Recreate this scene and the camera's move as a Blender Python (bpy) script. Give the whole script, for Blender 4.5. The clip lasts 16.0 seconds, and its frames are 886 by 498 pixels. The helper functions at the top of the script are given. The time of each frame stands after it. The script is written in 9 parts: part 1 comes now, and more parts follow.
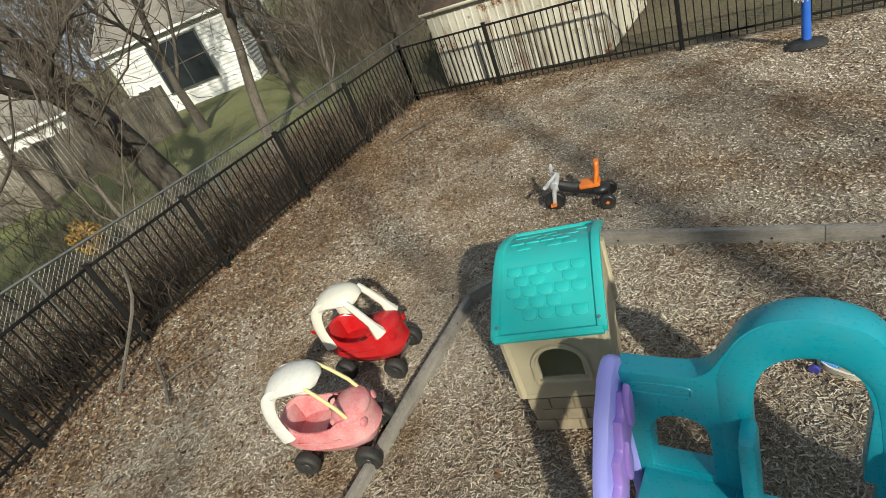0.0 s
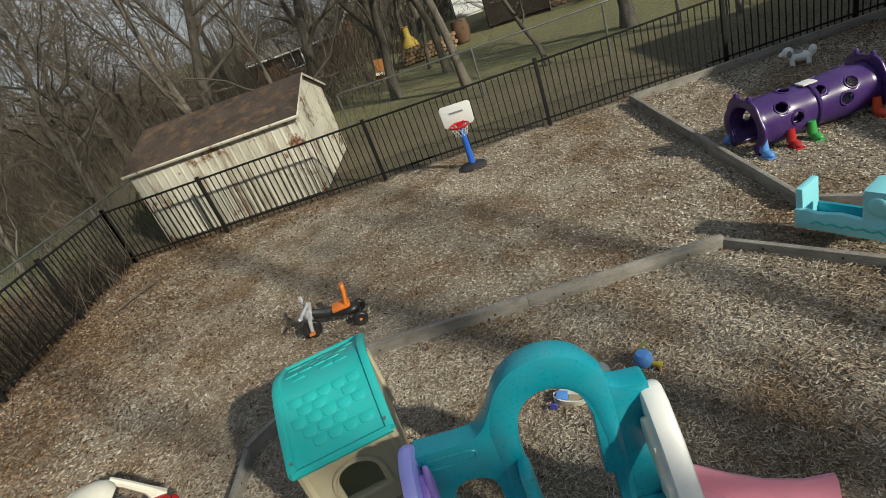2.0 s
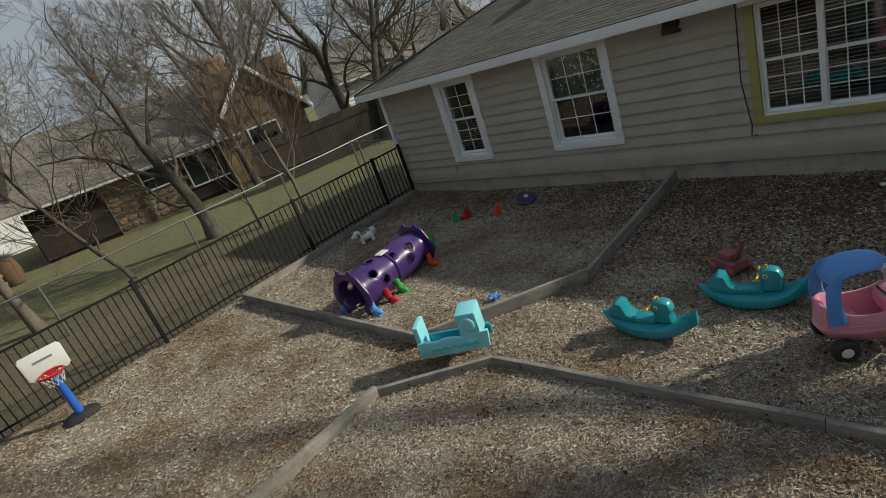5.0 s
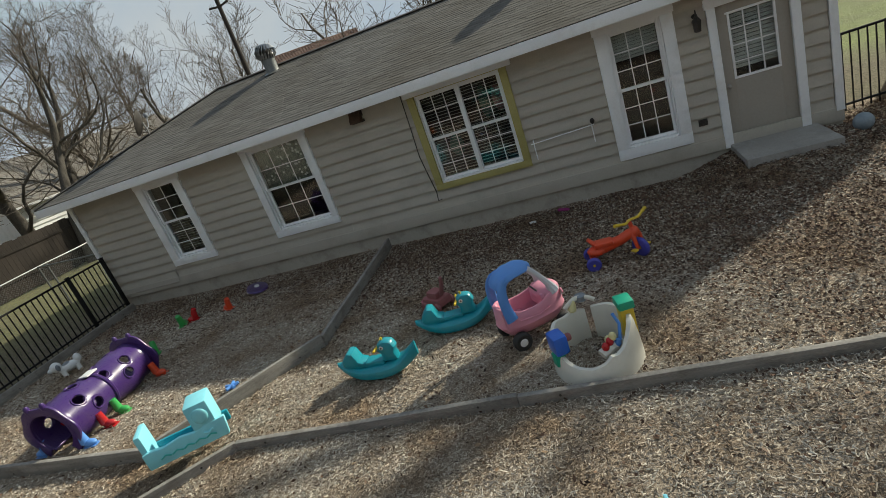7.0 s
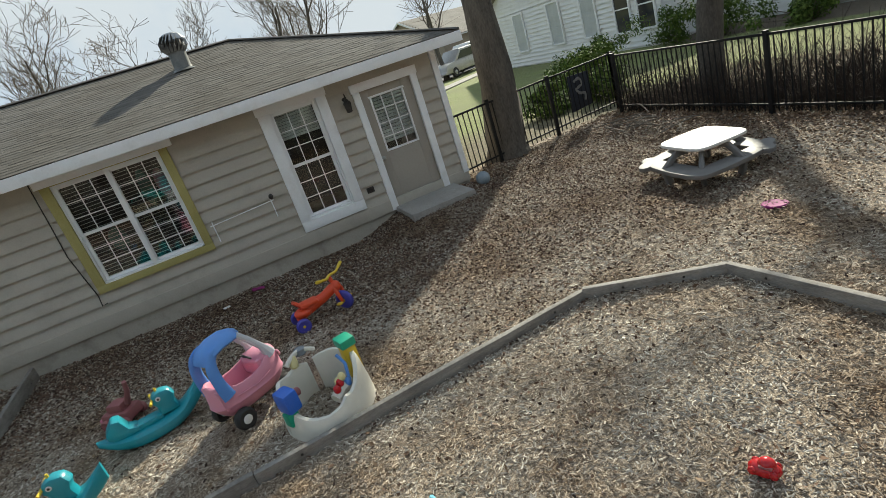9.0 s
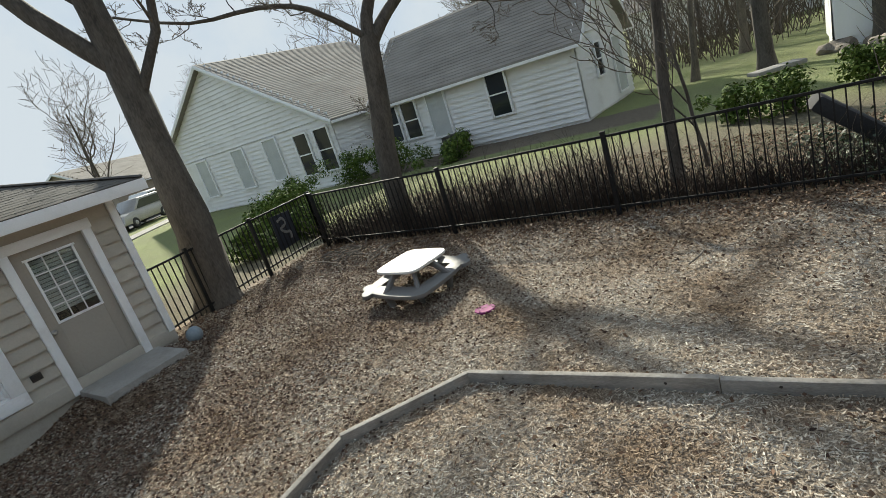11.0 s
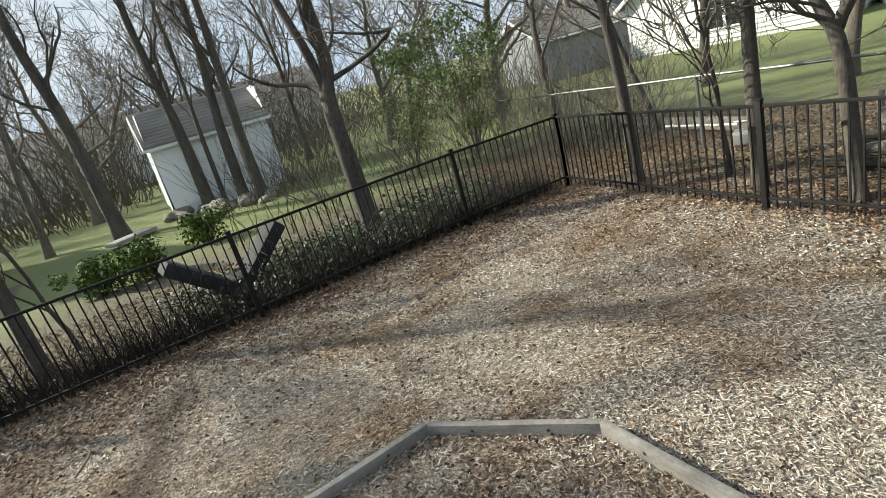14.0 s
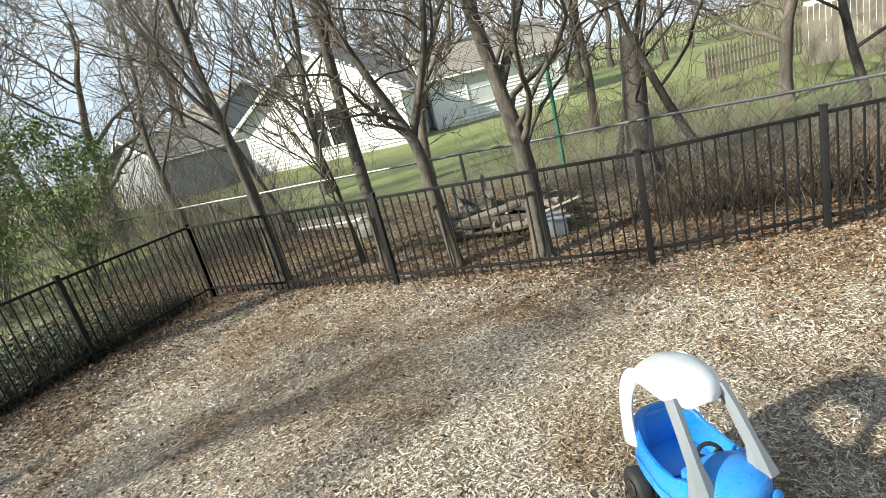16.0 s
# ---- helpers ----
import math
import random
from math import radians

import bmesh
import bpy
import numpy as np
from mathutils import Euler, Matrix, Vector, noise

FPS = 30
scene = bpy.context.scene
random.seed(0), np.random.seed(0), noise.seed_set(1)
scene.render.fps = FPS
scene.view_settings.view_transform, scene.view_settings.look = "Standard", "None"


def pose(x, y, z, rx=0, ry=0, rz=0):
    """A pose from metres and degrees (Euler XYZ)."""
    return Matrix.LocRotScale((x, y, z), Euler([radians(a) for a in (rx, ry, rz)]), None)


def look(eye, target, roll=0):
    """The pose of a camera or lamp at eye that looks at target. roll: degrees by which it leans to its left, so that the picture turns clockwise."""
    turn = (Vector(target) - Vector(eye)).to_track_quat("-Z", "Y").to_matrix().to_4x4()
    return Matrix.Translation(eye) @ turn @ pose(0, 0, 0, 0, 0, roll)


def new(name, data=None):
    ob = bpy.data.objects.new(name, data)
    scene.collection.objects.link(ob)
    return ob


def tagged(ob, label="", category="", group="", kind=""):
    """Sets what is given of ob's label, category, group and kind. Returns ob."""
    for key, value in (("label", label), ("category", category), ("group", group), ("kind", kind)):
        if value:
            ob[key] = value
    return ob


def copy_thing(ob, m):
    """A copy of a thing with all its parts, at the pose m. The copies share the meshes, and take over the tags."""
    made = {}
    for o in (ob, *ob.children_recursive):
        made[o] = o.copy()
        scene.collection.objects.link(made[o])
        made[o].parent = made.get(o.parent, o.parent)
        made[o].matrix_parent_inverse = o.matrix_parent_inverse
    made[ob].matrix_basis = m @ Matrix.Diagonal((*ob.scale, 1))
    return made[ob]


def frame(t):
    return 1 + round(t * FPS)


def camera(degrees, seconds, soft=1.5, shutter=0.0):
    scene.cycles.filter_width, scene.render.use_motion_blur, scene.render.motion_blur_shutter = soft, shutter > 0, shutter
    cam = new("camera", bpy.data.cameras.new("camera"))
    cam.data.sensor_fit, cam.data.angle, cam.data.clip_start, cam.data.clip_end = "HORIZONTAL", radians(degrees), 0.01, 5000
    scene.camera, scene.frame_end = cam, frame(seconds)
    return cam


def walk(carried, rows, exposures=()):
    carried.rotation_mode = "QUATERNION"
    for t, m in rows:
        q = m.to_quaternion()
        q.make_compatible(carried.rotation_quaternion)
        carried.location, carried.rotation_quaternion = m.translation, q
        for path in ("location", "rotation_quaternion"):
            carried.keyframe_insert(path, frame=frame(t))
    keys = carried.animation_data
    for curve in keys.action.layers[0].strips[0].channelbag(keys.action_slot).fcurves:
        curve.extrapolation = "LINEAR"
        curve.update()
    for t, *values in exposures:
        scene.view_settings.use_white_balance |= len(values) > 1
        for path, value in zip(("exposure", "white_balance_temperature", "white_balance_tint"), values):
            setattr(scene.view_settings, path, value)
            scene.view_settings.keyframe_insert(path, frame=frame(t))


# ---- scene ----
cam = camera(79.3, 16.0, soft=0.5)
PATH = [
    (0, (-0.112, -0.466, 2.985), (-1.269, 0.841, 2.009), -23.0),
    (0.5, (-0.045, -0.476, 3.004), (-1.035, 1.015, 2.112), -22.6),
    (1, (-0.032, -0.554, 3.052), (-0.793, 1.051, 2.133), -22.1),
    (1.5, (-0.062, -0.664, 3.093), (-0.556, 1.041, 2.17), -21.4),
    (2, (-0.092, -0.744, 3.104), (-0.337, 1.032, 2.217), -20.9),
    (2.5, (-0.078, -0.787, 3.153), (-0.091, 1.006, 2.267), -20.9),
    (3, (-0.103, -0.828, 3.253), (0.152, 0.99, 2.458), -20.6),
    (3.2, (-0.111, -0.843, 3.255), (0.227, 0.977, 2.497), -20.6),
    (5.3, (-0.504, -0.794, 3.181), (0.817, 0.537, 2.485), -19.6),
    (5.5, (-0.56, -0.859, 3.165), (0.834, 0.394, 2.469), -19.6),
    (6, (-0.59, -1.034, 3.063), (0.96, 0.025, 2.374), -19.7),
    (6.5, (-0.617, -1.168, 2.926), (1.056, -0.308, 2.247), -19.9),
    (7, (-0.67, -1.181, 2.842), (1.099, -0.53, 2.172), -20.0),
    (7.5, (-0.732, -1.097, 2.746), (1.109, -0.69, 2.079), -20.0),
    (8, (-0.788, -0.959, 2.66), (1.09, -0.851, 1.981), -19.6),
    (8.5, (-0.766, -0.861, 2.539), (1.102, -1.071, 1.856), -19.2),
    (9, (-0.73, -0.853, 2.433), (1.071, -1.388, 1.747), -18.4),
    (9.5, (-0.641, -0.912, 2.298), (1.07, -1.723, 1.654), -18.3),
    (9.7, (-0.608, -0.905, 2.274), (1.046, -1.834, 1.64), -17.9),
    (11.8, (-0.313, -0.826, 2.545), (0.521, -2.555, 1.985), -18.4),
    (12, (-0.349, -0.772, 2.543), (0.367, -2.55, 1.97), -18.2),
    (12.5, (-0.523, -0.627, 2.509), (-0.172, -2.504, 1.912), -17.5),
    (13, (-0.662, -0.71, 2.487), (-0.692, -2.612, 1.867), -17.0),
    (13.5, (-0.701, -0.954, 2.472), (-1.129, -2.801, 1.835), -16.2),
    (14, (-0.685, -1.163, 2.458), (-1.454, -2.897, 1.823), -15.9),
    (14.5, (-0.606, -1.277, 2.439), (-1.638, -2.876, 1.822), -15.9),
    (15, (-0.585, -1.25, 2.379), (-1.83, -2.7, 1.79), -16.2),
    (15.5, (-0.643, -1.216, 2.359), (-2.134, -2.414, 1.774), -15.4),
    (16, (-0.654, -1.193, 2.286), (-2.368, -2.049, 1.713), -14.6),
]
EXPOSURES = [(0.0, 0.22), (1.0, 0.12), (2.0, -0.06), (3.2, -0.24), (5.3, -0.16), (6.5, 0.18), (7.5, 0.44), (8.5, 0.70), (9.7, 0.80), (11.8, 0.72), (13.0, 0.86), (15.0, 1.08), (16.0, 1.20)]
walk(cam, [(t, look(eye, target, roll)) for t, eye, target, roll in PATH], [(t, stops, 6900 if t < 10 else 6650, 1.5 if t < 10 else 2.5 - 0.5 * max(0.0, t - 11.8)) for t, stops in EXPOSURES])

# ---- light ----
SUN_FROM = Vector((0.72, -0.69, 0.0)).normalized()
SUN_HEIGHT = radians(29)
world = bpy.data.worlds.new("world")
scene.world = world
world.use_nodes = True
wn = world.node_tree.nodes
sky = wn.new("ShaderNodeTexSky")
sky.sky_type = "NISHITA"
sky.sun_disc = False
sky.sun_elevation = SUN_HEIGHT
sky.sun_rotation = math.atan2(SUN_FROM.x, SUN_FROM.y)
sky.air_density, sky.dust_density, sky.ozone_density = 1.0, 0.1, 1.2
# thin broken cloud over the blue
geo = wn.new("ShaderNodeTexCoord")
cloud = wn.new("ShaderNodeTexNoise")
cloud.inputs["Scale"].default_value = 2.6
cloud.inputs["Detail"].default_value = 7
cloud.inputs["Roughness"].default_value = 0.6
ramp = wn.new("ShaderNodeValToRGB")
ramp.color_ramp.elements[0].position, ramp.color_ramp.elements[0].color = 0.36, (0, 0, 0, 1)
ramp.color_ramp.elements[1].position, ramp.color_ramp.elements[1].color = 0.57, (0.82, 0.82, 0.82, 1)
mixc = wn.new("ShaderNodeMix")
mixc.data_type = "RGBA"
mixc.inputs[7].default_value = (3.0, 3.2, 3.6, 1)
wl = world.node_tree.links
wl.new(geo.outputs["Generated"], cloud.inputs["Vector"])
wl.new(cloud.outputs["Fac"], ramp.inputs["Fac"])
wl.new(ramp.outputs["Color"], mixc.inputs[0])
veil = wn.new("ShaderNodeMix")
veil.data_type, veil.blend_type = "RGBA", "DARKEN"
veil.inputs[0].default_value = 1.0
veil.inputs[7].default_value = (2.3, 2.75, 3.5, 1)
wl.new(sky.outputs["Color"], veil.inputs[6])
wl.new(veil.outputs[2], mixc.inputs[6])
wl.new(mixc.outputs[2], wn["Background"].inputs["Color"])
wn["Background"].inputs["Strength"].default_value = 0.14

sun = new("sun", bpy.data.lights.new("sun", "SUN"))
sun.data.energy, sun.data.angle, sun.data.color = 4.3, radians(1.6), (1.0, 0.94, 0.85)
sun.matrix_world = look(Vector((0, 0, 30)), Vector((0, 0, 30)) - (SUN_FROM * math.cos(SUN_HEIGHT) + Vector((0, 0, math.sin(SUN_HEIGHT)))))

# ---- materials ----


def nodes_of(name):
    m = bpy.data.materials.new(name)
    m.use_nodes = True
    return m, m.node_tree.nodes, m.node_tree.links, m.node_tree.nodes["Principled BSDF"]


def noise_node(n, l, scale, detail=5.0, rough=0.55, stretch=None):
    tc = n.new("ShaderNodeTexCoord")
    tx = n.new("ShaderNodeTexNoise")
    tx.inputs["Scale"].default_value, tx.inputs["Detail"].default_value, tx.inputs["Roughness"].default_value = scale, detail, rough
    if stretch:
        mp = n.new("ShaderNodeMapping")
        mp.inputs["Scale"].default_value = stretch
        l.new(tc.outputs["Object"], mp.inputs["Vector"])
        l.new(mp.outputs["Vector"], tx.inputs["Vector"])
    else:
        l.new(tc.outputs["Object"], tx.inputs["Vector"])
    return tx


def ramp_node(n, l, source, stops):
    r = n.new("ShaderNodeValToRGB")
    e = r.color_ramp.elements
    while len(e) < len(stops):
        e.new(0.5)
    for item, (p, c) in zip(e, stops):
        item.position, item.color = p, (*c, 1)
    l.new(source, r.inputs["Fac"])
    return r


def mix_node(n, l, fac, a, b, mode="MIX"):
    m = n.new("ShaderNodeMix")
    m.data_type, m.blend_type = "RGBA", mode
    for slot, v in ((0, fac), (6, a), (7, b)):
        if isinstance(v, (int, float)):
            m.inputs[slot].default_value = v
        elif isinstance(v, tuple):
            m.inputs[slot].default_value = (*v, 1)
        else:
            l.new(v, m.inputs[slot])
    return m.outputs[2]


def bump_node(n, l, b, height, strength, distance=0.01):
    bp = n.new("ShaderNodeBump")
    bp.inputs["Strength"].default_value, bp.inputs["Distance"].default_value = strength, distance
    l.new(height, bp.inputs["Height"])
    l.new(bp.outputs["Normal"], b.inputs["Normal"])


def two_scale(name, low, high, big=1.5, fine=40.0, rough=0.7, bump=0.3, spread=0.5, metallic=0.0, dirt=None, dirt_amount=0.4, stretch=None, per_piece=0.0, distance=0.01):
    """A surface that varies between two colours at two scales, with fine relief; dirt: a third colour in blotches."""
    m, n, l, b = nodes_of(name)
    a = noise_node(n, l, big, 4, 0.6, stretch)
    f = noise_node(n, l, fine, 6, 0.65, stretch)
    both = mix_node(n, l, spread, a.outputs["Fac"], f.outputs["Fac"])
    r = ramp_node(n, l, both, [(0.36, low), (0.64, high)])
    colour = r.outputs["Color"]
    if dirt:
        d = noise_node(n, l, big * 2.3, 7, 0.7)
        dr = ramp_node(n, l, d.outputs["Fac"], [(0.5, (0, 0, 0)), (0.72, (dirt_amount,) * 3)])
        colour = mix_node(n, l, dr.outputs["Color"], colour, dirt)
    if per_piece:
        oi = n.new("ShaderNodeObjectInfo")
        v = n.new("ShaderNodeMapRange")
        v.inputs[3].default_value, v.inputs[4].default_value = 1 - per_piece, 1 + per_piece
        l.new(oi.outputs["Random"], v.inputs[0])
        hs = n.new("ShaderNodeHueSaturation")
        l.new(v.outputs[0], hs.inputs["Value"])
        l.new(colour, hs.inputs["Color"])
        colour = hs.outputs["Color"]
    l.new(colour, b.inputs["Base Color"])
    rr = n.new("ShaderNodeMapRange")
    rr.inputs[3].default_value, rr.inputs[4].default_value = max(0.05, rough - 0.12), min(1, rough + 0.12)
    l.new(f.outputs["Fac"], rr.inputs[0])
    l.new(rr.outputs[0], b.inputs["Roughness"])
    b.inputs["Metallic"].default_value = metallic
    if bump:
        bump_node(n, l, b, both, bump, distance)
    return m


def plastic(name, colour, rough=0.38, fade=0.035, dirt=(0.22, 0.19, 0.15)):
    """Moulded outdoor plastic: sun-bleached in patches, dusty, lightly scuffed."""
    pale = tuple(min(1, c + (0.9 - c) * fade) for c in colour)
    return two_scale(name, colour, pale, big=3.0, fine=60.0, rough=rough, bump=0.06, spread=0.3, dirt=dirt, dirt_amount=0.10, distance=0.004)


def island(name, stops, rough=0.8, grain=60.0, bump=0.2, dirt=0.35, stain=0.45, stained=(0.78, 0.74, 0.68)):
    """A heap of like pieces, each one its own shade."""
    m, n, l, b = nodes_of(name)
    g = n.new("ShaderNodeNewGeometry")
    r = ramp_node(n, l, g.outputs["Random Per Island"], stops)
    f = noise_node(n, l, grain, 5, 0.6)
    fr = ramp_node(n, l, f.outputs["Fac"], [(0.3, (1 - dirt,) * 3), (0.7, (1, 1, 1))])
    patch = noise_node(n, l, stain, 6, 0.62)
    pr = ramp_node(n, l, patch.outputs["Fac"], [(0.36, stained), (0.58, (1.0, 1.0, 1.0))])
    c = mix_node(n, l, 1.0, r.outputs["Color"], fr.outputs["Color"], "MULTIPLY")
    c = mix_node(n, l, 1.0, c, pr.outputs["Color"], "MULTIPLY")
    l.new(c, b.inputs["Base Color"])
    b.inputs["Roughness"].default_value = rough
    if bump:
        bump_node(n, l, b, f.outputs["Fac"], bump, 0.003)
    return m


# one sheet of ground: bark mulch inside the yard, grass and leaf litter outside
def ground_material():
    m, n, l, b = nodes_of("ground_mix")
    tc = n.new("ShaderNodeTexCoord")
    sep = n.new("ShaderNodeSeparateXYZ")
    l.new(tc.outputs["Object"], sep.inputs[0])
    wob = noise_node(n, l, 1.3, 4)

    def inside(axis, lo, hi):
        outs = []
        for value, sign in ((lo, 1), (hi, -1)):
            a = n.new("ShaderNodeMath")
            a.operation = "SUBTRACT"
            l.new(sep.outputs[axis], a.inputs[0])
            a.inputs[1].default_value = value
            c = n.new("ShaderNodeMath")
            c.operation = "MULTIPLY_ADD"
            l.new(a.outputs[0], c.inputs[0])
            c.inputs[1].default_value = sign
            w = n.new("ShaderNodeMath")
            w.operation = "MULTIPLY_ADD"
            l.new(wob.outputs["Fac"], w.inputs[0])
            w.inputs[1].default_value, w.inputs[2].default_value = 0.5, -0.25
            l.new(w.outputs[0], c.inputs[2])
            s = n.new("ShaderNodeMapRange")
            s.inputs[1].default_value, s.inputs[2].default_value = -0.12, 0.12
            l.new(c.outputs[0], s.inputs[0])
            outs.append(s.outputs[0])
        p = n.new("ShaderNodeMath")
        p.operation = "MULTIPLY"
        l.new(outs[0], p.inputs[0])
        l.new(outs[1], p.inputs[1])
        return p.outputs[0]

    px, py = inside("X", -7.5, 9.2), inside("Y", -8.35, 9.2)
    both = n.new("ShaderNodeMath")
    both.operation = "MULTIPLY"
    l.new(px, both.inputs[0])
    l.new(py, both.inputs[1])
    # mulch: short fibres in two directions
    f1 = noise_node(n, l, 42, 6, 0.75, (1.0, 3.2, 1.0))
    f2 = noise_node(n, l, 42, 6, 0.75, (3.2, 1.0, 1.0))
    fib = mix_node(n, l, 0.5, f1.outputs["Fac"], f2.outputs["Fac"])
    mul = ramp_node(n, l, fib, [(0.38, (0.09, 0.067, 0.048)), (0.5, (0.32, 0.258, 0.193)), (0.60, (0.60, 0.52, 0.42))])
    big = noise_node(n, l, 0.9, 6, 0.62)
    br = ramp_node(n, l, big.outputs["Fac"], [(0.36, (0.60, 0.50, 0.41)), (0.58, (1, 1, 1))])
    mulch = mix_node(n, l, 1.0, mul.outputs["Color"], br.outputs["Color"], "MULTIPLY")
    # grass and bare earth
    g1 = noise_node(n, l, 26, 6, 0.7)
    gr = ramp_node(n, l, g1.outputs["Fac"], [(0.35, (0.098, 0.125, 0.034)), (0.65, (0.31, 0.35, 0.122))])
    g2 = noise_node(n, l, 20, 6, 0.75)
    ear = ramp_node(n, l, g2.outputs["Fac"], [(0.35, (0.06, 0.045, 0.032)), (0.65, (0.21, 0.17, 0.12))])
    g4 = noise_node(n, l, 9, 6, 0.75)
    dull = ramp_node(n, l, g4.outputs["Fac"], [(0.35, (0.09, 0.092, 0.035)), (0.65, (0.29, 0.265, 0.13))])
    north = n.new("ShaderNodeMapRange")
    north.inputs[1].default_value, north.inputs[2].default_value, north.inputs[4].default_value = 2.0, 9.5, 0.85
    l.new(sep.outputs["Y"], north.inputs[0])
    east = n.new("ShaderNodeMapRange")
    east.inputs[1].default_value, east.inputs[2].default_value, east.inputs[3].default_value = -13.0, -6.0, 0.6
    l.new(sep.outputs["X"], east.inputs[0])
    dry = n.new("ShaderNodeMath")
    dry.operation = "MULTIPLY"
    l.new(north.outputs[0], dry.inputs[0])
    l.new(east.outputs[0], dry.inputs[1])
    lawn = mix_node(n, l, dry.outputs[0], gr.outputs["Color"], dull.outputs["Color"])
    pt = noise_node(n, l, 0.35, 6, 0.7)
    ptr = ramp_node(n, l, pt.outputs["Fac"], [(0.42, (0, 0, 0)), (0.60, (1, 1, 1))])
    near = n.new("ShaderNodeMapRange")
    near.inputs[1].default_value, near.inputs[2].default_value = 12.3, 15.5
    ln = n.new("ShaderNodeVectorMath")
    ln.operation = "LENGTH"
    l.new(tc.outputs["Object"], ln.inputs[0])
    l.new(ln.outputs["Value"], near.inputs[0])
    gf = n.new("ShaderNodeMath")
    gf.operation = "MULTIPLY"
    l.new(near.outputs[0], gf.inputs[0])
    gf.inputs[1].default_value = 0.95
    gf2 = n.new("ShaderNodeMath")
    gf2.operation = "MAXIMUM"
    gf2.inputs[1].default_value = 0.15
    gg = n.new("ShaderNodeMath")
    gg.operation = "MULTIPLY"
    l.new(gf.outputs[0], gf2.inputs[0])
    pt3 = n.new("ShaderNodeMapRange")
    pt3.inputs[3].default_value = 0.72
    l.new(ptr.outputs["Color"], pt3.inputs[0])
    l.new(gf2.outputs[0], gg.inputs[0])
    l.new(pt3.outputs[0], gg.inputs[1])
    out = mix_node(n, l, gg.outputs[0], ear.outputs["Color"], lawn)
    bx, by = inside("X", 3.6, 15.6), inside("Y", -18.9, -16.2)
    bed = n.new("ShaderNodeMath")
    bed.operation = "MULTIPLY"
    l.new(bx, bed.inputs[0])
    l.new(by, bed.inputs[1])
    out = mix_node(n, l, bed.outputs[0], out, ear.outputs["Color"])
    l.new(mix_node(n, l, both.outputs[0], out, mulch), b.inputs["Base Color"])
    b.inputs["Roughness"].default_value = 0.95
    bump_node(n, l, b, fib, 0.8, 0.03)
    return m


GROUND = ground_material()
CHIP = island("bark_chips", [(0.0, (0.13, 0.098, 0.07)), (0.16, (0.36, 0.292, 0.22)), (0.45, (0.63, 0.545, 0.44)), (0.78, (0.75, 0.675, 0.57)), (1.0, (0.84, 0.785, 0.665))], rough=0.85, dirt=0.35, stain=0.9, stained=(0.60, 0.49, 0.385))
DARKMULCH = island("dark_brown_mulch", [(0.0, (0.045, 0.024, 0.015)), (0.5, (0.12, 0.065, 0.04)), (1.0, (0.24, 0.145, 0.09))], rough=0.85, bump=0.1)
LEAF = island("dead_leaves", [(0.0, (0.09, 0.045, 0.022)), (0.5, (0.215, 0.122, 0.066)), (1.0, (0.38, 0.255, 0.15))], rough=0.7, bump=0.1)
TIMBER = two_scale("weathered_timber", (0.165, 0.150, 0.132), (0.36, 0.335, 0.30), big=2.0, fine=30, rough=0.85, bump=0.5, dirt=(0.08, 0.06, 0.045), stretch=(1.0, 1.0, 6.0), per_piece=0.1)
FENCE = two_scale("black_iron", (0.008, 0.008, 0.009), (0.022, 0.021, 0.020), big=4, fine=80, rough=0.62, bump=0.05, metallic=0.0)
FENCE.node_tree.nodes["Principled BSDF"].inputs["Specular IOR Level"].default_value = 0.2
GALV = two_scale("galvanised_wire", (0.13, 0.135, 0.13), (0.25, 0.255, 0.25), big=5, fine=50, rough=0.5, bump=0.05, metallic=0.6)
SIDING = two_scale("taupe_siding", (0.43, 0.392, 0.33), (0.50, 0.458, 0.388), big=0.7, fine=45, rough=0.75, bump=0.12, dirt=(0.2, 0.17, 0.14), dirt_amount=0.25, per_piece=0.04)
FOUNDATION = two_scale("painted_foundation", (0.38, 0.345, 0.29), (0.46, 0.42, 0.355), big=1.0, fine=50, rough=0.85, bump=0.3, dirt=(0.12, 0.09, 0.07), dirt_amount=0.5)
WHITE = two_scale("white_trim_paint", (0.84, 0.845, 0.85), (0.91, 0.915, 0.92), big=1.2, fine=50, rough=0.55, bump=0.08, dirt=(0.5, 0.45, 0.38), dirt_amount=0.25)
WHITE_SIDING = two_scale("white_siding", (0.78, 0.78, 0.77), (0.86, 0.86, 0.85), big=0.5, fine=30, rough=0.7, bump=0.1, dirt=(0.45, 0.42, 0.36), dirt_amount=0.3)
GREY_SIDING = two_scale("grey_siding", (0.22, 0.235, 0.25), (0.30, 0.315, 0.33), big=0.5, fine=30, rough=0.7, bump=0.1)
OLIVE = two_scale("olive_yellow_paint", (0.36, 0.31, 0.10), (0.44, 0.385, 0.15), big=2, fine=50, rough=0.65, bump=0.08)
DOORP = two_scale("taupe_door_paint", (0.34, 0.305, 0.26), (0.385, 0.35, 0.30), big=1, fine=30, rough=0.5, bump=0.05)
SHINGLE = island("roof_shingle", [(0.0, (0.125, 0.115, 0.10)), (0.5, (0.15, 0.139, 0.124)), (1.0, (0.18, 0.167, 0.15))], rough=0.95, grain=120, bump=0.5)
ROOF_BASE = two_scale("roof_felt", (0.07, 0.065, 0.06), (0.12, 0.11, 0.10), big=1, fine=60, rough=0.95)
FAR_ROOF = two_scale("old_shingles", (0.19, 0.17, 0.148), (0.32, 0.295, 0.26), big=0.6, fine=14, rough=0.95, bump=0.4, stretch=(1, 1, 5))
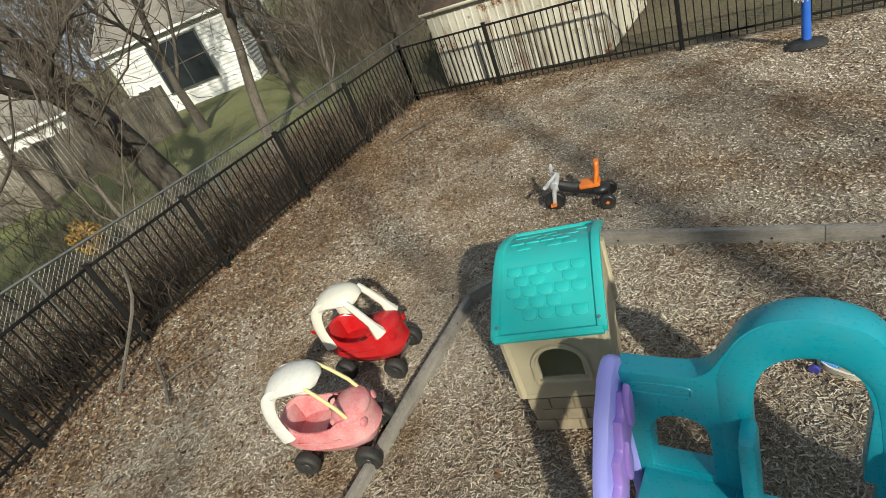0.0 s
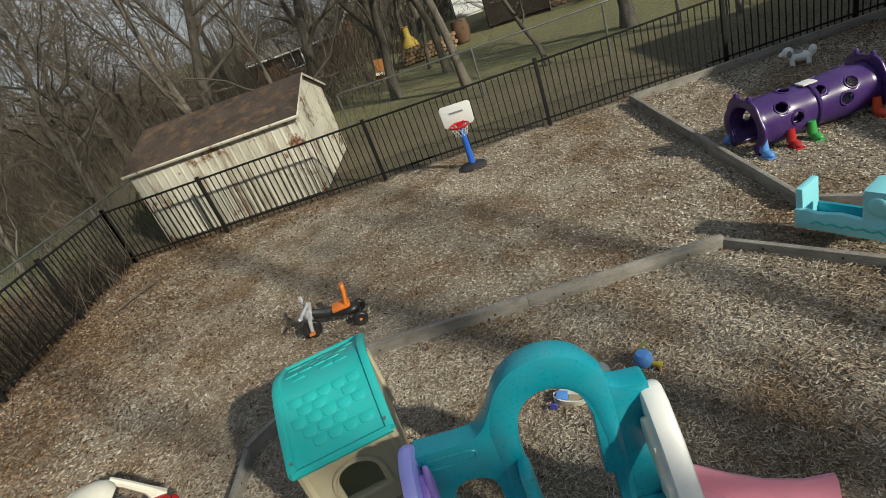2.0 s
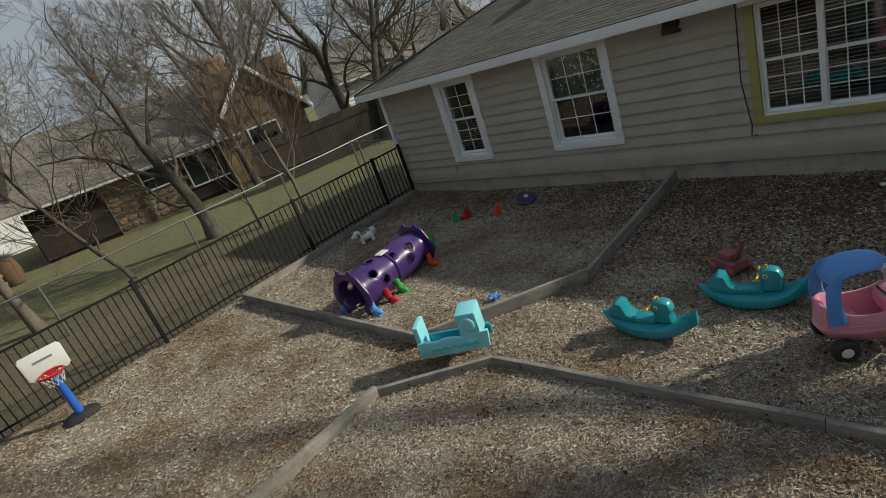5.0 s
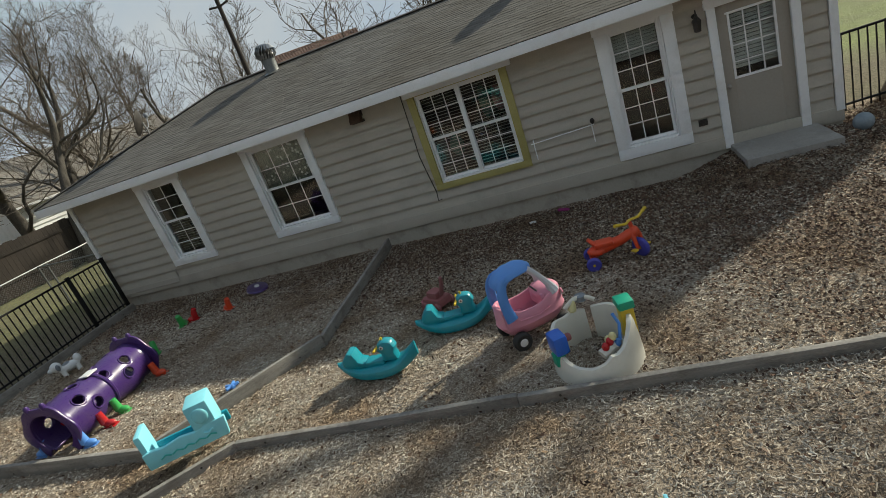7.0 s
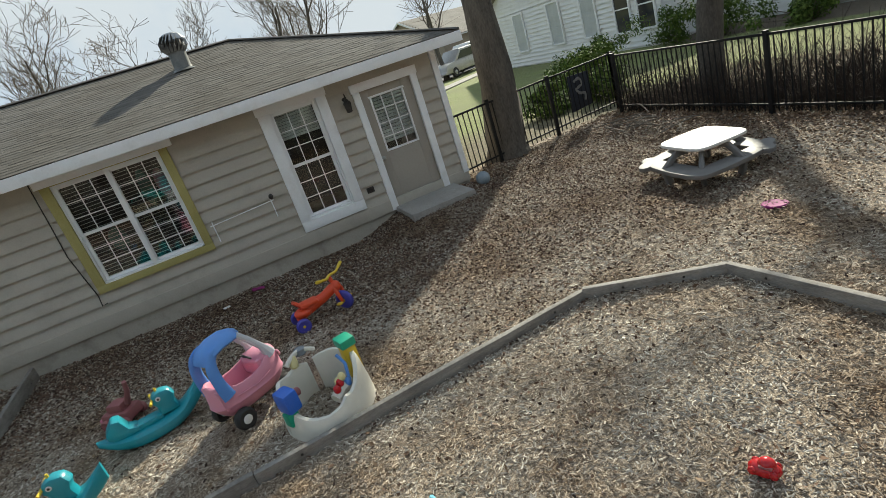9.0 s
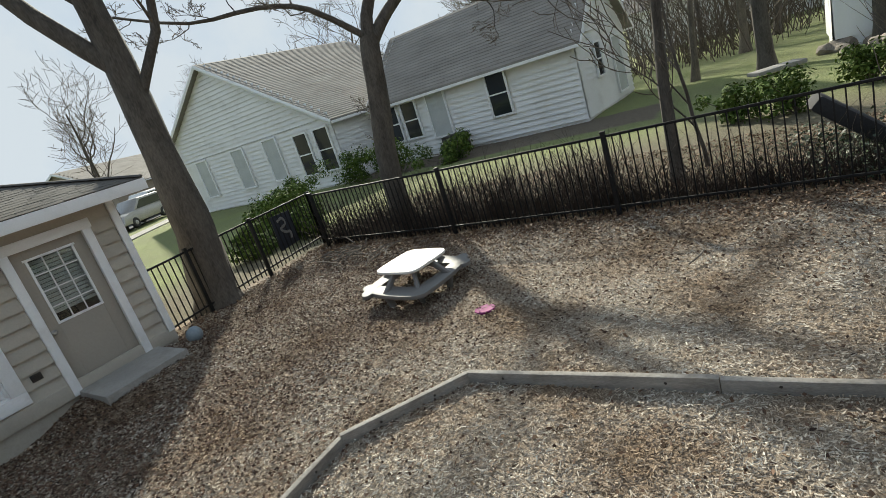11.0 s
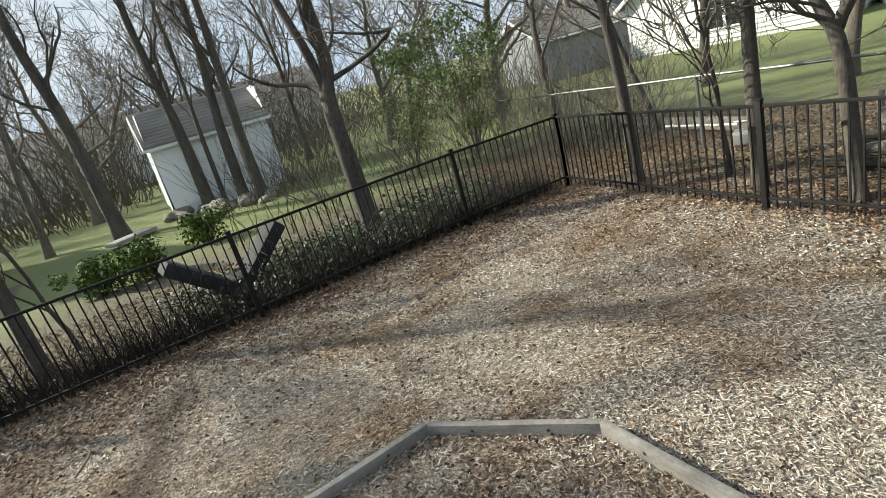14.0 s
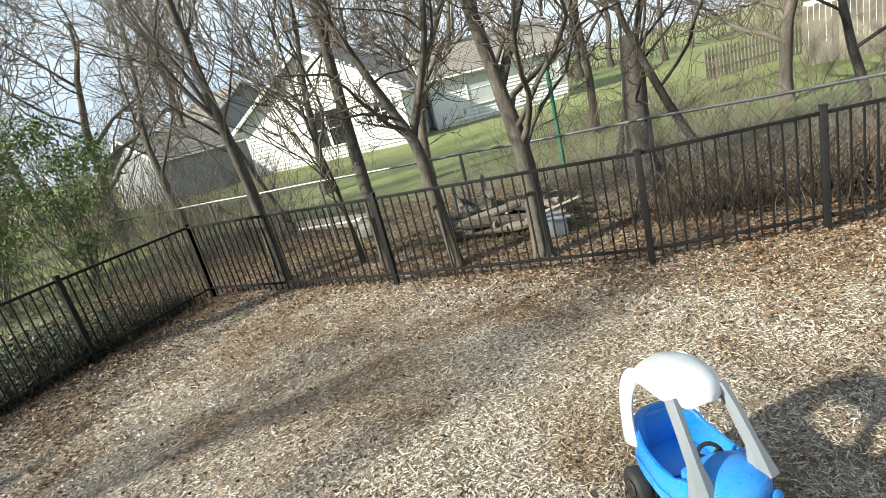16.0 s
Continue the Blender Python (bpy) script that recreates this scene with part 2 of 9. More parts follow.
BARK = two_scale("grey_bark", (0.045, 0.038, 0.032), (0.135, 0.118, 0.098), big=5, fine=40, rough=0.95, bump=0.9, stretch=(1, 1, 0.3), distance=0.02)
BARK_PALE = two_scale("pale_bark", (0.085, 0.072, 0.058), (0.21, 0.18, 0.15), big=5, fine=40, rough=0.95, bump=0.8, stretch=(1, 1, 0.3), distance=0.02)
TWIG = two_scale("twig_bark", (0.070, 0.055, 0.043), (0.19, 0.155, 0.122), big=3, fine=20, rough=0.95, bump=0)
VINE = two_scale("dark_vine_bark", (0.018, 0.013, 0.010), (0.07, 0.05, 0.038), big=3, fine=20, rough=0.95, bump=0)
EVERGREEN = island("evergreen_leaf", [(0.0, (0.045, 0.08, 0.018)), (0.5, (0.10, 0.165, 0.035)), (1.0, (0.21, 0.29, 0.075))], rough=0.8, bump=0)
EVERGREEN.node_tree.nodes["Principled BSDF"].inputs["Specular IOR Level"].default_value = 0.15
IVY = island("ivy_leaf", [(0.0, (0.018, 0.035, 0.012)), (0.6, (0.05, 0.085, 0.03)), (1.0, (0.10, 0.15, 0.06))], rough=0.6, bump=0)
BUD = island("spring_leaf", [(0.0, (0.10, 0.16, 0.035)), (1.0, (0.27, 0.36, 0.10))], rough=0.6, bump=0)
GRASS = island("grass_blade", [(0.0, (0.035, 0.06, 0.015)), (0.5, (0.10, 0.15, 0.035)), (1.0, (0.24, 0.24, 0.10))], rough=0.7, bump=0, dirt=0.1)
STONE = two_scale("brown_fieldstone", (0.15, 0.095, 0.055), (0.33, 0.225, 0.14), big=2, fine=25, rough=0.9, bump=0.6, per_piece=0.35)
ROCK = two_scale("pale_rock", (0.20, 0.165, 0.13), (0.40, 0.35, 0.29), big=3, fine=25, rough=0.9, bump=0.6, per_piece=0.25)
MORTAR = two_scale("mortar", (0.22, 0.19, 0.16), (0.32, 0.28, 0.23), rough=0.95)
WOOD_AND_SHADE = two_scale("dark_wood_and_porch_shade", (0.02, 0.015, 0.012), (0.05, 0.038, 0.03), big=1.5, fine=30, rough=0.9, bump=0.4, stretch=(1, 1, 0.3), per_piece=0.2)
GREYWOOD = two_scale("grey_board", (0.16, 0.14, 0.115), (0.30, 0.265, 0.22), big=1.5, fine=30, rough=0.9, bump=0.4, stretch=(1, 1, 0.3), per_piece=0.2)
CONCRETE = two_scale("concrete", (0.26, 0.245, 0.225), (0.40, 0.38, 0.35), big=1.5, fine=60, rough=0.9, bump=0.3, dirt=(0.15, 0.13, 0.11))
ASPHALT = two_scale("asphalt", (0.05, 0.05, 0.05), (0.09, 0.09, 0.088), big=1, fine=60, rough=0.9)
DARK = two_scale("painted_room_dark", (0.012, 0.012, 0.013), (0.03, 0.03, 0.03), rough=0.9, bump=0)
BLIND = two_scale("window_blind", (0.44, 0.46, 0.45), (0.58, 0.60, 0.59), rough=0.7, bump=0)
CURTAIN = two_scale("printed_curtain", (0.05, 0.065, 0.05), (0.20, 0.23, 0.20), big=14, fine=40, rough=0.9, bump=0)
PINK_CLOTH = two_scale("pink_cloth", (0.20, 0.08, 0.10), (0.36, 0.16, 0.19), big=4, fine=20, rough=0.9, bump=0)
GREEN_CLOTH = two_scale("green_cloth", (0.02, 0.07, 0.06), (0.05, 0.14, 0.12), big=4, fine=20, rough=0.9, bump=0)
RUBBER = two_scale("black_tyre", (0.014, 0.014, 0.014), (0.04, 0.038, 0.036), big=6, fine=60, rough=0.7, bump=0.1)
STEEL = two_scale("dull_steel", (0.32, 0.32, 0.32), (0.48, 0.48, 0.47), big=4, fine=60, rough=0.4, metallic=0.9, bump=0.05)
DARKMETAL = two_scale("dark_metal", (0.03, 0.027, 0.025), (0.08, 0.07, 0.06), big=4, fine=50, rough=0.6, metallic=0.4, bump=0.1)


def glass_material():
    m, n, l, b = nodes_of("window_glass")
    b.inputs["Base Color"].default_value = (0.9, 0.95, 0.93, 1)
    b.inputs["Roughness"].default_value = 0.03
    b.inputs["Transmission Weight"].default_value = 1.0
    b.inputs["IOR"].default_value = 1.5
    return m


GLASS = glass_material()


def rusty_material():
    """Cream enamel over steel sheet: rust runs down in streaks and sits in blotches."""
    m, n, l, b = nodes_of("rusty_cream_steel")
    a = noise_node(n, l, 1.0, 5, 0.6)
    base = ramp_node(n, l, a.outputs["Fac"], [(0.35, (0.50, 0.47, 0.385)), (0.65, (0.68, 0.65, 0.56))])
    s = noise_node(n, l, 2.2, 6, 0.7, (2.2, 2.2, 0.35))
    sr = ramp_node(n, l, s.outputs["Fac"], [(0.54, (0, 0, 0)), (0.66, (1, 1, 1))])
    k = noise_node(n, l, 1.6, 7, 0.75)
    kr = ramp_node(n, l, k.outputs["Fac"], [(0.56, (0, 0, 0)), (0.62, (1, 1, 1))])
    rust = noise_node(n, l, 18, 5, 0.6)
    rc = ramp_node(n, l, rust.outputs["Fac"], [(0.35, (0.10, 0.035, 0.015)), (0.65, (0.26, 0.12, 0.05))])
    c = mix_node(n, l, mix_node(n, l, 1.0, sr.outputs["Color"], (0.7, 0.7, 0.7), "MULTIPLY"), base.outputs["Color"], rc.outputs["Color"])
    c = mix_node(n, l, kr.outputs["Color"], c, rc.outputs["Color"])
    l.new(c, b.inputs["Base Color"])
    b.inputs["Roughness"].default_value = 0.6
    bump_node(n, l, b, rust.outputs["Fac"], 0.2, 0.005)
    return m


RUSTY = rusty_material()
RUSTROOF = two_scale("rusty_leafy_roof", (0.035, 0.025, 0.021), (0.10, 0.07, 0.054), big=1.5, fine=18, rough=0.95, bump=0.5, dirt=(0.25, 0.14, 0.06), dirt_amount=0.7)

TEAL = plastic("teal_plastic", (0.0, 0.29, 0.38), rough=0.3)
TEAL_BRIGHT = plastic("bright_teal_plastic", (0.0, 0.27, 0.33), rough=0.33)
AQUA = plastic("aqua_plastic", (0.010, 0.46, 0.44), rough=0.4)
TURQ = plastic("pale_turquoise_plastic", (0.26, 0.72, 0.81), rough=0.5)
SAND = plastic("sand_plastic", (0.50, 0.44, 0.30), rough=0.55)
BROWNP = plastic("taupe_plastic", (0.37, 0.30, 0.205), rough=0.6)
LILAC = plastic("lilac_plastic", (0.32, 0.33, 0.82), rough=0.35)
VIOLET = plastic("violet_plastic", (0.32, 0.20, 0.62), rough=0.4)
PURPLE = plastic("purple_plastic", (0.052, 0.018, 0.135), rough=0.3, fade=0.02)
CREAM = plastic("cream_plastic", (0.70, 0.67, 0.58), rough=0.5)
WHITEP = plastic("white_plastic", (0.76, 0.76, 0.75), rough=0.45)
GREYP = plastic("grey_plastic", (0.20, 0.22, 0.245), rough=0.45)
PINK = plastic("pink_plastic", (0.72, 0.29, 0.38), rough=0.4)
FADEDPINK = plastic("sun_faded_pink_plastic", (0.58, 0.14, 0.15), rough=0.6, fade=0.38)
ROSE = plastic("rose_plastic", (0.55, 0.17, 0.24), rough=0.5)
RED = plastic("red_plastic", (0.46, 0.006, 0.010), rough=0.2, fade=0.03)
BLUE = plastic("blue_plastic", (0.01, 0.235, 0.70), rough=0.3, fade=0.08)
SKYBLUE = plastic("sky_blue_plastic", (0.09, 0.28, 0.70), rough=0.4)
ROYAL = plastic("royal_blue_plastic", (0.015, 0.125, 0.58), rough=0.35)
ORANGE = plastic("orange_plastic", (0.80, 0.20, 0.02), rough=0.4)
ORANGERED = plastic("orange_red_plastic", (0.70, 0.06, 0.01), rough=0.35)
YELLOW = plastic("yellow_plastic", (0.72, 0.50, 0.03), rough=0.4)
PALEYELLOW = plastic("pale_yellow_plastic", (0.72, 0.64, 0.32), rough=0.5)
GREEN = plastic("green_plastic", (0.03, 0.36, 0.07), rough=0.4)
JADE = plastic("jade_green_plastic", (0.0, 0.34, 0.20), rough=0.4)
BLACKP = plastic("black_plastic", (0.014, 0.014, 0.016), rough=0.4, fade=0.03)
SILVERP = plastic("silver_plastic", (0.60, 0.62, 0.65), rough=0.35)
MAGENTA = plastic("magenta_plastic", (0.24, 0.010, 0.125), rough=0.75)
MAUVE = plastic("faded_mauve_plastic", (0.28, 0.09, 0.09), rough=0.6)
# table grey holds the shade on seats and legs, tabletop cream the sun
TABLEGREY = plastic("warm_grey_table_shade", (0.165, 0.155, 0.145), rough=0.6)
TABLETOP = plastic("lit_table_cream", (0.66, 0.62, 0.57), rough=0.5)
INDIGO = plastic("indigo_plastic", (0.05, 0.05, 0.36), rough=0.4)

# ---- shape helpers ----


def part(name, bm, material, parent=None, label="", smooth=True):
    """Links a bmesh as one mesh object, under a thing or a part."""
    me = bpy.data.meshes.new(name)
    bm.normal_update()
    bm.to_mesh(me)
    bm.free()
    return link(name, me, material, parent, label, smooth)


def link(name, me, material, parent=None, label="", smooth=True):
    if material and not me.materials:
        me.materials.append(material)
    if smooth and len(me.polygons) and not any(p.use_smooth for p in me.polygons[:1]):
        me.polygons.foreach_set("use_smooth", [True] * len(me.polygons))
        me.set_sharp_from_angle(angle=radians(38))
    ob = new(name, me)
    if parent:
        ob.parent = parent
    if label:
        tagged(ob, label)
    return ob


def sheet(name, verts, faces, material, parent=None, label="", smooth=False):
    me = bpy.data.meshes.new(name)
    me.from_pydata([tuple(v) for v in verts], [], faces)
    return link(name, me, material, parent, label, smooth)


def thing(name, place, label, category, group="", kind=""):
    ob = new(name)
    ob.empty_display_size = 0.1
    ob.matrix_world = place
    return tagged(ob, label, category, group, kind)


def B():
    return bmesh.new()


def box(bm, lo, hi, bevel=0.0, m=None, segments=2):
    lo, hi = Vector(lo), Vector(hi)
    got = bmesh.ops.create_cube(bm, size=1.0, matrix=Matrix.Translation((lo + hi) / 2) @ Matrix.Diagonal((*(hi - lo), 1)))
    vs = got["verts"]
    if bevel:
        es = list({e for v in vs for e in v.link_edges})
        out = bmesh.ops.bevel(bm, geom=es, offset=min(bevel, 0.49 * min(hi - lo)), segments=segments, profile=0.6, affect="EDGES", clamp_overlap=True)
        vs = list({v for f in out["faces"] for v in f.verts} | {v for v in vs if v.is_valid})
    if m is not None:
        bmesh.ops.transform(bm, matrix=m, verts=vs)
    return bm


def ring_frame(d):
    d = Vector(d).normalized()
    u = d.orthogonal().normalized()
    return u, d.cross(u)


def tube(bm, pts, radii, sides=10, caps=True, flat=1.0, up=None):
    """A tube along points; flat squeezes it across the direction up."""
    pts = [Vector(p) for p in pts]
    if isinstance(radii, (int, float)):
        radii = [radii] * len(pts)
    rings = []
    u = None
    for i, p in enumerate(pts):
        d = (pts[min(i + 1, len(pts) - 1)] - pts[max(i - 1, 0)]).normalized()
        if up is not None:
            v = Vector(up) - d * d.dot(Vector(up))
            v.normalize()
            u = d.cross(v)
        else:
            if u is None:
                u = d.orthogonal().normalized()
            u = (u - d * d.dot(u)).normalized()
            v = d.cross(u)
        rings.append([bm.verts.new(p + (u * math.cos(a) + v * math.sin(a) * flat) * radii[i]) for a in [2 * math.pi * k / sides for k in range(sides)]])
    for a, b in zip(rings, rings[1:]):
        for k in range(sides):
            bm.faces.new((a[k], a[(k + 1) % sides], b[(k + 1) % sides], b[k]))
    if caps:
        bm.faces.new(rings[0][::-1])
        bm.faces.new(rings[-1])
    return bm


def lathe(bm, profile, m=None, sides=24, cap0=True, cap1=True):
    """A turned form round local z from (radius, height) pairs."""
    m = m or Matrix()
    rings = [[bm.verts.new(m @ Vector((r * math.cos(2 * math.pi * k / sides), r * math.sin(2 * math.pi * k / sides), z))) for k in range(sides)] for r, z in profile]
    for a, b in zip(rings, rings[1:]):
        for k in range(sides):
            bm.faces.new((a[k], a[(k + 1) % sides], b[(k + 1) % sides], b[k]))
    if cap0:
        bm.faces.new(rings[0][::-1])
    if cap1:
        bm.faces.new(rings[-1])
    return bm


def blob(bm, centre, size, m=None, u=16, v=10):
    mm = Matrix.Translation(centre) @ Matrix.Diagonal((*size, 1))
    bmesh.ops.create_uvsphere(bm, u_segments=u, v_segments=v, radius=1.0, matrix=(m or Matrix()) @ mm)
    return bm


def slab(bm, outline, thick, m=None, bevel=0.01, holes=()):
    """A plate: an outline in local x, z (with holes), thick along y, its rims rounded."""
    m = m or Matrix()
    loops = [outline, *holes]
    made = []
    for loop in loops:
        vs = [bm.verts.new((x, -thick / 2, z)) for x, z in loop]
        made += [bm.edges.new((a, b)) for a, b in zip(vs, vs[1:] + vs[:1])]
    filled = bmesh.ops.triangle_fill(bm, edges=made, use_beauty=True, use_dissolve=False)
    faces = [f for f in filled["geom"] if isinstance(f, bmesh.types.BMFace)]
    ext = bmesh.ops.extrude_face_region(bm, geom=faces)
    moved = [v for v in ext["geom"] if isinstance(v, bmesh.types.BMVert)]
    bmesh.ops.translate(bm, verts=moved, vec=(0, thick, 0))
    vs = list({v for f in faces for v in f.verts} | set(moved))
    bmesh.ops.recalc_face_normals(bm, faces=list({f for v in vs for f in v.link_faces}))
    if bevel:
        rim = [e for e in {e for v in vs for e in v.link_edges} if len(e.link_faces) == 2 and e.calc_face_angle(0) > 0.9]
        out = bmesh.ops.bevel(bm, geom=rim, offset=bevel, segments=2, profile=0.5, affect="EDGES", clamp_overlap=True)
        vs = list({v for v in vs if v.is_valid} | {v for f in out["faces"] for v in f.verts})
    bmesh.ops.transform(bm, matrix=m, verts=vs)
    return bm


def loft(bm, rings, cap0=True, cap1=True):
    made = [[bm.verts.new(p) for p in r] for r in rings]
    k = len(made[0])
    for a, b in zip(made, made[1:]):
        for i in range(k):
            bm.faces.new((a[i], a[(i + 1) % k], b[(i + 1) % k], b[i]))
    if cap0:
        bm.faces.new(made[0][::-1])
    if cap1:
        bm.faces.new(made[-1])
    return bm


def super_ring(a, b, z, power=3.0, count=32, cx=0.0, cy=0.0):
    out = []
    for k in range(count):
        t = 2 * math.pi * k / count
        c, s = math.cos(t), math.sin(t)
        out.append(Vector((cx + a * math.copysign(abs(c) ** (2 / power), c), cy + b * math.copysign(abs(s) ** (2 / power), s), z)))
    return out


def arc(cx, cz, r, a0, a1, count=12, rz=None):
    return [(cx + r * math.cos(radians(a0 + (a1 - a0) * k / count)), cz + (rz or r) * math.sin(radians(a0 + (a1 - a0) * k / count))) for k in range(count + 1)]


def smooth_line(pts, cuts=4, closed=False):
    """Points of a soft curve through the given ones."""
    n = len(pts)
    out = []
    for i in range(n if closed else n - 1):
        p0, p1, p2, p3 = (pts[(i + k) % n] if closed else pts[min(max(i + k, 0), n - 1)] for k in (-1, 0, 1, 2))
        for c in range(cuts):
            t = c / cuts
            out.append(tuple(0.5 * (2 * b + (c_ - a) * t + (2 * a - 5 * b + 4 * c_ - d) * t * t + (3 * b - a - 3 * c_ + d) * t ** 3) for a, b, c_, d in zip(p0, p1, p2, p3)))
    if not closed:
        out.append(tuple(pts[-1]))
    return out

# ---- ground ----


def lie(x, y):
    """Height of the ground: level in the yard, gently uneven beyond."""
    far = max(0.0, math.hypot(x - 0.5, y - 0.5) - 13.0)
    bumps = 0.035 * noise.noise(Vector((x * 0.55, y * 0.55, 0.3))) + 0.012 * noise.noise(Vector((x * 2.1, y * 2.1, 4.0)))
    dip = 0.05 * min(1.0, max(0.0, (x - 5.6) / 1.8)) * min(1.0, max(0.0, (y + 3.2) / 1.2)) * min(1.0, max(0.0, (9.6 - y) / 1.5)) * (1 if x < 9 else 0)
    sill = 0.215 * math.exp(-((x - 7.35) / 0.75) ** 4 - ((y + 3.45) / 1.0) ** 4)
    return bumps * (1 - sill * 4) - 0.02 - dip * (1 - sill * 4) + sill + min(1.0, far / 30.0) * 0.25 * noise.noise(Vector((x * 0.05, y * 0.05, 7.0)))


def build_ground():
    steps = [s * 0.25 for s in range(-48, 49)]
    out, d = [], 12.0
    grow = 0.6
    while d < 2400:
        d += grow
        grow *= 1.22
        out.append(d)
    line = [-v for v in reversed(out)] + steps + out
    n = len(line)
    verts = [(x, y, lie(x, y)) for y in line for x in line]
    faces = [(j * n + i, j * n + i + 1, (j + 1) * n + i + 1, (j + 1) * n + i) for j in range(n - 1) for i in range(n - 1)]
    g = sheet("ground", verts, faces, GROUND, smooth=True)
    tagged(g, "brown bark mulch yard with grass and leaf litter beyond", "ground", kind="structure")


build_ground()

# ---- timber edging ----


def edging(name, label, corners, height=0.104, thick=0.055, tall=()):
    t = thing(name, pose(0, 0, 0), label, "edging", "timber edging", "structure")
    for n, ((x0, y0), (x1, y1)) in enumerate(zip(corners, corners[1:])):
        rise = 0.045 if n in tall else 0.0
        a, b = Vector((x0, y0, 0)), Vector((x1, y1, 0))
        d = b - a
        length = d.length
        count = max(1, round(length / 2.44))
        base = max(lie(x0 + d.x * k / 6, y0 + d.y * k / 6) for k in range(7)) - 0.01
        ang = math.degrees(math.atan2(d.y, d.x))
        for k in range(count):
            s0, s1 = length * k / count + 0.002, length * (k + 1) / count - 0.002
            bm = B()
            box(bm, (s0, -thick / 2, -0.06), (s1, thick / 2, height + rise + random.uniform(-0.006, 0.006)), 0.008)
            bmesh.ops.subdivide_edges(bm, edges=[e for e in bm.edges if e.calc_length() > 0.6], cuts=6)
            for v in bm.verts:
                v.co.y += 0.006 * noise.noise(Vector((v.co.x * 1.3, x0, k)))
                v.co.z += 0.007 * noise.noise(Vector((v.co.x * 1.1, y0, k + 9)))
            p = part("timber", bm, TIMBER, t)
            p.matrix_local = pose(x0, y0, base, 0, 0, ang + random.uniform(-0.2, 0.2))
            for s in (s0 + 0.35, s1 - 0.35):
                bn = B()
                lathe(bn, [(0.011, 0), (0.011, 0.003)], sides=10)
                q = part("spike", bn, DARKMETAL, p)
                q.matrix_local = pose(s, -thick / 2 - 0.001, 0.06, 90, 0, 0)
    return t


edging("timber_edging", "grey weathered landscape timbers round the climber plot",
       [(-2.55, -1.9), (-2.70, 0.2), (-2.84, 2.69), (-2.03, 3.66), (1.84, 3.745), (2.73, 2.80), (2.90, -0.04), (3.08, -3.11), (2.39, -4.10), (-1.61, -4.40), (-2.46, -3.49), (-2.55, -1.9)], tall=(2, 3))
edging("timber_edging", "tall grey weathered timbers round the tunnel plot", [(2.69, 8.80), (2.70, 3.96), (4.47, 2.64), (7.66, 2.80)], height=0.165)
edging("timber_edging", "grey weathered timber along the foot of the fence", [(2.75, 8.86), (7.55, 8.95)], height=0.15)

# ---- the house ----
WX = 7.75                      # face of the siding
Y0, Y1 = -4.25, 9.35           # ends of the wall
house = thing("house", pose(WX, 0, 0), "single-storey taupe house with lap siding, white trim and grey hip roof", "house")

# openings in the west wall: y low, y high, z low, z high
OPEN = {"w1": (6.60, 7.36, 0.74, 2.28), "w2": (3.70, 4.82, 0.76, 2.31), "w3": (0.10, 1.51, 0.81, 2.28), "w4": (-2.20, -1.47, 0.57, 2.27), "door": (-3.74, -2.87, 0.21, 2.145)}
WALL_TOP, DEPTH = 2.52, 6.1


def build_walls():
    bm = B()
    edges = sorted({Y0, Y1, *(v for o in OPEN.values() for v in o[:2])})
    for a, b in zip(edges, edges[1:]):
        hole = next((o for o in OPEN.values() if o[0] <= a and b <= o[1]), None)
        spans = [(0.30, WALL_TOP)] if not hole else [(0.30, hole[2]), (hole[3], WALL_TOP)]
        for z0, z1 in spans:
            if z1 > z0 + 0.001:
                box(bm, (0.02, a, z0), (0.16, b, z1))
    part("wall", bm, SIDING, house)
    for name, lo, hi in (("north_wall", (0.02, Y1 - 0.14, 0.30), (DEPTH, Y1, WALL_TOP)), ("south_wall", (0.02, Y0, 0.30), (DEPTH, Y0 + 0.14, WALL_TOP)), ("east_wall", (DEPTH, Y0, 0.30), (DEPTH + 0.14, Y1, WALL_TOP))):
        bm = B()
        box(bm, lo, hi)
        part("wall", bm, SIDING, house)
    bm = B()
    box(bm, (0.012, Y0 + 0.01, -0.4), (DEPTH, Y1 - 0.01, 0.32), 0.01)
    part("foundation", bm, FOUNDATION, house, "taupe painted concrete foundation")
    bm = B()
    box(bm, (-0.040, Y0 + 0.005, 0.19), (0.01, Y1 - 0.005, 0.385), 0.005)
    part("skirt_board", bm, SIDING, house)
    bm = B()
    box(bm, (0.16, Y0 + 0.15, WALL_TOP - 0.02), (DEPTH, Y1 - 0.15, WALL_TOP))
    part("room_ceiling", bm, WHITE, house)
    # added near-black wall behind the windows; the rooms' dimness is in its colour
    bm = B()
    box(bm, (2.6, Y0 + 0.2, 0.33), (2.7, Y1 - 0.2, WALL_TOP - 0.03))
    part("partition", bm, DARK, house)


build_walls()
wall = next(c for c in house.children if c.name.startswith("wall"))


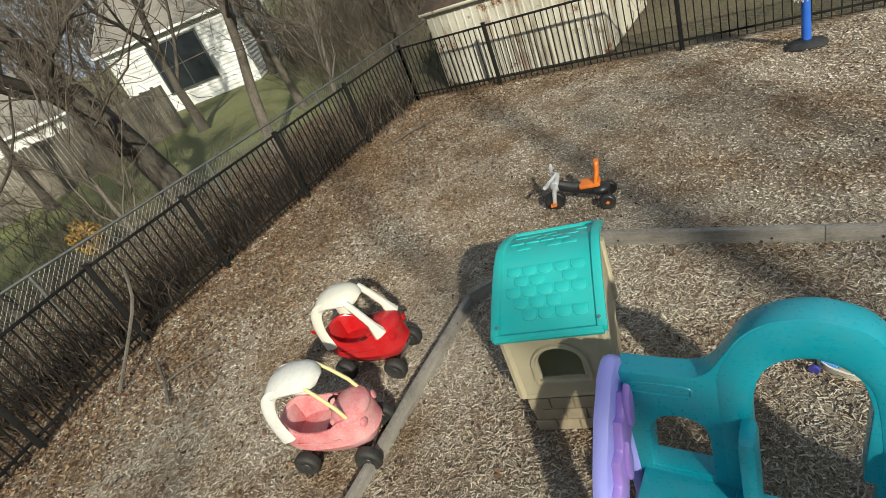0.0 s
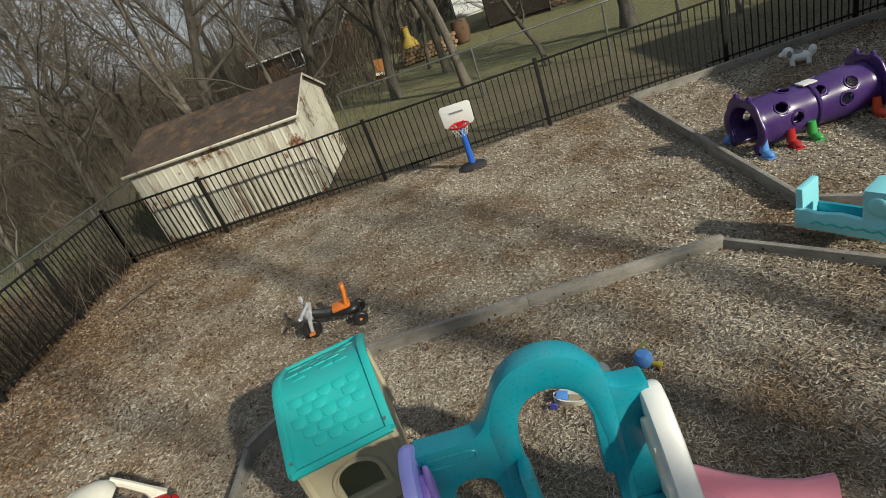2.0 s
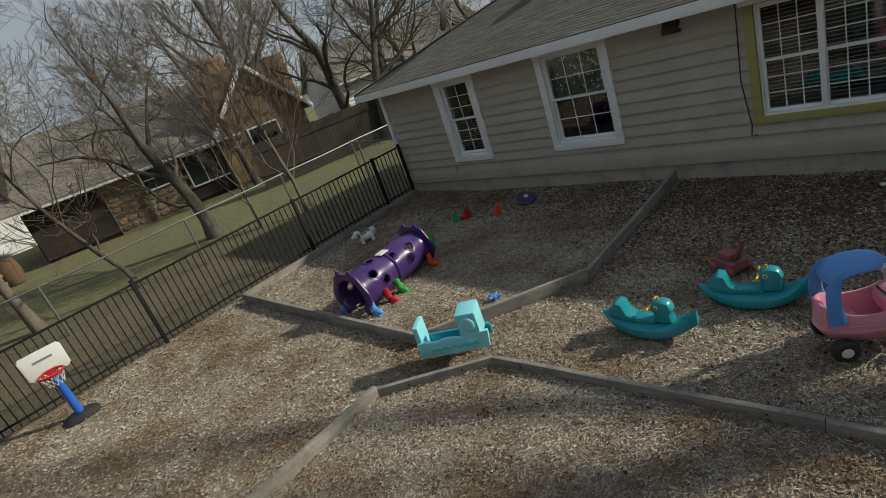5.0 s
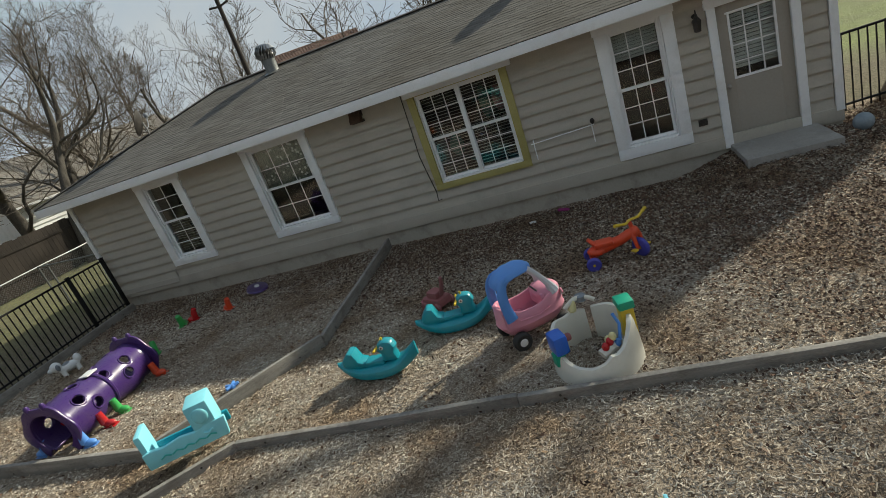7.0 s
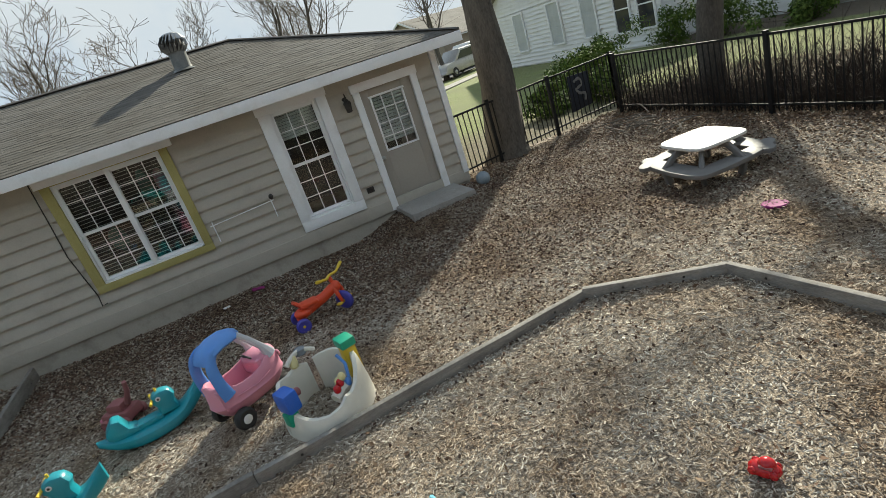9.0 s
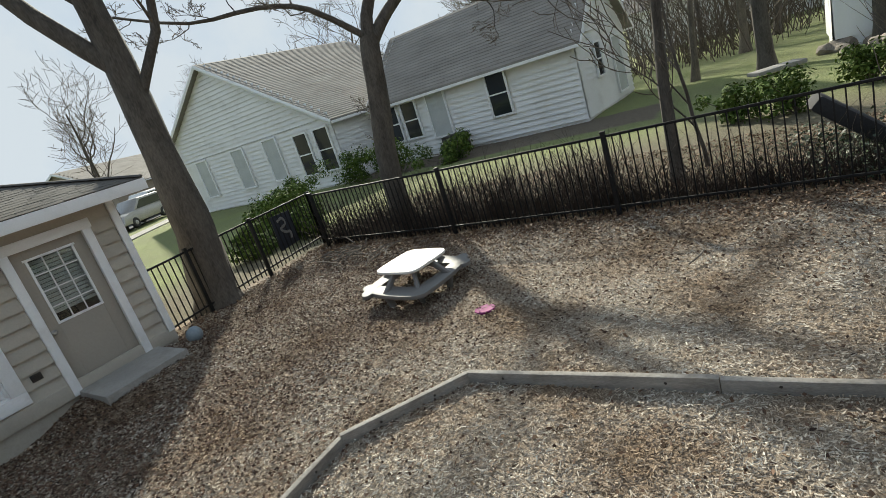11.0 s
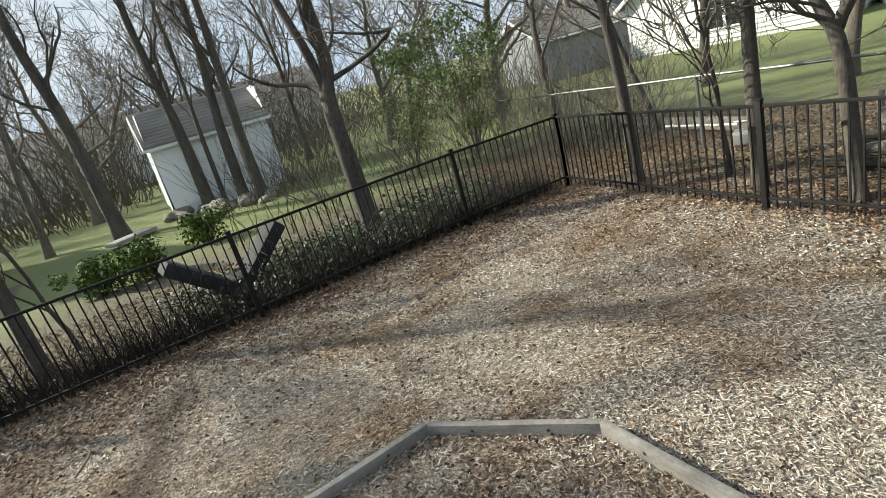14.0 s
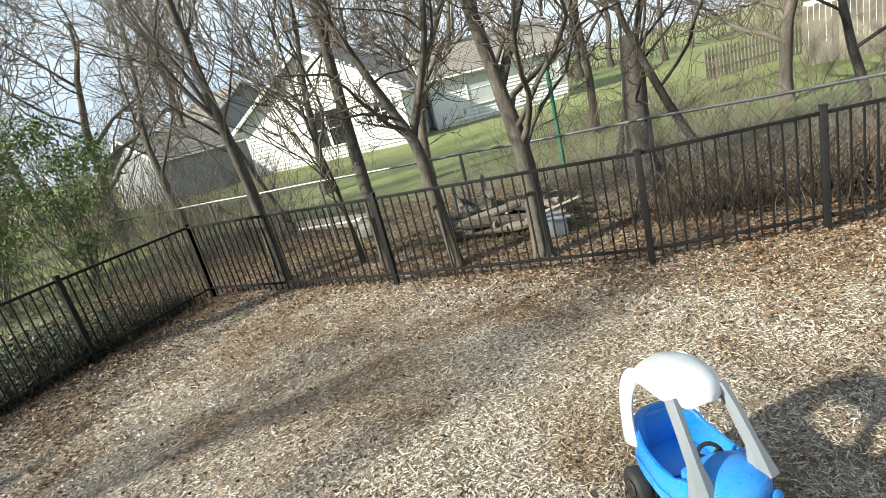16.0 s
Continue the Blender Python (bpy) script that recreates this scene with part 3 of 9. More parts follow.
def build_siding():
    pitch = 0.186
    z = 0.36
    k = 0
    while z < WALL_TOP - 0.02:
        top = min(z + pitch + 0.025, WALL_TOP)
        cuts = sorted(o[:2] for o in OPEN.values() if o[2] < top - 0.03 and o[3] > z + 0.01)
        y = Y0 + 0.10
        spans = []
        for a, b in cuts:
            spans.append((y, a))
            y = b
        spans.append((y, Y1 - 0.10))
        for a, b in spans:
            joints = [a]
            while b - joints[-1] > 3.66:
                joints.append(joints[-1] + (3.66 if len(joints) > 1 else random.uniform(1.2, 3.4)))
            joints.append(b)
            for p, q in zip(joints, joints[1:]):
                if q - p < 0.02:
                    continue
                verts = [(x, y_, z_) for y_ in (p + 0.001, q - 0.001) for x, z_ in ((-0.029, z), (0.004, z), (0.020, top), (0.016, top))]
                faces = [(0, 1, 2, 3), (7, 6, 5, 4), (0, 4, 5, 1), (1, 5, 6, 2), (2, 6, 7, 3), (3, 7, 4, 0)]
                sheet("siding_board", verts, faces, SIDING, wall)
        z += pitch
        k += 1


def frame_boards(bm, y0, y1, z0, z1, w, x0, x1, head=None, bottom=None):
    """A picture-frame of four boards round an opening; head overhangs."""
    head = head or w
    bottom = bottom if bottom is not None else w
    box(bm, (x0, y0 - w, z0), (x1, y0, z1), 0.004)
    box(bm, (x0, y1, z0), (x1, y1 + w, z1), 0.004)
    box(bm, (x0, y0 - w - 0.02, z1), (x1 - 0.004, y1 + w + 0.02, z1 + head), 0.004)
    if bottom:
        box(bm, (x0, y0 - w, z0 - bottom), (x1, y1 + w, z0), 0.004)


def sash(parent, y0, y1, z0, z1, x, cols, rows, cover):
    """One sash: stiles and rails, pane, muntin grid."""
    bm = B()
    w = 0.042
    box(bm, (x - 0.02, y0, z0), (x + 0.02, y0 + w, z1), 0.004)
    box(bm, (x - 0.02, y1 - w, z0), (x + 0.02, y1, z1), 0.004)
    box(bm, (x - 0.018, y0 + w, z0), (x + 0.022, y1 - w, z0 + w), 0.004)
    box(bm, (x - 0.018, y0 + w, z1 - w), (x + 0.022, y1 - w, z1), 0.004)
    part("sash", bm, WHITE, parent)
    bm = B()
    box(bm, (x + 0.002, y0 + w, z0 + w), (x + 0.006, y1 - w, z1 - w))
    g = part("pane", bm, GLASS, parent, smooth=False)
    g.visible_shadow = False
    bm = B()
    for c in range(1, cols):
        yy = y0 + w + (y1 - y0 - 2 * w) * c / cols
        box(bm, (x - 0.008, yy - 0.007, z0 + w), (x - 0.001, yy + 0.007, z1 - w))
    for r in range(1, rows):
        zz = z0 + w + (z1 - z0 - 2 * w) * r / rows
        box(bm, (x - 0.010, y0 + w, zz - 0.007), (x - 0.003, y1 - w, zz + 0.007))
    part("muntin_grid", bm, WHITE, parent)


def blinds(parent, y0, y1, z0, z1, x, gap=0.05):
    bm = B()
    z = z1
    while z > z0:
        box(bm, (x, y0, z - 0.004), (x + 0.03, y1, z + 0.001), m=None)
        z -= gap
    part("blind", bm, BLIND, parent, "horizontal slat blind")


def window(label, key, units, trim, head, cover, sill_bottom=None, trim_mat=WHITE, rows=3, cols=3):
    y0, y1, z0, z1 = OPEN[key]
    w = thing("window", pose(WX, 0, 0), label, "window", kind="structure")
    bm = B()
    frame_boards(bm, y0, y1, z0, z1, trim, -0.052, 0.012, head, sill_bottom)
    part("trim", bm, trim_mat, w)
    bm = B()
    for lo, hi in (((0.0, y0, z0), (0.15, y0 + 0.025, z1)), ((0.0, y1 - 0.025, z0), (0.15, y1, z1)), ((0.0, y0 + 0.025, z1 - 0.025), (0.15, y1 - 0.025, z1)), ((-0.02, y0 + 0.025, z0), (0.15, y1 - 0.025, z0 + 0.03))):
        box(bm, lo, hi, 0.003)
    part("window_frame", bm, WHITE, w)
    span = (y1 - y0 - 0.05) / units
    zm = (z0 + z1) / 2
    for u in range(units):
        a = y0 + 0.025 + u * span
        b = a + span
        sash(w, a, b, zm - 0.02, z1 - 0.025, 0.035, cols, rows, cover)
        sash(w, a, b, z0 + 0.03, zm + 0.02, 0.075, cols, rows, cover)
        if units == 2 and u == 0:
            bm = B()
            box(bm, (-0.012, b - 0.035, z0 + 0.03), (0.02, b + 0.035, z1 - 0.025), 0.004)
            part("mullion", bm, WHITE, w)
    return w


w1 = window("narrow white double-hung window with blinds", "w1", 1, 0.17, 0.13, "blind", 0.13, cols=2)
blinds(w1, 6.66, 7.3, 0.8, 1.5, 0.16)
w2 = window("white double-hung window with a leaf-print curtain", "w2", 1, 0.13, 0.13, "curtain", 0.13, cols=3, rows=2)
bm = B()
for i in range(40):
    y = 3.78 + 1.02 * i / 40
    box(bm, (0.16 + 0.012 * (i % 2), y, 1.52), (0.17 + 0.012 * (i % 2), y + 0.026, 2.25))
part("curtain", bm, CURTAIN, w2, "dark green curtain printed with pale flowers")
rf = random.Random(8)
for k in range(46):
    yy, zz = 3.84 + 0.90 * rf.random(), 1.56 + 0.66 * rf.random()
    bm = B()
    blob(bm, (0.154, yy, zz), (0.004, 0.022, 0.022), u=8, v=5)
    part("printed_flower", bm, BLIND, w2)
w3 = window("wide double window with white sashes in an olive-yellow surround", "w3", 2, 0.115, 0.145, "blind", 0.10, trim_mat=OLIVE)
blinds(w3, 0.12, 1.46, 0.85, 2.22, 0.16)
bm = B()
box(bm, (-0.058, -0.10, 2.29), (0.012, 1.68, 2.44), 0.006)
part("head_board", bm, WHITE, w3, "white board across the head")
for y, z, w_, h_, mat in ((0.28, 1.85, 0.14, 0.35, PINK_CLOTH), (0.50, 1.85, 0.14, 0.45, GREEN_CLOTH), (1.15, 1.3, 0.2, 0.3, GREEN_CLOTH)):
    bm = B()
    blob(bm, (0.32, y, z), (0.06, w_ / 1.6, h_ / 1.6), u=10, v=7)
    part("hanging_cloth", bm, mat, w3)
w4 = window("tall white double-hung window beside the door", "w4", 1, 0.16, 0.16, "dark", 0.16, rows=3, cols=3)
bm = B()
for i in range(9):
    z = 1.82 + 0.045 * i
    box(bm, (0.16, -2.14, z), (0.19, -1.54, z + 0.04), 0.002)
part("raised_blind", bm, BLIND, w4)

# door
door = thing("door", pose(WX, 0, 0), "closed taupe half-glazed back door with white casing", "door", kind="structure")
y0, y1, z0, z1 = OPEN["door"]
bm = B()
box(bm, (-0.052, y0 - 0.11, 0.20), (0.012, y0, z1), 0.004)
box(bm, (-0.052, y1, 0.20), (0.012, y1 + 0.11, z1), 0.004)
box(bm, (-0.055, y0 - 0.13, z1), (0.012, y1 + 0.13, z1 + 0.13), 0.004)
part("casing", bm, WHITE, door)
bm = B()
gy0, gy1, gz0, gz1 = -3.58, -3.02, 1.14, 2.02
for lo, hi in (((0.03, y0, z0), (0.075, gy0, z1)), ((0.03, gy1, z0), (0.075, y1, z1)), ((0.03, gy0, z0), (0.075, gy1, gz0)), ((0.03, gy0, gz1), (0.075, gy1, z1))):
    box(bm, lo, hi, 0.002)
part("leaf", bm, DOORP, door)
bm = B()
frame_boards(bm, gy0 + 0.02, gy1 - 0.02, gz0 + 0.02, gz1 - 0.02, 0.03, 0.018, 0.05)
for c in (1, 2):
    yy = gy0 + (gy1 - gy0) * c / 3
    box(bm, (0.03, yy - 0.008, gz0 + 0.02), (0.044, yy + 0.008, gz1 - 0.02))
for c in range(1, 4):
    zz = gz0 + (gz1 - gz0) * c / 4
    box(bm, (0.028, gy0 + 0.02, zz - 0.008), (0.042, gy1 - 0.02, zz + 0.008))
part("lite_frame", bm, WHITE, door)
bm = B()
box(bm, (0.05, gy0, gz0), (0.054, gy1, gz1))
part("pane", bm, GLASS, door, smooth=False).visible_shadow = False
bm = B()
for i in range(16):
    z = gz0 + 0.12 + 0.052 * i
    box(bm, (0.085, gy0, z), (0.10, gy1, z + 0.045), 0.002)
part("blind", bm, BLIND, door)
bm = B()
lathe(bm, [(0.03, 0), (0.03, 0.008), (0.012, 0.012), (0.012, 0.035), (0.028, 0.045), (0.03, 0.065), (0.018, 0.078)], pose(0.03, -2.92, 1.06, 0, -90, 0), 16)
part("knob", bm, STEEL, door)
bm = B()
box(bm, (-0.03, y0, 0.18), (0.1, y1, 0.222), 0.006)
part("threshold", bm, STEEL, door)

# white corner boards, eaves and roof
for y in (Y0 - 0.005, Y1 - 0.095):
    bm = B()
    box(bm, (-0.046, y, 0.34), (0.0, y + 0.10, WALL_TOP), 0.003)
    part("corner_board", bm, WHITE, house)
OH, RISE, EAVE = 0.40, 0.352, 2.55
RUN = 3.05
RX = RUN - OH


def build_roof():
    a, b, w_ = Y0 - 0.35, Y1 + 0.35, 2 * RUN
    e = [(-OH, a), (-OH, b), (-OH + w_, b), (-OH + w_, a)]
    ridge = [(RX, a + RUN), (RX, b - RUN)]
    top = EAVE + RUN * RISE
    verts = [(x, y, EAVE) for x, y in e] + [(x, y, top) for x, y in ridge] + [(x, y, EAVE - 0.04) for x, y in e]
    faces = [(0, 4, 5, 1), (1, 5, 2), (2, 5, 4, 3), (3, 4, 0), (6, 7, 8, 9), (0, 1, 7, 6), (1, 2, 8, 7), (2, 3, 9, 8), (3, 0, 6, 9)]
    roof = sheet("roof", verts, faces, ROOF_BASE, house, "weathered grey-brown asphalt shingle hip roof")
    # courses of shingles on the west and both end slopes
    V, F = [], []

    def course(p, q, up, nrm, width):
        length = (q - p).length
        d = (q - p).normalized()
        s = -random.uniform(0, 0.3)
        while s < length:
            wd = random.choice((0.30, 0.32, 0.34, 0.26))
            a_, b_ = max(0, s), min(length, s + wd - 0.006)
            if b_ - a_ > 0.03:
                lift = random.uniform(0.003, 0.007)
                base = len(V)
                drop = random.uniform(-0.006, 0.006)
                for u_ in (a_, b_):
                    V.append(p + d * u_ + nrm * 0.002 - up * drop)
                    V.append(p + d * u_ + nrm * (lift + 0.004) - up * drop)
                    V.append(p + d * u_ + up * (width + 0.05) + nrm * 0.004)
                F.extend([(base, base + 3, base + 4, base + 1), (base + 1, base + 4, base + 5, base + 2), (base, base + 1, base + 2), (base + 3, base + 5, base + 4)])
            s += wd

    up = Vector((1, 0, RISE)).normalized()
    nrm = Vector((-RISE, 0, 1)).normalized()
    slope = RUN * math.sqrt(1 + RISE * RISE)
    count = 34
    for k in range(count):
        f = k / count
        course(Vector((-OH - 0.02 + RUN * f, a + RUN * f + 0.0, EAVE + RUN * RISE * f)), Vector((-OH - 0.02 + RUN * f, b - RUN * f, EAVE + RUN * RISE * f)), up, nrm, slope / count)
        for yy, sgn in ((a, 1), (b, -1)):
            course(Vector((-OH + RUN * f, yy + sgn * RUN * f, EAVE + RUN * RISE * f)), Vector((-OH + w_ - RUN * f, yy + sgn * RUN * f, EAVE + RUN * RISE * f)), Vector((0, sgn, RISE)).normalized(), Vector((0, -sgn * RISE, 1)).normalized(), slope / count)
    me = bpy.data.meshes.new("shingles")
    me.from_pydata([tuple(v) for v in V], [], F)
    tagged(link("shingles", me, SHINGLE, roof, smooth=False), kind="stuff")
    # caps along hips and ridge
    for p, q in (((-OH, a), ridge[0]), ((-OH, b), ridge[1])):
        bm = B()
        p3, q3 = Vector((*p, EAVE + 0.02)), Vector((*q, top + 0.02))
        tube(bm, [p3, (p3 + q3) / 2, q3], 0.06, 6, flat=0.4, up=(0, 0, 1))
        part("hip_cap", bm, ROOF_BASE, roof)
    bm = B()
    tube(bm, [Vector((*ridge[0], top + 0.02)), Vector((*ridge[1], top + 0.02))], 0.07, 6, flat=0.4, up=(0, 0, 1))
    part("ridge_cap", bm, ROOF_BASE, roof)
    for lo, hi in (((-OH - 0.022, a - 0.02, EAVE - 0.16), (-OH, b + 0.02, EAVE - 0.006)), ((-OH, a - 0.022, EAVE - 0.16), (w_ - OH, a, EAVE - 0.006)), ((-OH, b, EAVE - 0.16), (w_ - OH, b + 0.022, EAVE - 0.006))):
        bm = B()
        box(bm, lo, hi, 0.004)
        part("fascia", bm, WHITE, house)
    bm = B()
    box(bm, (-OH, a, EAVE - 0.13), (0.0, b, EAVE - 0.11))
    part("soffit", bm, WHITE, house)
    return roof


roof = build_roof()
build_siding()

# roof vent with a turbine head, standing on the west slope near the ridge
tv = thing("turbine_vent", pose(WX + 2.42, 5.05, EAVE + (2.42 + OH) * RISE - 0.06), "galvanised turbine roof vent on a round stack", "roof vent", group="roof turbine vents")
bm = B()
lathe(bm, [(0.24, 0.02), (0.15, 0.06), (0.14, 0.1), (0.14, 0.32)], sides=20)
part("pipe", bm, GALV, tv)
bm = B()
lathe(bm, [(0.15, 0.315), (0.16, 0.34), (0.05, 0.345)], sides=20)
part("collar", bm, GALV, tv)
fin = B()
tube(fin, [(0.155, 0, 0.33), (0.2, 0.02, 0.40), (0.195, 0.05, 0.50), (0.12, 0.06, 0.60)], [0.022, 0.03, 0.03, 0.02], 6, flat=0.25, up=(0, 0, 1))
fin_me = bpy.data.meshes.new("fin")
fin.to_mesh(fin_me)
fin.free()
for k in range(18):
    link("fin", fin_me, STEEL, tv).matrix_local = pose(0, 0, 0, 0, 0, 20 * k)
bm = B()
blob(bm, (0, 0, 0.60), (0.125, 0.125, 0.035))
part("cap", bm, STEEL, tv)
bm = B()
lathe(bm, [(0.13, 0.34), (0.15, 0.45), (0.1, 0.59)], sides=16)
part("core", bm, DARKMETAL, tv)
copy_thing(tv, pose(WX + 1.85, -0.63, EAVE + (1.85 + OH) * RISE - 0.06))

# satellite dish at the north end of the roof
sd = thing("satellite_dish", pose(WX + 1.4, 7.85, EAVE + 0.42), "grey satellite dish on a bent mast", "satellite dish")
bm = B()
lathe(bm, [(0.0, 0.0), (0.12, 0.012), (0.24, 0.05), (0.27, 0.07), (0.27, 0.08), (0.23, 0.06), (0.0, 0.012)], pose(-0.05, 0, 0.50, 0, 70, 118), 24, False, False)
part("reflector", bm, DARKMETAL, sd)
bm = B()
tube(bm, [(0, 0, -0.1), (0, 0, 0.35), (-0.03, 0, 0.5)], 0.022, 8)
part("mast", bm, STEEL, sd)
bm = B()
tube(bm, [(-0.05, 0, 0.32), (0.2, 0.1, 0.42), (0.38, 0.2, 0.62)], 0.012, 6)
blob(bm, (0.38, 0.2, 0.64), (0.05, 0.05, 0.06), u=10, v=6)
part("feed_arm", bm, GREYP, sd)

# step at the door
step = thing("door_step", pose(7.6, -3.35, 0), "low worn concrete slab step at the back door", "step", kind="structure")
bm = B()
box(bm, (-0.74, -0.57, -0.12), (0.14, 0.53, 0.245), 0.012)
part("slab", bm, CONCRETE, step)

# fittings on the wall
lamp = thing("wall_lamp", pose(WX - 0.02, -2.62, 2.0), "small dark outdoor wall lantern, unlit", "wall lamp")
bm = B()
lathe(bm, [(0.045, 0), (0.045, 0.012), (0.02, 0.02)], pose(0.02, 0, 0.1, 0, -90, 0), 14)
part("back_plate", bm, DARKMETAL, lamp)
bm = B()
tube(bm, [(0.0, 0, 0.1), (-0.06, 0, 0.14), (-0.1, 0, 0.12)], 0.008, 8)
part("arm", bm, DARKMETAL, lamp)
bm = B()
lathe(bm, [(0.01, 0.13), (0.06, 0.06), (0.062, 0.05), (0.045, -0.08), (0.03, -0.09)], pose(-0.1, 0, 0), 6)
part("lantern", bm, DARKMETAL, lamp)
bm = B()
lathe(bm, [(0.008, 0.2), (0.012, 0.15), (0.02, 0.13)], pose(-0.1, 0, 0), 8)
part("finial", bm, DARKMETAL, lamp)
vent = thing("wall_vent", pose(WX - 0.012, -2.52, 0.66), "small brown louvred wall vent", "vent")
bm = B()
box(bm, (-0.02, -0.06, -0.045), (0.01, 0.06, 0.045), 0.004)
part("frame", bm, DARKMETAL, vent)
for k in range(4):
    bm = B()
    box(bm, (-0.026, -0.05, -0.034 + k * 0.02), (-0.018, 0.05, -0.024 + k * 0.02), m=None)
    part("louvre", bm, DARKMETAL, vent)
hood = thing("exhaust_hood", pose(WX - 0.015, 2.55, 2.28), "rusty brown exhaust hood under the eave", "exhaust hood")
bm = B()
slab(bm, [(0, -0.09), (0, 0.09), (-0.05, 0.09), (-0.13, -0.04), (-0.13, -0.09)], 0.2, None, 0.006)
part("hood", bm, two_scale("rusted_tin", (0.05, 0.03, 0.02), (0.12, 0.07, 0.045), big=8, fine=40, rough=0.8, metallic=0.3), hood)
bm = B()
box(bm, (-0.004, -0.12, -0.11), (0.01, 0.12, 0.11), 0.003)
part("flange", bm, DARKMETAL, hood)
dryer = thing("wall_bracket", pose(WX - 0.02, -0.6, 1.04), "thin white metal rail on two wall brackets", "rail")
bm = B()
tube(bm, [(-0.03, 0.52, 0.0), (-0.03, -0.46, 0.04)], 0.008, 8)
part("rail", bm, WHITE, dryer)
for y, z in ((0.48, 0.0), (-0.42, 0.04)):
    bm = B()
    tube(bm, [(0.02, y, 0.05 + z), (-0.03, y, 0.04 + z), (-0.035, y, -0.26 + z)], 0.009, 6)
    part("bracket", bm, WHITE, dryer)
bm = B()
blob(bm, (-0.05, -0.44, 0.1), (0.03, 0.035, 0.045), u=10, v=6)
part("pulley", bm, DARKMETAL, dryer)
cable = thing("cable", pose(0, 0, 0), "thin dark cable hanging down the siding", "cable")
bm = B()
tube(bm, [(WX - 0.05, 1.70, 2.40), (WX - 0.03, 1.72, 1.9), (WX - 0.03, 1.74, 1.35), (WX - 0.03, 1.70, 1.0), (WX - 0.035, 1.66, 0.7), (WX - 0.03, 1.68, 0.54), (WX - 0.05, 1.60, 0.56)], 0.008, 6)
part("wire", bm, DARKMETAL, cable)
pipe = thing("drain_pipe", pose(0, 0, 0), "slim taupe pipe along the foot of the siding", "pipe")
bm = B()
tube(bm, [(WX - 0.035, 7.6, 0.56), (WX - 0.035, 7.62, 0.30), (WX - 0.035, 7.68, 0.28), (WX - 0.035, 9.2, 0.27)], 0.014, 8)
part("pipe_run", bm, FOUNDATION, pipe)

# ---- fences ----
FH = 1.19


def make_mesh(name, bm):
    me = bpy.data.meshes.new(name)
    bm.normal_update()
    bm.to_mesh(me)
    bm.free()
    return me


def iron_fence(label, posts, name="iron_fence", low_rail=0.14, gap=0.118):
    f = thing(name, pose(0, 0, 0), label, "fence", "black iron fence", "structure")
    bm = B()
    box(bm, (-0.032, -0.032, -0.1), (0.032, 0.032, FH + 0.05), 0.004)
    box(bm, (-0.038, -0.038, FH + 0.05), (0.038, 0.038, FH + 0.062), 0.003)
    post_me = make_mesh("post", bm)
    bm = B()
    box(bm, (-0.008, -0.008, 0.04), (0.008, 0.008, FH - 0.02))
    picket_me = make_mesh("picket", bm)
    for x, y in posts:
        link("post", post_me, FENCE, f).matrix_local = pose(x, y, lie(x, y), 0, 0, 0)
    for (x0, y0), (x1, y1) in zip(posts, posts[1:]):
        a, b = Vector((x0, y0, 0)), Vector((x1, y1, 0))
        d = b - a
        ang = math.degrees(math.atan2(d.y, d.x))
        for z, h in ((FH - 0.02, 0.018), (low_rail, 0.016)):
            bm = B()
            box(bm, (0.03, -0.016, z - h), (d.length - 0.03, 0.016, z + h), 0.004)
            part("rail", bm, FENCE, f).matrix_local = pose(x0, y0, 0, 0, 0, ang)
        count = round(d.length / gap)
        for k in range(1, count):
            p = a + d * (k / count)
            link("picket", picket_me, FENCE, f, smooth=False).matrix_local = pose(p.x, p.y, random.uniform(-0.004, 0.004), 0, 0, ang)
    return f


P_POSTS = [(-7.50, 9.10), (-5.40, 9.08), (-2.00, 9.06), (1.26, 9.04), (4.52, 9.10), (6.75, 9.14), (7.62, 9.16)]
Q_POSTS = [(9.25, -8.75), (8.75, -8.42), (5.17, -8.24), (2.22, -8.22), (-1.06, -8.29), (-4.45, -8.39), (-6.43, -8.30)]
L_POSTS = [(-6.43, -8.30), (-6.26, -4.76), (-6.30, -1.64), (-6.75, 1.0 - 1.0), (-7.15, 1.55), (-7.28, 3.07), (-7.36, 5.03), (-7.44, 7.05), (-7.50, 9.10)]
G_POSTS = [(9.25, -8.75), (9.0, -6.95), (8.75, -5.4), (8.55, -4.35)]


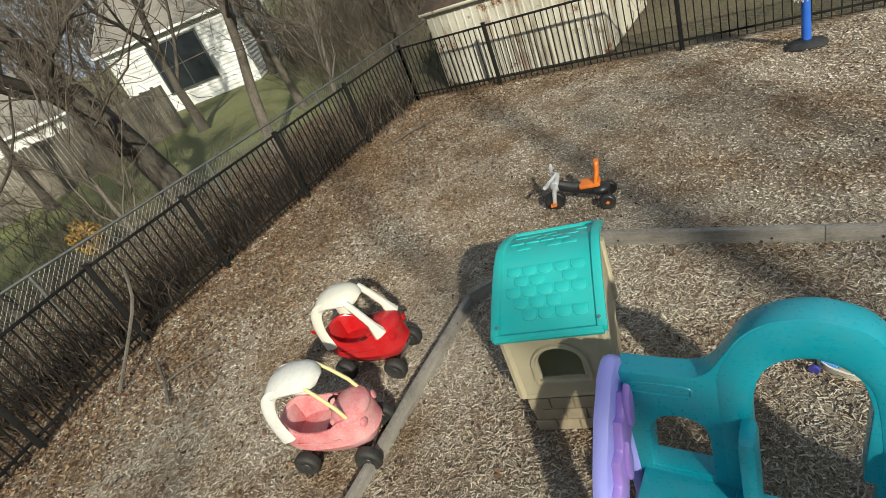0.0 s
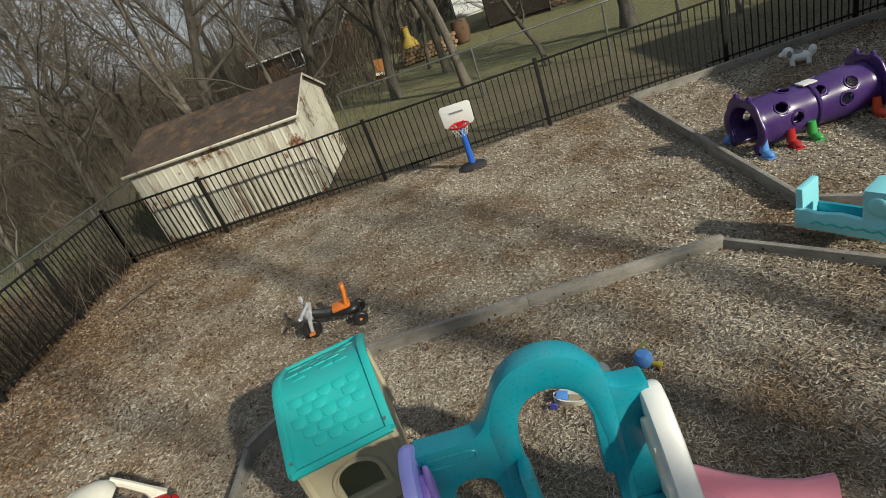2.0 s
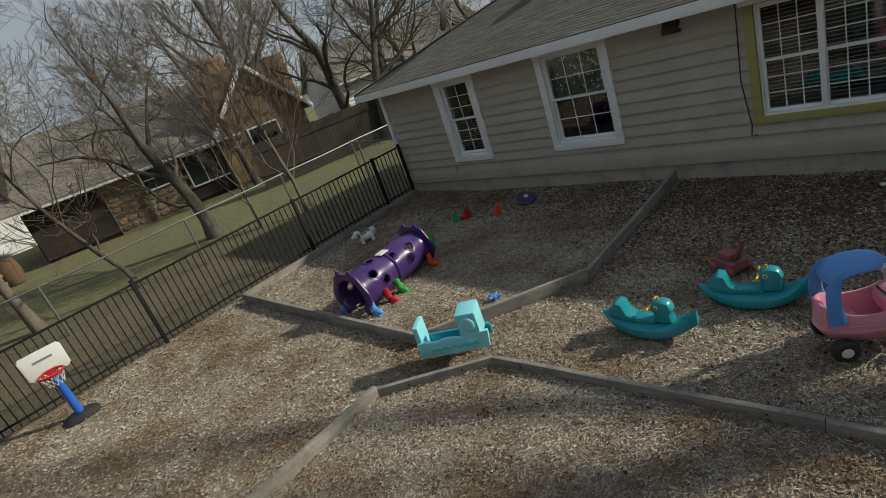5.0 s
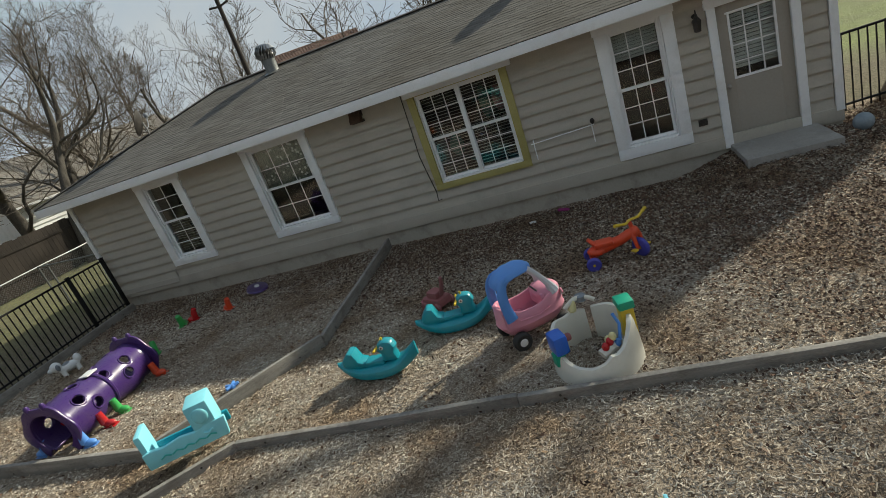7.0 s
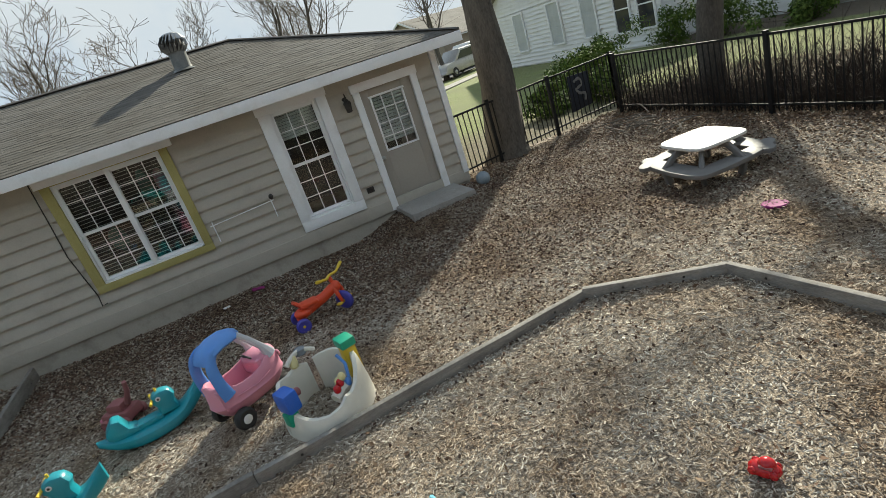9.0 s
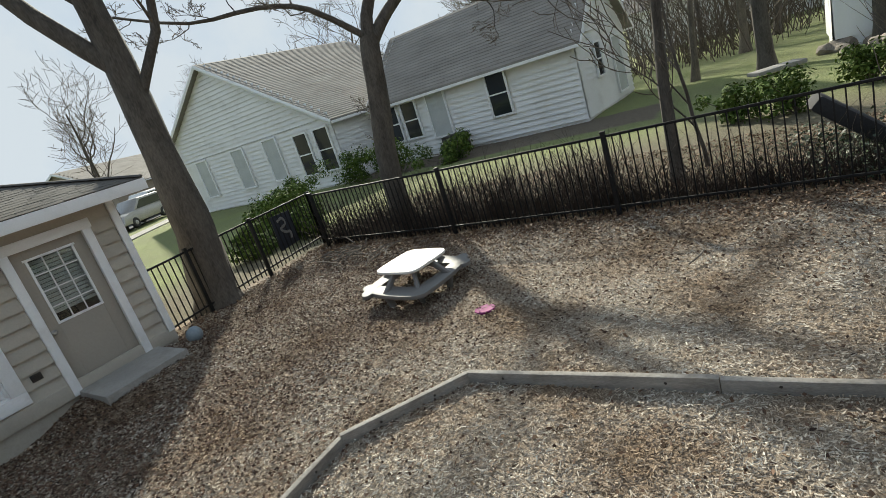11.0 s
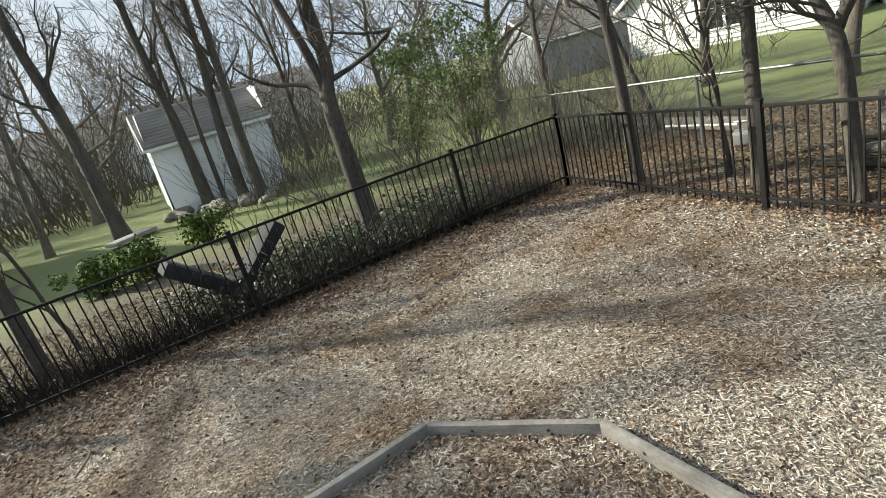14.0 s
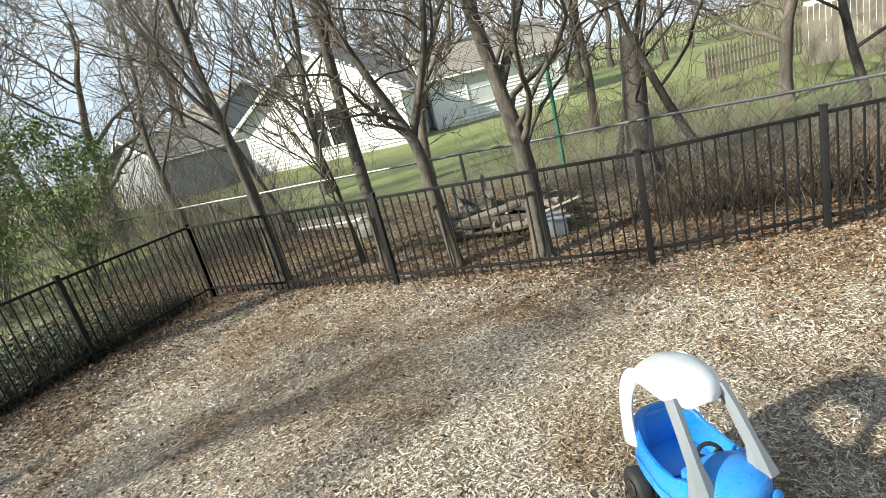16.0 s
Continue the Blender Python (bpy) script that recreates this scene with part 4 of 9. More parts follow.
def chain_link(label, posts, height=1.2, cell=0.075):
    """Diamond wire between galvanised pipes with a top rail."""
    f = thing("chain_link_fence", pose(0, 0, 0), label, "fence", "chain-link fence", "structure")
    bm = B()
    tube(bm, [(0, 0, -0.1), (0, 0, height + 0.02)], 0.026, 8)
    post_me = make_mesh("pipe_post", bm)
    for x, y in posts:
        link("pipe_post", post_me, GALV, f).matrix_local = pose(x, y, lie(x, y))
    V, E = [], []
    for (x0, y0), (x1, y1) in zip(posts, posts[1:]):
        bm = B()
        tube(bm, [(x0, y0, height), ((x0 + x1) / 2, (y0 + y1) / 2, height - 0.012), (x1, y1, height)], 0.021, 8)
        part("top_rail", bm, GALV, f)
        d = Vector((x1 - x0, y1 - y0, 0))
        L = d.length
        d.normalize()
        side = Vector((-d.y, d.x, 0))
        r = 0.0017
        s = -height
        while s < L:
            for sg in (1, -1):
                a0, a1 = (s, s + height) if sg > 0 else (s + height, s)
                z0, z1 = 0.03, height
                lo, hi = min(a0, a1), max(a0, a1)
                t0, t1 = 0.0, 1.0
                def at(t):
                    return a0 + (a1 - a0) * t
                if sg > 0:
                    t0, t1 = max(0, (0 - a0) / (a1 - a0)), min(1, (L - a0) / (a1 - a0))
                else:
                    t0, t1 = max(0, (a0 - L) / (a0 - a1)), min(1, a0 / (a0 - a1))
                if t1 > t0 + 0.02:
                    p = Vector((x0, y0, 0)) + d * at(t0) + Vector((0, 0, z0 + (z1 - z0) * t0))
                    q = Vector((x0, y0, 0)) + d * at(t1) + Vector((0, 0, z0 + (z1 - z0) * t1))
                    w = (q - p).normalized().cross(side) * r
                    base = len(V)
                    V.extend([p + w, p - w * 0.5 + side * r, p - w * 0.5 - side * r, q + w, q - w * 0.5 + side * r, q - w * 0.5 - side * r])
                    E.extend([(base, base + 1, base + 4, base + 3), (base + 1, base + 2, base + 5, base + 4), (base + 2, base, base + 3, base + 5)])
            s += cell
    me = bpy.data.meshes.new("wire_mesh")
    me.from_pydata([tuple(v) for v in V], [], E)
    tagged(link("wire_mesh", me, GALV, f, smooth=False), kind="stuff")
    return f


chain_link("old grey chain-link fence with a pipe top rail under the trees", [(-8.55, -13.0), (-8.52, -10.0), (-8.5, -7.2), (-8.48, -4.4), (-8.40, -1.6), (-8.30, 1.3), (-8.2, 4.2), (-8.2, 7.0), (-8.3, 9.9), (-8.4, 12.6)])
chain_link("old grey chain-link fence across the neighbours' lawn", [(-3.2, 13.4), (0.4, 13.0), (3.6, 12.9), (6.4, 12.9), (9.2, 12.9), (11.0, 12.9)])
chain_link("short chain-link run beside the house corner", [(8.3, 9.6), (8.9, 12.8)])

# ---- trees ----


def grow(seed, height, radius, counts=(8, 6, 5, 4), lean=(0.0, 0.0), fork=0.35, droop=0.0, spread=0.75, shrink=0.58, bend=0.16, twig=0.006, limb=(0.36, 0.6), boughs=()):
    """A bare tree: arrays of stout wood (trunk and limbs) and of thin branches. Limbs start above fork * height."""
    rnd = random.Random(seed)
    stout, fine = ([], []), ([], [])
    sides = (10, 7, 4, 3, 3)
    segs = (9, 7, 5, 3, 2)

    def emit(store, pts, radii, k):
        V, F = store
        base = len(V)
        u = None
        for i, p in enumerate(pts):
            d = (pts[min(i + 1, len(pts) - 1)] - pts[max(i - 1, 0)]).normalized()
            u = d.orthogonal().normalized() if u is None else (u - d * d.dot(u)).normalized()
            v = d.cross(u)
            for s in range(k):
                a = 2 * math.pi * s / k
                rr = radii[i] * (1 + (0.12 * math.sin(a * 3 + i) if k > 6 else 0))
                V.append(p + (u * math.cos(a) + v * math.sin(a)) * rr)
        for i in range(len(pts) - 1):
            for s in range(k):
                F.append((base + i * k + s, base + i * k + (s + 1) % k, base + (i + 1) * k + (s + 1) % k, base + (i + 1) * k + s))

    def branch(p, d, length, r, level):
        n = segs[level]
        pts, radii = [p.copy()], [r * (1.45 if level == 0 else 1.0)]
        step = length / n
        for i in range(n):
            wob = Vector((rnd.gauss(0, 1), rnd.gauss(0, 1), rnd.gauss(0, 0.7))) * bend * (0.55 if level == 0 else 1.35)
            d = (d + wob + Vector((0, 0, (0.10 if level else 0.05) - droop * level * 0.06))).normalized()
            p = p + d * step
            pts.append(p.copy())
            f = (i + 1) / n
            radii.append(max(twig, r * (1 - f * (0.74 if level else 0.78))))
        emit(stout if level < 2 else fine, pts, radii, sides[level])
        if level >= len(counts):
            return
        want = counts[level]
        for c in range(want):
            f = (fork + (1 - fork) * ((c + rnd.random()) / want)) if level == 0 else 0.22 + 0.78 * ((c + rnd.random()) / want)
            x = min(f, 0.999) * n
            i = int(x)
            q = pts[i].lerp(pts[i + 1], x - i)
            rr = radii[i] + (radii[i + 1] - radii[i]) * (x - i)
            axis = (pts[i + 1] - pts[i]).normalized()
            o, w = ring_frame(axis)
            a = rnd.random() * 6.28
            side = o * math.cos(a) + w * math.sin(a)
            sp = spread * rnd.uniform(0.7, 1.25)
            nd = (axis * (1 - 0.35 * sp) + side * sp + Vector((0, 0, 0.12))).normalized()
            branch(q, nd, length * shrink * rnd.uniform(0.65, 1.15) * (1.15 - 0.45 * f), rr * rnd.uniform(*limb), level + 1)

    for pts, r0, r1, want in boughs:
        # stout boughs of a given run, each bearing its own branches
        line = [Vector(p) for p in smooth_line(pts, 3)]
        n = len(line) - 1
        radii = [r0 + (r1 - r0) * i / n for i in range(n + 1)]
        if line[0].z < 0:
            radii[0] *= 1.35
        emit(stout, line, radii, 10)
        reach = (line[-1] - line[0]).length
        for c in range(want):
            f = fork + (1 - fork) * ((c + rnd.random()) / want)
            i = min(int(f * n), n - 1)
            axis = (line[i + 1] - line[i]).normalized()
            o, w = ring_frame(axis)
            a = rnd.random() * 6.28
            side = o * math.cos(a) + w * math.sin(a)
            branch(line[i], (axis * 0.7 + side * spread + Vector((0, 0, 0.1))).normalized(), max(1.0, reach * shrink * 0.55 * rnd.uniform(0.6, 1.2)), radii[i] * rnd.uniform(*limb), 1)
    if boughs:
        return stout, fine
    branch(Vector((0, 0, -0.15)), Vector((lean[0], lean[1], 1)).normalized(), height * 0.8, radius, 0)
    return stout, fine


def tree_mesh(name, arrays):
    me = bpy.data.meshes.new(name)
    me.from_pydata([tuple(v) for v in arrays[0]], [], arrays[1])
    me.polygons.foreach_set("use_smooth", [True] * len(me.polygons))
    return me


KINDS = {}


def tree_kind(key, bark, *a, **k):
    stout, fine = grow(*a, **k)
    KINDS[key] = (tree_mesh("trunk", stout), tree_mesh("crown", fine), bark)


tree_kind("oak", BARK, 3, 11.0, 0.25, counts=(10, 8, 6, 4), fork=0.26, spread=0.85)
tree_kind("fork", BARK, 11, 10.0, 0.17, counts=(9, 8, 6, 4), fork=0.22, spread=0.8)
tree_kind("lean", BARK_PALE, 7, 10.0, 0.13, counts=(10, 7, 6, 4), fork=0.28, lean=(0.16, 0.05), spread=0.75)
tree_kind("slim", BARK, 19, 9.5, 0.085, counts=(12, 7, 5, 2), fork=0.17, spread=1.0, bend=0.24, twig=0.006)
tree_kind("slim2", BARK, 23, 9.0, 0.075, counts=(12, 7, 5, 2), fork=0.16, lean=(-0.08, 0.06), spread=1.0, bend=0.28, twig=0.006)
tree_kind("pale", BARK_PALE, 29, 10.5, 0.15, counts=(10, 8, 6, 4), fork=0.24, spread=0.85)
tree_kind("multi", BARK_PALE, 31, 6.0, 0.055, counts=(11, 7, 5, 4), fork=0.08, spread=0.6)
tree_kind("wide", BARK, 37, 10.0, 0.27, counts=(10, 9, 7, 4), fork=0.20, spread=1.0, bend=0.22)
tree_kind("straight", BARK, 53, 12.5, 0.18, counts=(12, 7, 5, 3), fork=0.2, spread=1.0, bend=0.14, twig=0.006)
tree_kind("far", BARK, 41, 11.0, 0.20, counts=(10, 8, 5), fork=0.22, spread=0.9, twig=0.014)
tree_kind("far2", BARK_PALE, 45, 10.0, 0.22, counts=(9, 9, 5), fork=0.18, spread=1.0, bend=0.2, twig=0.014)
tree_kind("far3", BARK, 47, 12.0, 0.17, counts=(12, 7, 5), fork=0.25, spread=0.75, twig=0.014)
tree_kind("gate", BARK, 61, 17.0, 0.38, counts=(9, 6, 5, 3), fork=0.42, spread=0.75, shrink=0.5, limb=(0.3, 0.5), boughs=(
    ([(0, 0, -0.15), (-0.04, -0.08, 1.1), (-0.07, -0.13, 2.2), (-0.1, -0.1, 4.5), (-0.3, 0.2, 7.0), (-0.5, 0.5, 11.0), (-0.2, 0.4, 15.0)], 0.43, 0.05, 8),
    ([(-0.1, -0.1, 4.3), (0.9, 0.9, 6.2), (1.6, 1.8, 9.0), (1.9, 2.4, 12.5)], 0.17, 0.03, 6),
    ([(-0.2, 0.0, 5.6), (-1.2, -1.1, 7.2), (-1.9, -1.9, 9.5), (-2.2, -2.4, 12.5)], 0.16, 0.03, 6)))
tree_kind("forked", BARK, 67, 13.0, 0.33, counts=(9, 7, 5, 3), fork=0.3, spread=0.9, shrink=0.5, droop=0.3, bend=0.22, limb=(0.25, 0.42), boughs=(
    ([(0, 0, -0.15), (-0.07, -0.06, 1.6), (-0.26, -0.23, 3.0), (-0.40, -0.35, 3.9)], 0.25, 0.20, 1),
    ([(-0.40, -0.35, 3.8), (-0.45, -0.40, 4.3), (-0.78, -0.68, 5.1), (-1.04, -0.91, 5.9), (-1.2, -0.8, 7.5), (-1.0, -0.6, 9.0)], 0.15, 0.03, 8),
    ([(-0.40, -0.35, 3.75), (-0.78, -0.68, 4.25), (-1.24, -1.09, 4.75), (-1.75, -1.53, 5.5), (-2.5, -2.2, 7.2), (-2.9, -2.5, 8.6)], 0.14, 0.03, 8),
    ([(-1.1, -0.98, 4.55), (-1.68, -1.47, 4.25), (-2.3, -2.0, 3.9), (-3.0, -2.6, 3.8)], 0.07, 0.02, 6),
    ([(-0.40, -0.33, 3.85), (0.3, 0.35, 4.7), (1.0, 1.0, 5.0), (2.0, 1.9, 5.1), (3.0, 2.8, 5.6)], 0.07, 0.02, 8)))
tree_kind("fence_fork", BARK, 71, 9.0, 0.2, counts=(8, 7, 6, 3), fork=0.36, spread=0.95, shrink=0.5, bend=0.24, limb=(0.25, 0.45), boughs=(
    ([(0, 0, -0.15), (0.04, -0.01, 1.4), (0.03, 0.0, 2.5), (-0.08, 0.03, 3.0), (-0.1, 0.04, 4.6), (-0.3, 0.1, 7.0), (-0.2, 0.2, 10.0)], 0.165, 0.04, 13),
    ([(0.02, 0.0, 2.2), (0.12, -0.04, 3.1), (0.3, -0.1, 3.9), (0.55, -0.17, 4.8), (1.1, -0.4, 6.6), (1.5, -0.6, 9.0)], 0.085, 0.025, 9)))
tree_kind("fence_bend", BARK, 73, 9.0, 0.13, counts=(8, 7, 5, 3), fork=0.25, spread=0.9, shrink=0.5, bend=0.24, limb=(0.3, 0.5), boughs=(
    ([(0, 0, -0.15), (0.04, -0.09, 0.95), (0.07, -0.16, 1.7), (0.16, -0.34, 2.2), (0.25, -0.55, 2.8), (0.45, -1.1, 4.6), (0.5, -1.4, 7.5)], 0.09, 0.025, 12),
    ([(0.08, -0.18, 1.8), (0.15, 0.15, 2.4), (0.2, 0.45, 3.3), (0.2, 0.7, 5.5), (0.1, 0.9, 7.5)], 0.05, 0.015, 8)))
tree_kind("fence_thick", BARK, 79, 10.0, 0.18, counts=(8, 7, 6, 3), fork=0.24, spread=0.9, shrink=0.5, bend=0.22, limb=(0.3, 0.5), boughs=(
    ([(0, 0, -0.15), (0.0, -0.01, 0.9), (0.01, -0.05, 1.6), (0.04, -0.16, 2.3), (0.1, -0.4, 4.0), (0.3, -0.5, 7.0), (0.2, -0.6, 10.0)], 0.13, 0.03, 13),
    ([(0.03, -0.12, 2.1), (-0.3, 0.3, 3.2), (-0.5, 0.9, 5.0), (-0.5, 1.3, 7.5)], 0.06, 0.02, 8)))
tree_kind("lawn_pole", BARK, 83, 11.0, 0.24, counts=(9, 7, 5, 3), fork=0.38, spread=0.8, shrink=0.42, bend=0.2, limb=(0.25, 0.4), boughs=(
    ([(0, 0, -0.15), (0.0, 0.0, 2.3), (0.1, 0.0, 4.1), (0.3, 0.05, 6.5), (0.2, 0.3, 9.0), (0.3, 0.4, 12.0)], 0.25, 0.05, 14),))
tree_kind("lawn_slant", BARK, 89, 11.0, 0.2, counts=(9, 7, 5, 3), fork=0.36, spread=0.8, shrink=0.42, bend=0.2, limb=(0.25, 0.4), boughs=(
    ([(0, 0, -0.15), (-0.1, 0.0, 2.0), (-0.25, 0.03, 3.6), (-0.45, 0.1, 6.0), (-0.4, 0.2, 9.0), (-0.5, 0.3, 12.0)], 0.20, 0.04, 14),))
tree_kind("sapling", BARK, 43, 4.5, 0.03, counts=(10, 6, 5), fork=0.2, spread=0.6)


def tree(key, x, y, turn=0, size=1.0, label="", thick=None, group="bare trees"):
    stem, twigs, bark = KINDS[key]
    t = thing("tree", pose(x, y, lie(x, y), 0, 0, turn), label or "tall leafless tree with grey bark and fine branches", "tree", group)
    link("trunk", stem, bark, t)
    link("crown", twigs, TWIG, t)
    t.scale = (size * (thick or 1), size * (thick or 1), size)
    return t


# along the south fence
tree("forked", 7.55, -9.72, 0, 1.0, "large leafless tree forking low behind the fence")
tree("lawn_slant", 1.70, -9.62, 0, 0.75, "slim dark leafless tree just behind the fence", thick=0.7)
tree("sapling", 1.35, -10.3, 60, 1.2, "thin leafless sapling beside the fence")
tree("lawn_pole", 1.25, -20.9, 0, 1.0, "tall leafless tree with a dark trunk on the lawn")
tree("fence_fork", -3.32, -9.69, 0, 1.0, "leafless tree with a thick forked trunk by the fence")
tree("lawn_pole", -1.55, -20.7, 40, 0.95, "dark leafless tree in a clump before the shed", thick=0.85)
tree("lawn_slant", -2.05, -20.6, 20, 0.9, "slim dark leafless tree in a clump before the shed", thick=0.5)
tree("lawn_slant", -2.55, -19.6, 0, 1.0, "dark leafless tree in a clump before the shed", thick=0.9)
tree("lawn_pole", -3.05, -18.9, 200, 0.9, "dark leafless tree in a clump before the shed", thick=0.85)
tree("lean", 3.6, -22.5, 120, 1.0)
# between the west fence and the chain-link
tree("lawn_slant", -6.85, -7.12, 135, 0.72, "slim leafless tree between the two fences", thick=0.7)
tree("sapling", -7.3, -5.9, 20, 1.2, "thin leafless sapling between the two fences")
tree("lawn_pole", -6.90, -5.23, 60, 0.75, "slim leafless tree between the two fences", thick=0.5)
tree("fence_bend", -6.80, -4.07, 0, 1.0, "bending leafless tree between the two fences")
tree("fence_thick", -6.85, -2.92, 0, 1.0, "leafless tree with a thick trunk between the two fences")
tree("slim", -9.6, -0.9, 30, 0.85)
tree("slim2", -10.6, -2.4, 130, 0.9)
tree("slim", -10.8, 1.4, 300, 0.9)
for key, x, y, turn, size in (("far2", -13.5, -7.5, 20, 0.7), ("far", -14.5, -11.5, 200, 0.75), ("fork", -11.5, -14.5, 80, 0.8), ("far2", -12.5, -19, 10, 0.9), ("far3", -16.5, -3.5, 300, 0.75), ("far2", -15.5, 1.0, 60, 0.7), ("slim2", -9.8, -9.2, 10, 1.0)):
    tree(key, x, y, turn, size)
# north-west
tree("wide", -11.2, 5.0, 80, 1.0, "massive old leafless tree with rough bark", thick=1.15)
tree("pale", -10.6, 7.3, 190, 0.9)
tree("multi", -9.4, 8.6, 0, 1.0, "multi-stemmed leafless shrub tree")
tree("lean", -12.8, 10.6, 250, 0.95)
for key, x, y, turn, size in (("far2", -15.0, 14.5, 20, 0.85), ("far", -18.0, 10.5, 200, 0.85), ("far2", -12.6, 19.0, 80, 0.9), ("far3", -17.0, 18.0, 10, 0.9), ("far", -21.5, 17.5, 140, 0.9), ("wide", -11.6, 14.8, 300, 0.75), ("far3", -19.5, 5.5, 60, 0.8)):
    tree(key, x, y, turn, size)
tree("multi", -9.2, 3.0, 130, 0.8, "multi-stemmed leafless shrub tree")
tree("slim2", -9.6, 11.4, 45, 0.9)
# north
tree("pale", -0.35, 18.4, 30, 0.95)
tree("fork", -2.2, 17.0, 160, 0.95)
tree("lean", 0.1, 14.9, 190, 1.0)
tree("slim", 2.3, 14.1, 270, 0.8)
tree("wide", 4.95, 15.5, 300, 0.75, "curving leafless tree with pale bark and low limbs")
tree("multi", 6.6, 12.7, 60, 1.1, "multi-stemmed leafless shrub tree")
tree("multi", 5.6, 13.6, 200, 1.0, "multi-stemmed leafless shrub tree")
tree("wide", -5.5, 21.0, 220, 0.95)
tree("oak", -8.0, 16.5, 20, 0.9)
tree("slim", -4.6, 13.0, 210, 0.9)
tree("pale", -6.8, 13.6, 330, 0.85)
tree("slim2", -1.0, 20.5, 100, 1.0)
tree("fork", 9.6, 21.5, 10, 0.9)
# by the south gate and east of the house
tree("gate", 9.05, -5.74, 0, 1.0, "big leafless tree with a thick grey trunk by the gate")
for key, x, y, turn, size in (("wide", 19.5, 15.5, 10, 0.7), ("far2", 31.0, 10.8, 50, 0.98), ("far", 32.4, 6.6, 90, 0.92), ("far2", 33.0, 3.0, 140, 0.84), ("far", 34.0, -0.5, 10, 0.75), ("far3", 27.5, 18.5, 140, 0.7), ("far", 30, 19, 80, 0.8), ("wide", 17, 20, 200, 1.0), ("wide", 15.4, 21.5, 20, 1.1), ("far2", 21, 22, 60, 1.1), ("far", 38, -8, 20, 1.1), ("wide", 30, -4, 120, 0.9), ("far", 41, 8, 150, 0.8), ("oak", 14.2, 17.5, 330, 0.9), ("lean", 27, 24, 70, 1.1), ("far", 36, -16, 70, 0.9)):
    tree(key, x, y, turn, size)
for key, x, y, turn, size in (("far2", 2.5, -28, 20, 0.9), ("far", -2.0, -30, 200, 0.85), ("far3", -6.5, -26, 80, 0.85), ("far2", -9.5, -23, 10, 0.8), ("far", -5.0, -34, 140, 1.0), ("far3", 5.0, -34, 300, 0.9), ("far2", -13.0, -28, 60, 0.9), ("far", -3.0, 24, 20, 0.85), ("far2", -6.5, 27, 200, 0.9), ("far3", -10.0, 24.5, 80, 0.9), ("far", -0.5, 28, 10, 0.9), ("far2", -14.0, 23.5, 140, 0.9)):
    tree(key, x, y, turn, size)
# woods behind the neighbours
rt = random.Random(5)
for k in range(58):
    a = radians(rt.uniform(60, 330))
    r = rt.uniform(30, 58)
    x, y = r * math.cos(a), r * math.sin(a)
    if 14 < x and -30 < y < 4:
        continue
    tree(rt.choice(("far", "far2", "far3")), x, y, rt.uniform(0, 360), rt.uniform(0.9, 1.35), "distant leafless tree in the woods", group="woods")


def brush(label, spots, seed, height, count, mat=TWIG, thick=0.006):
    """A thicket of thin arching stems."""
    rnd = random.Random(seed)
    V, F = [], []
    for x, y, rad in spots:
        for _ in range(count):
            a, q = rnd.random() * 6.28, rad * math.sqrt(rnd.random())
            p = Vector((x + q * math.cos(a), y + q * math.sin(a), 0))
            p.z = lie(p.x, p.y) - 0.03
            d = Vector((rnd.gauss(0, 0.4), rnd.gauss(0, 0.4), 1)).normalized()
            L = height * rnd.uniform(0.4, 1.1)
            r0 = thick * rnd.uniform(0.6, 1.6)
            prev = None
            for i in range(6):
                u, w = ring_frame(d)
                rr = r0 * (1 - i / 7)
                ring = []
                for s in range(3):
                    t = 2.094 * s
                    V.append(p + (u * math.cos(t) + w * math.sin(t)) * rr)
                    ring.append(len(V) - 1)
                if prev:
                    for s in range(3):
                        F.append((prev[s], prev[(s + 1) % 3], ring[(s + 1) % 3], ring[s]))
                prev = ring
                p = p + d * (L / 5)
                d = (d + Vector((rnd.gauss(0, 0.22), rnd.gauss(0, 0.22), -0.10 * i * 0.5))).normalized()
    me = bpy.data.meshes.new("brush")
    me.from_pydata([tuple(v) for v in V], [], F)
    tagged(link("brush", me, mat, smooth=False), label, "brush", kind="stuff")


brush("tangle of bare brown brush along the chain-link fence", [(-8.0 + 0.25 * math.sin(k), -1.0 + k * 1.1, 0.7) for k in range(10)], 3, 1.5, 45)
brush("tangle of bare brown brush behind the fence", [(-10.5 - (k % 3), -2 + k * 1.0, 1.2) for k in range(8)], 4, 1.8, 26)
brush("tangle of bare brush under the north-west trees", [(-9 + 0.8 * k, 11.5 + (k % 3), 1.3) for k in range(8)], 6, 2.6, 45)
wr = random.Random(77)


def ring_spots(count, r0, r1, a0, a1, rad):
    out = []
    for _ in range(count):
        a, r = radians(wr.uniform(a0, a1)), wr.uniform(r0, r1)
        out.append((r * math.cos(a), r * math.sin(a), rad))
    return out


brush("dense grey-brown thicket of bare young trees north of the yard", ring_spots(54, 36, 62, 84, 132, 3.0), 14, 7.0, 46, thick=0.028)
brush("dense grey-brown thicket of bare young trees west of the yard", ring_spots(50, 44, 66, 150, 235, 3.0), 15, 6.5, 42, thick=0.028)
brush("dense thicket of bare young trees south-west of the yard", ring_spots(26, 36, 60, 235, 285, 3.0), 16, 7.0, 40, thick=0.026)
brush("brown wall of bare thicket north-west of the yard", ring_spots(38, 24, 38, 98, 140, 2.4), 26, 6.0, 44, thick=0.018)
brush("bare understorey brush among the northern trees", ring_spots(34, 16, 28, 100, 136, 1.8), 17, 3.2, 40, thick=0.010)
brush("bare understorey brush among the western trees", ring_spots(20, 11, 18, 160, 205, 1.4), 18, 1.8, 30, thick=0.009)
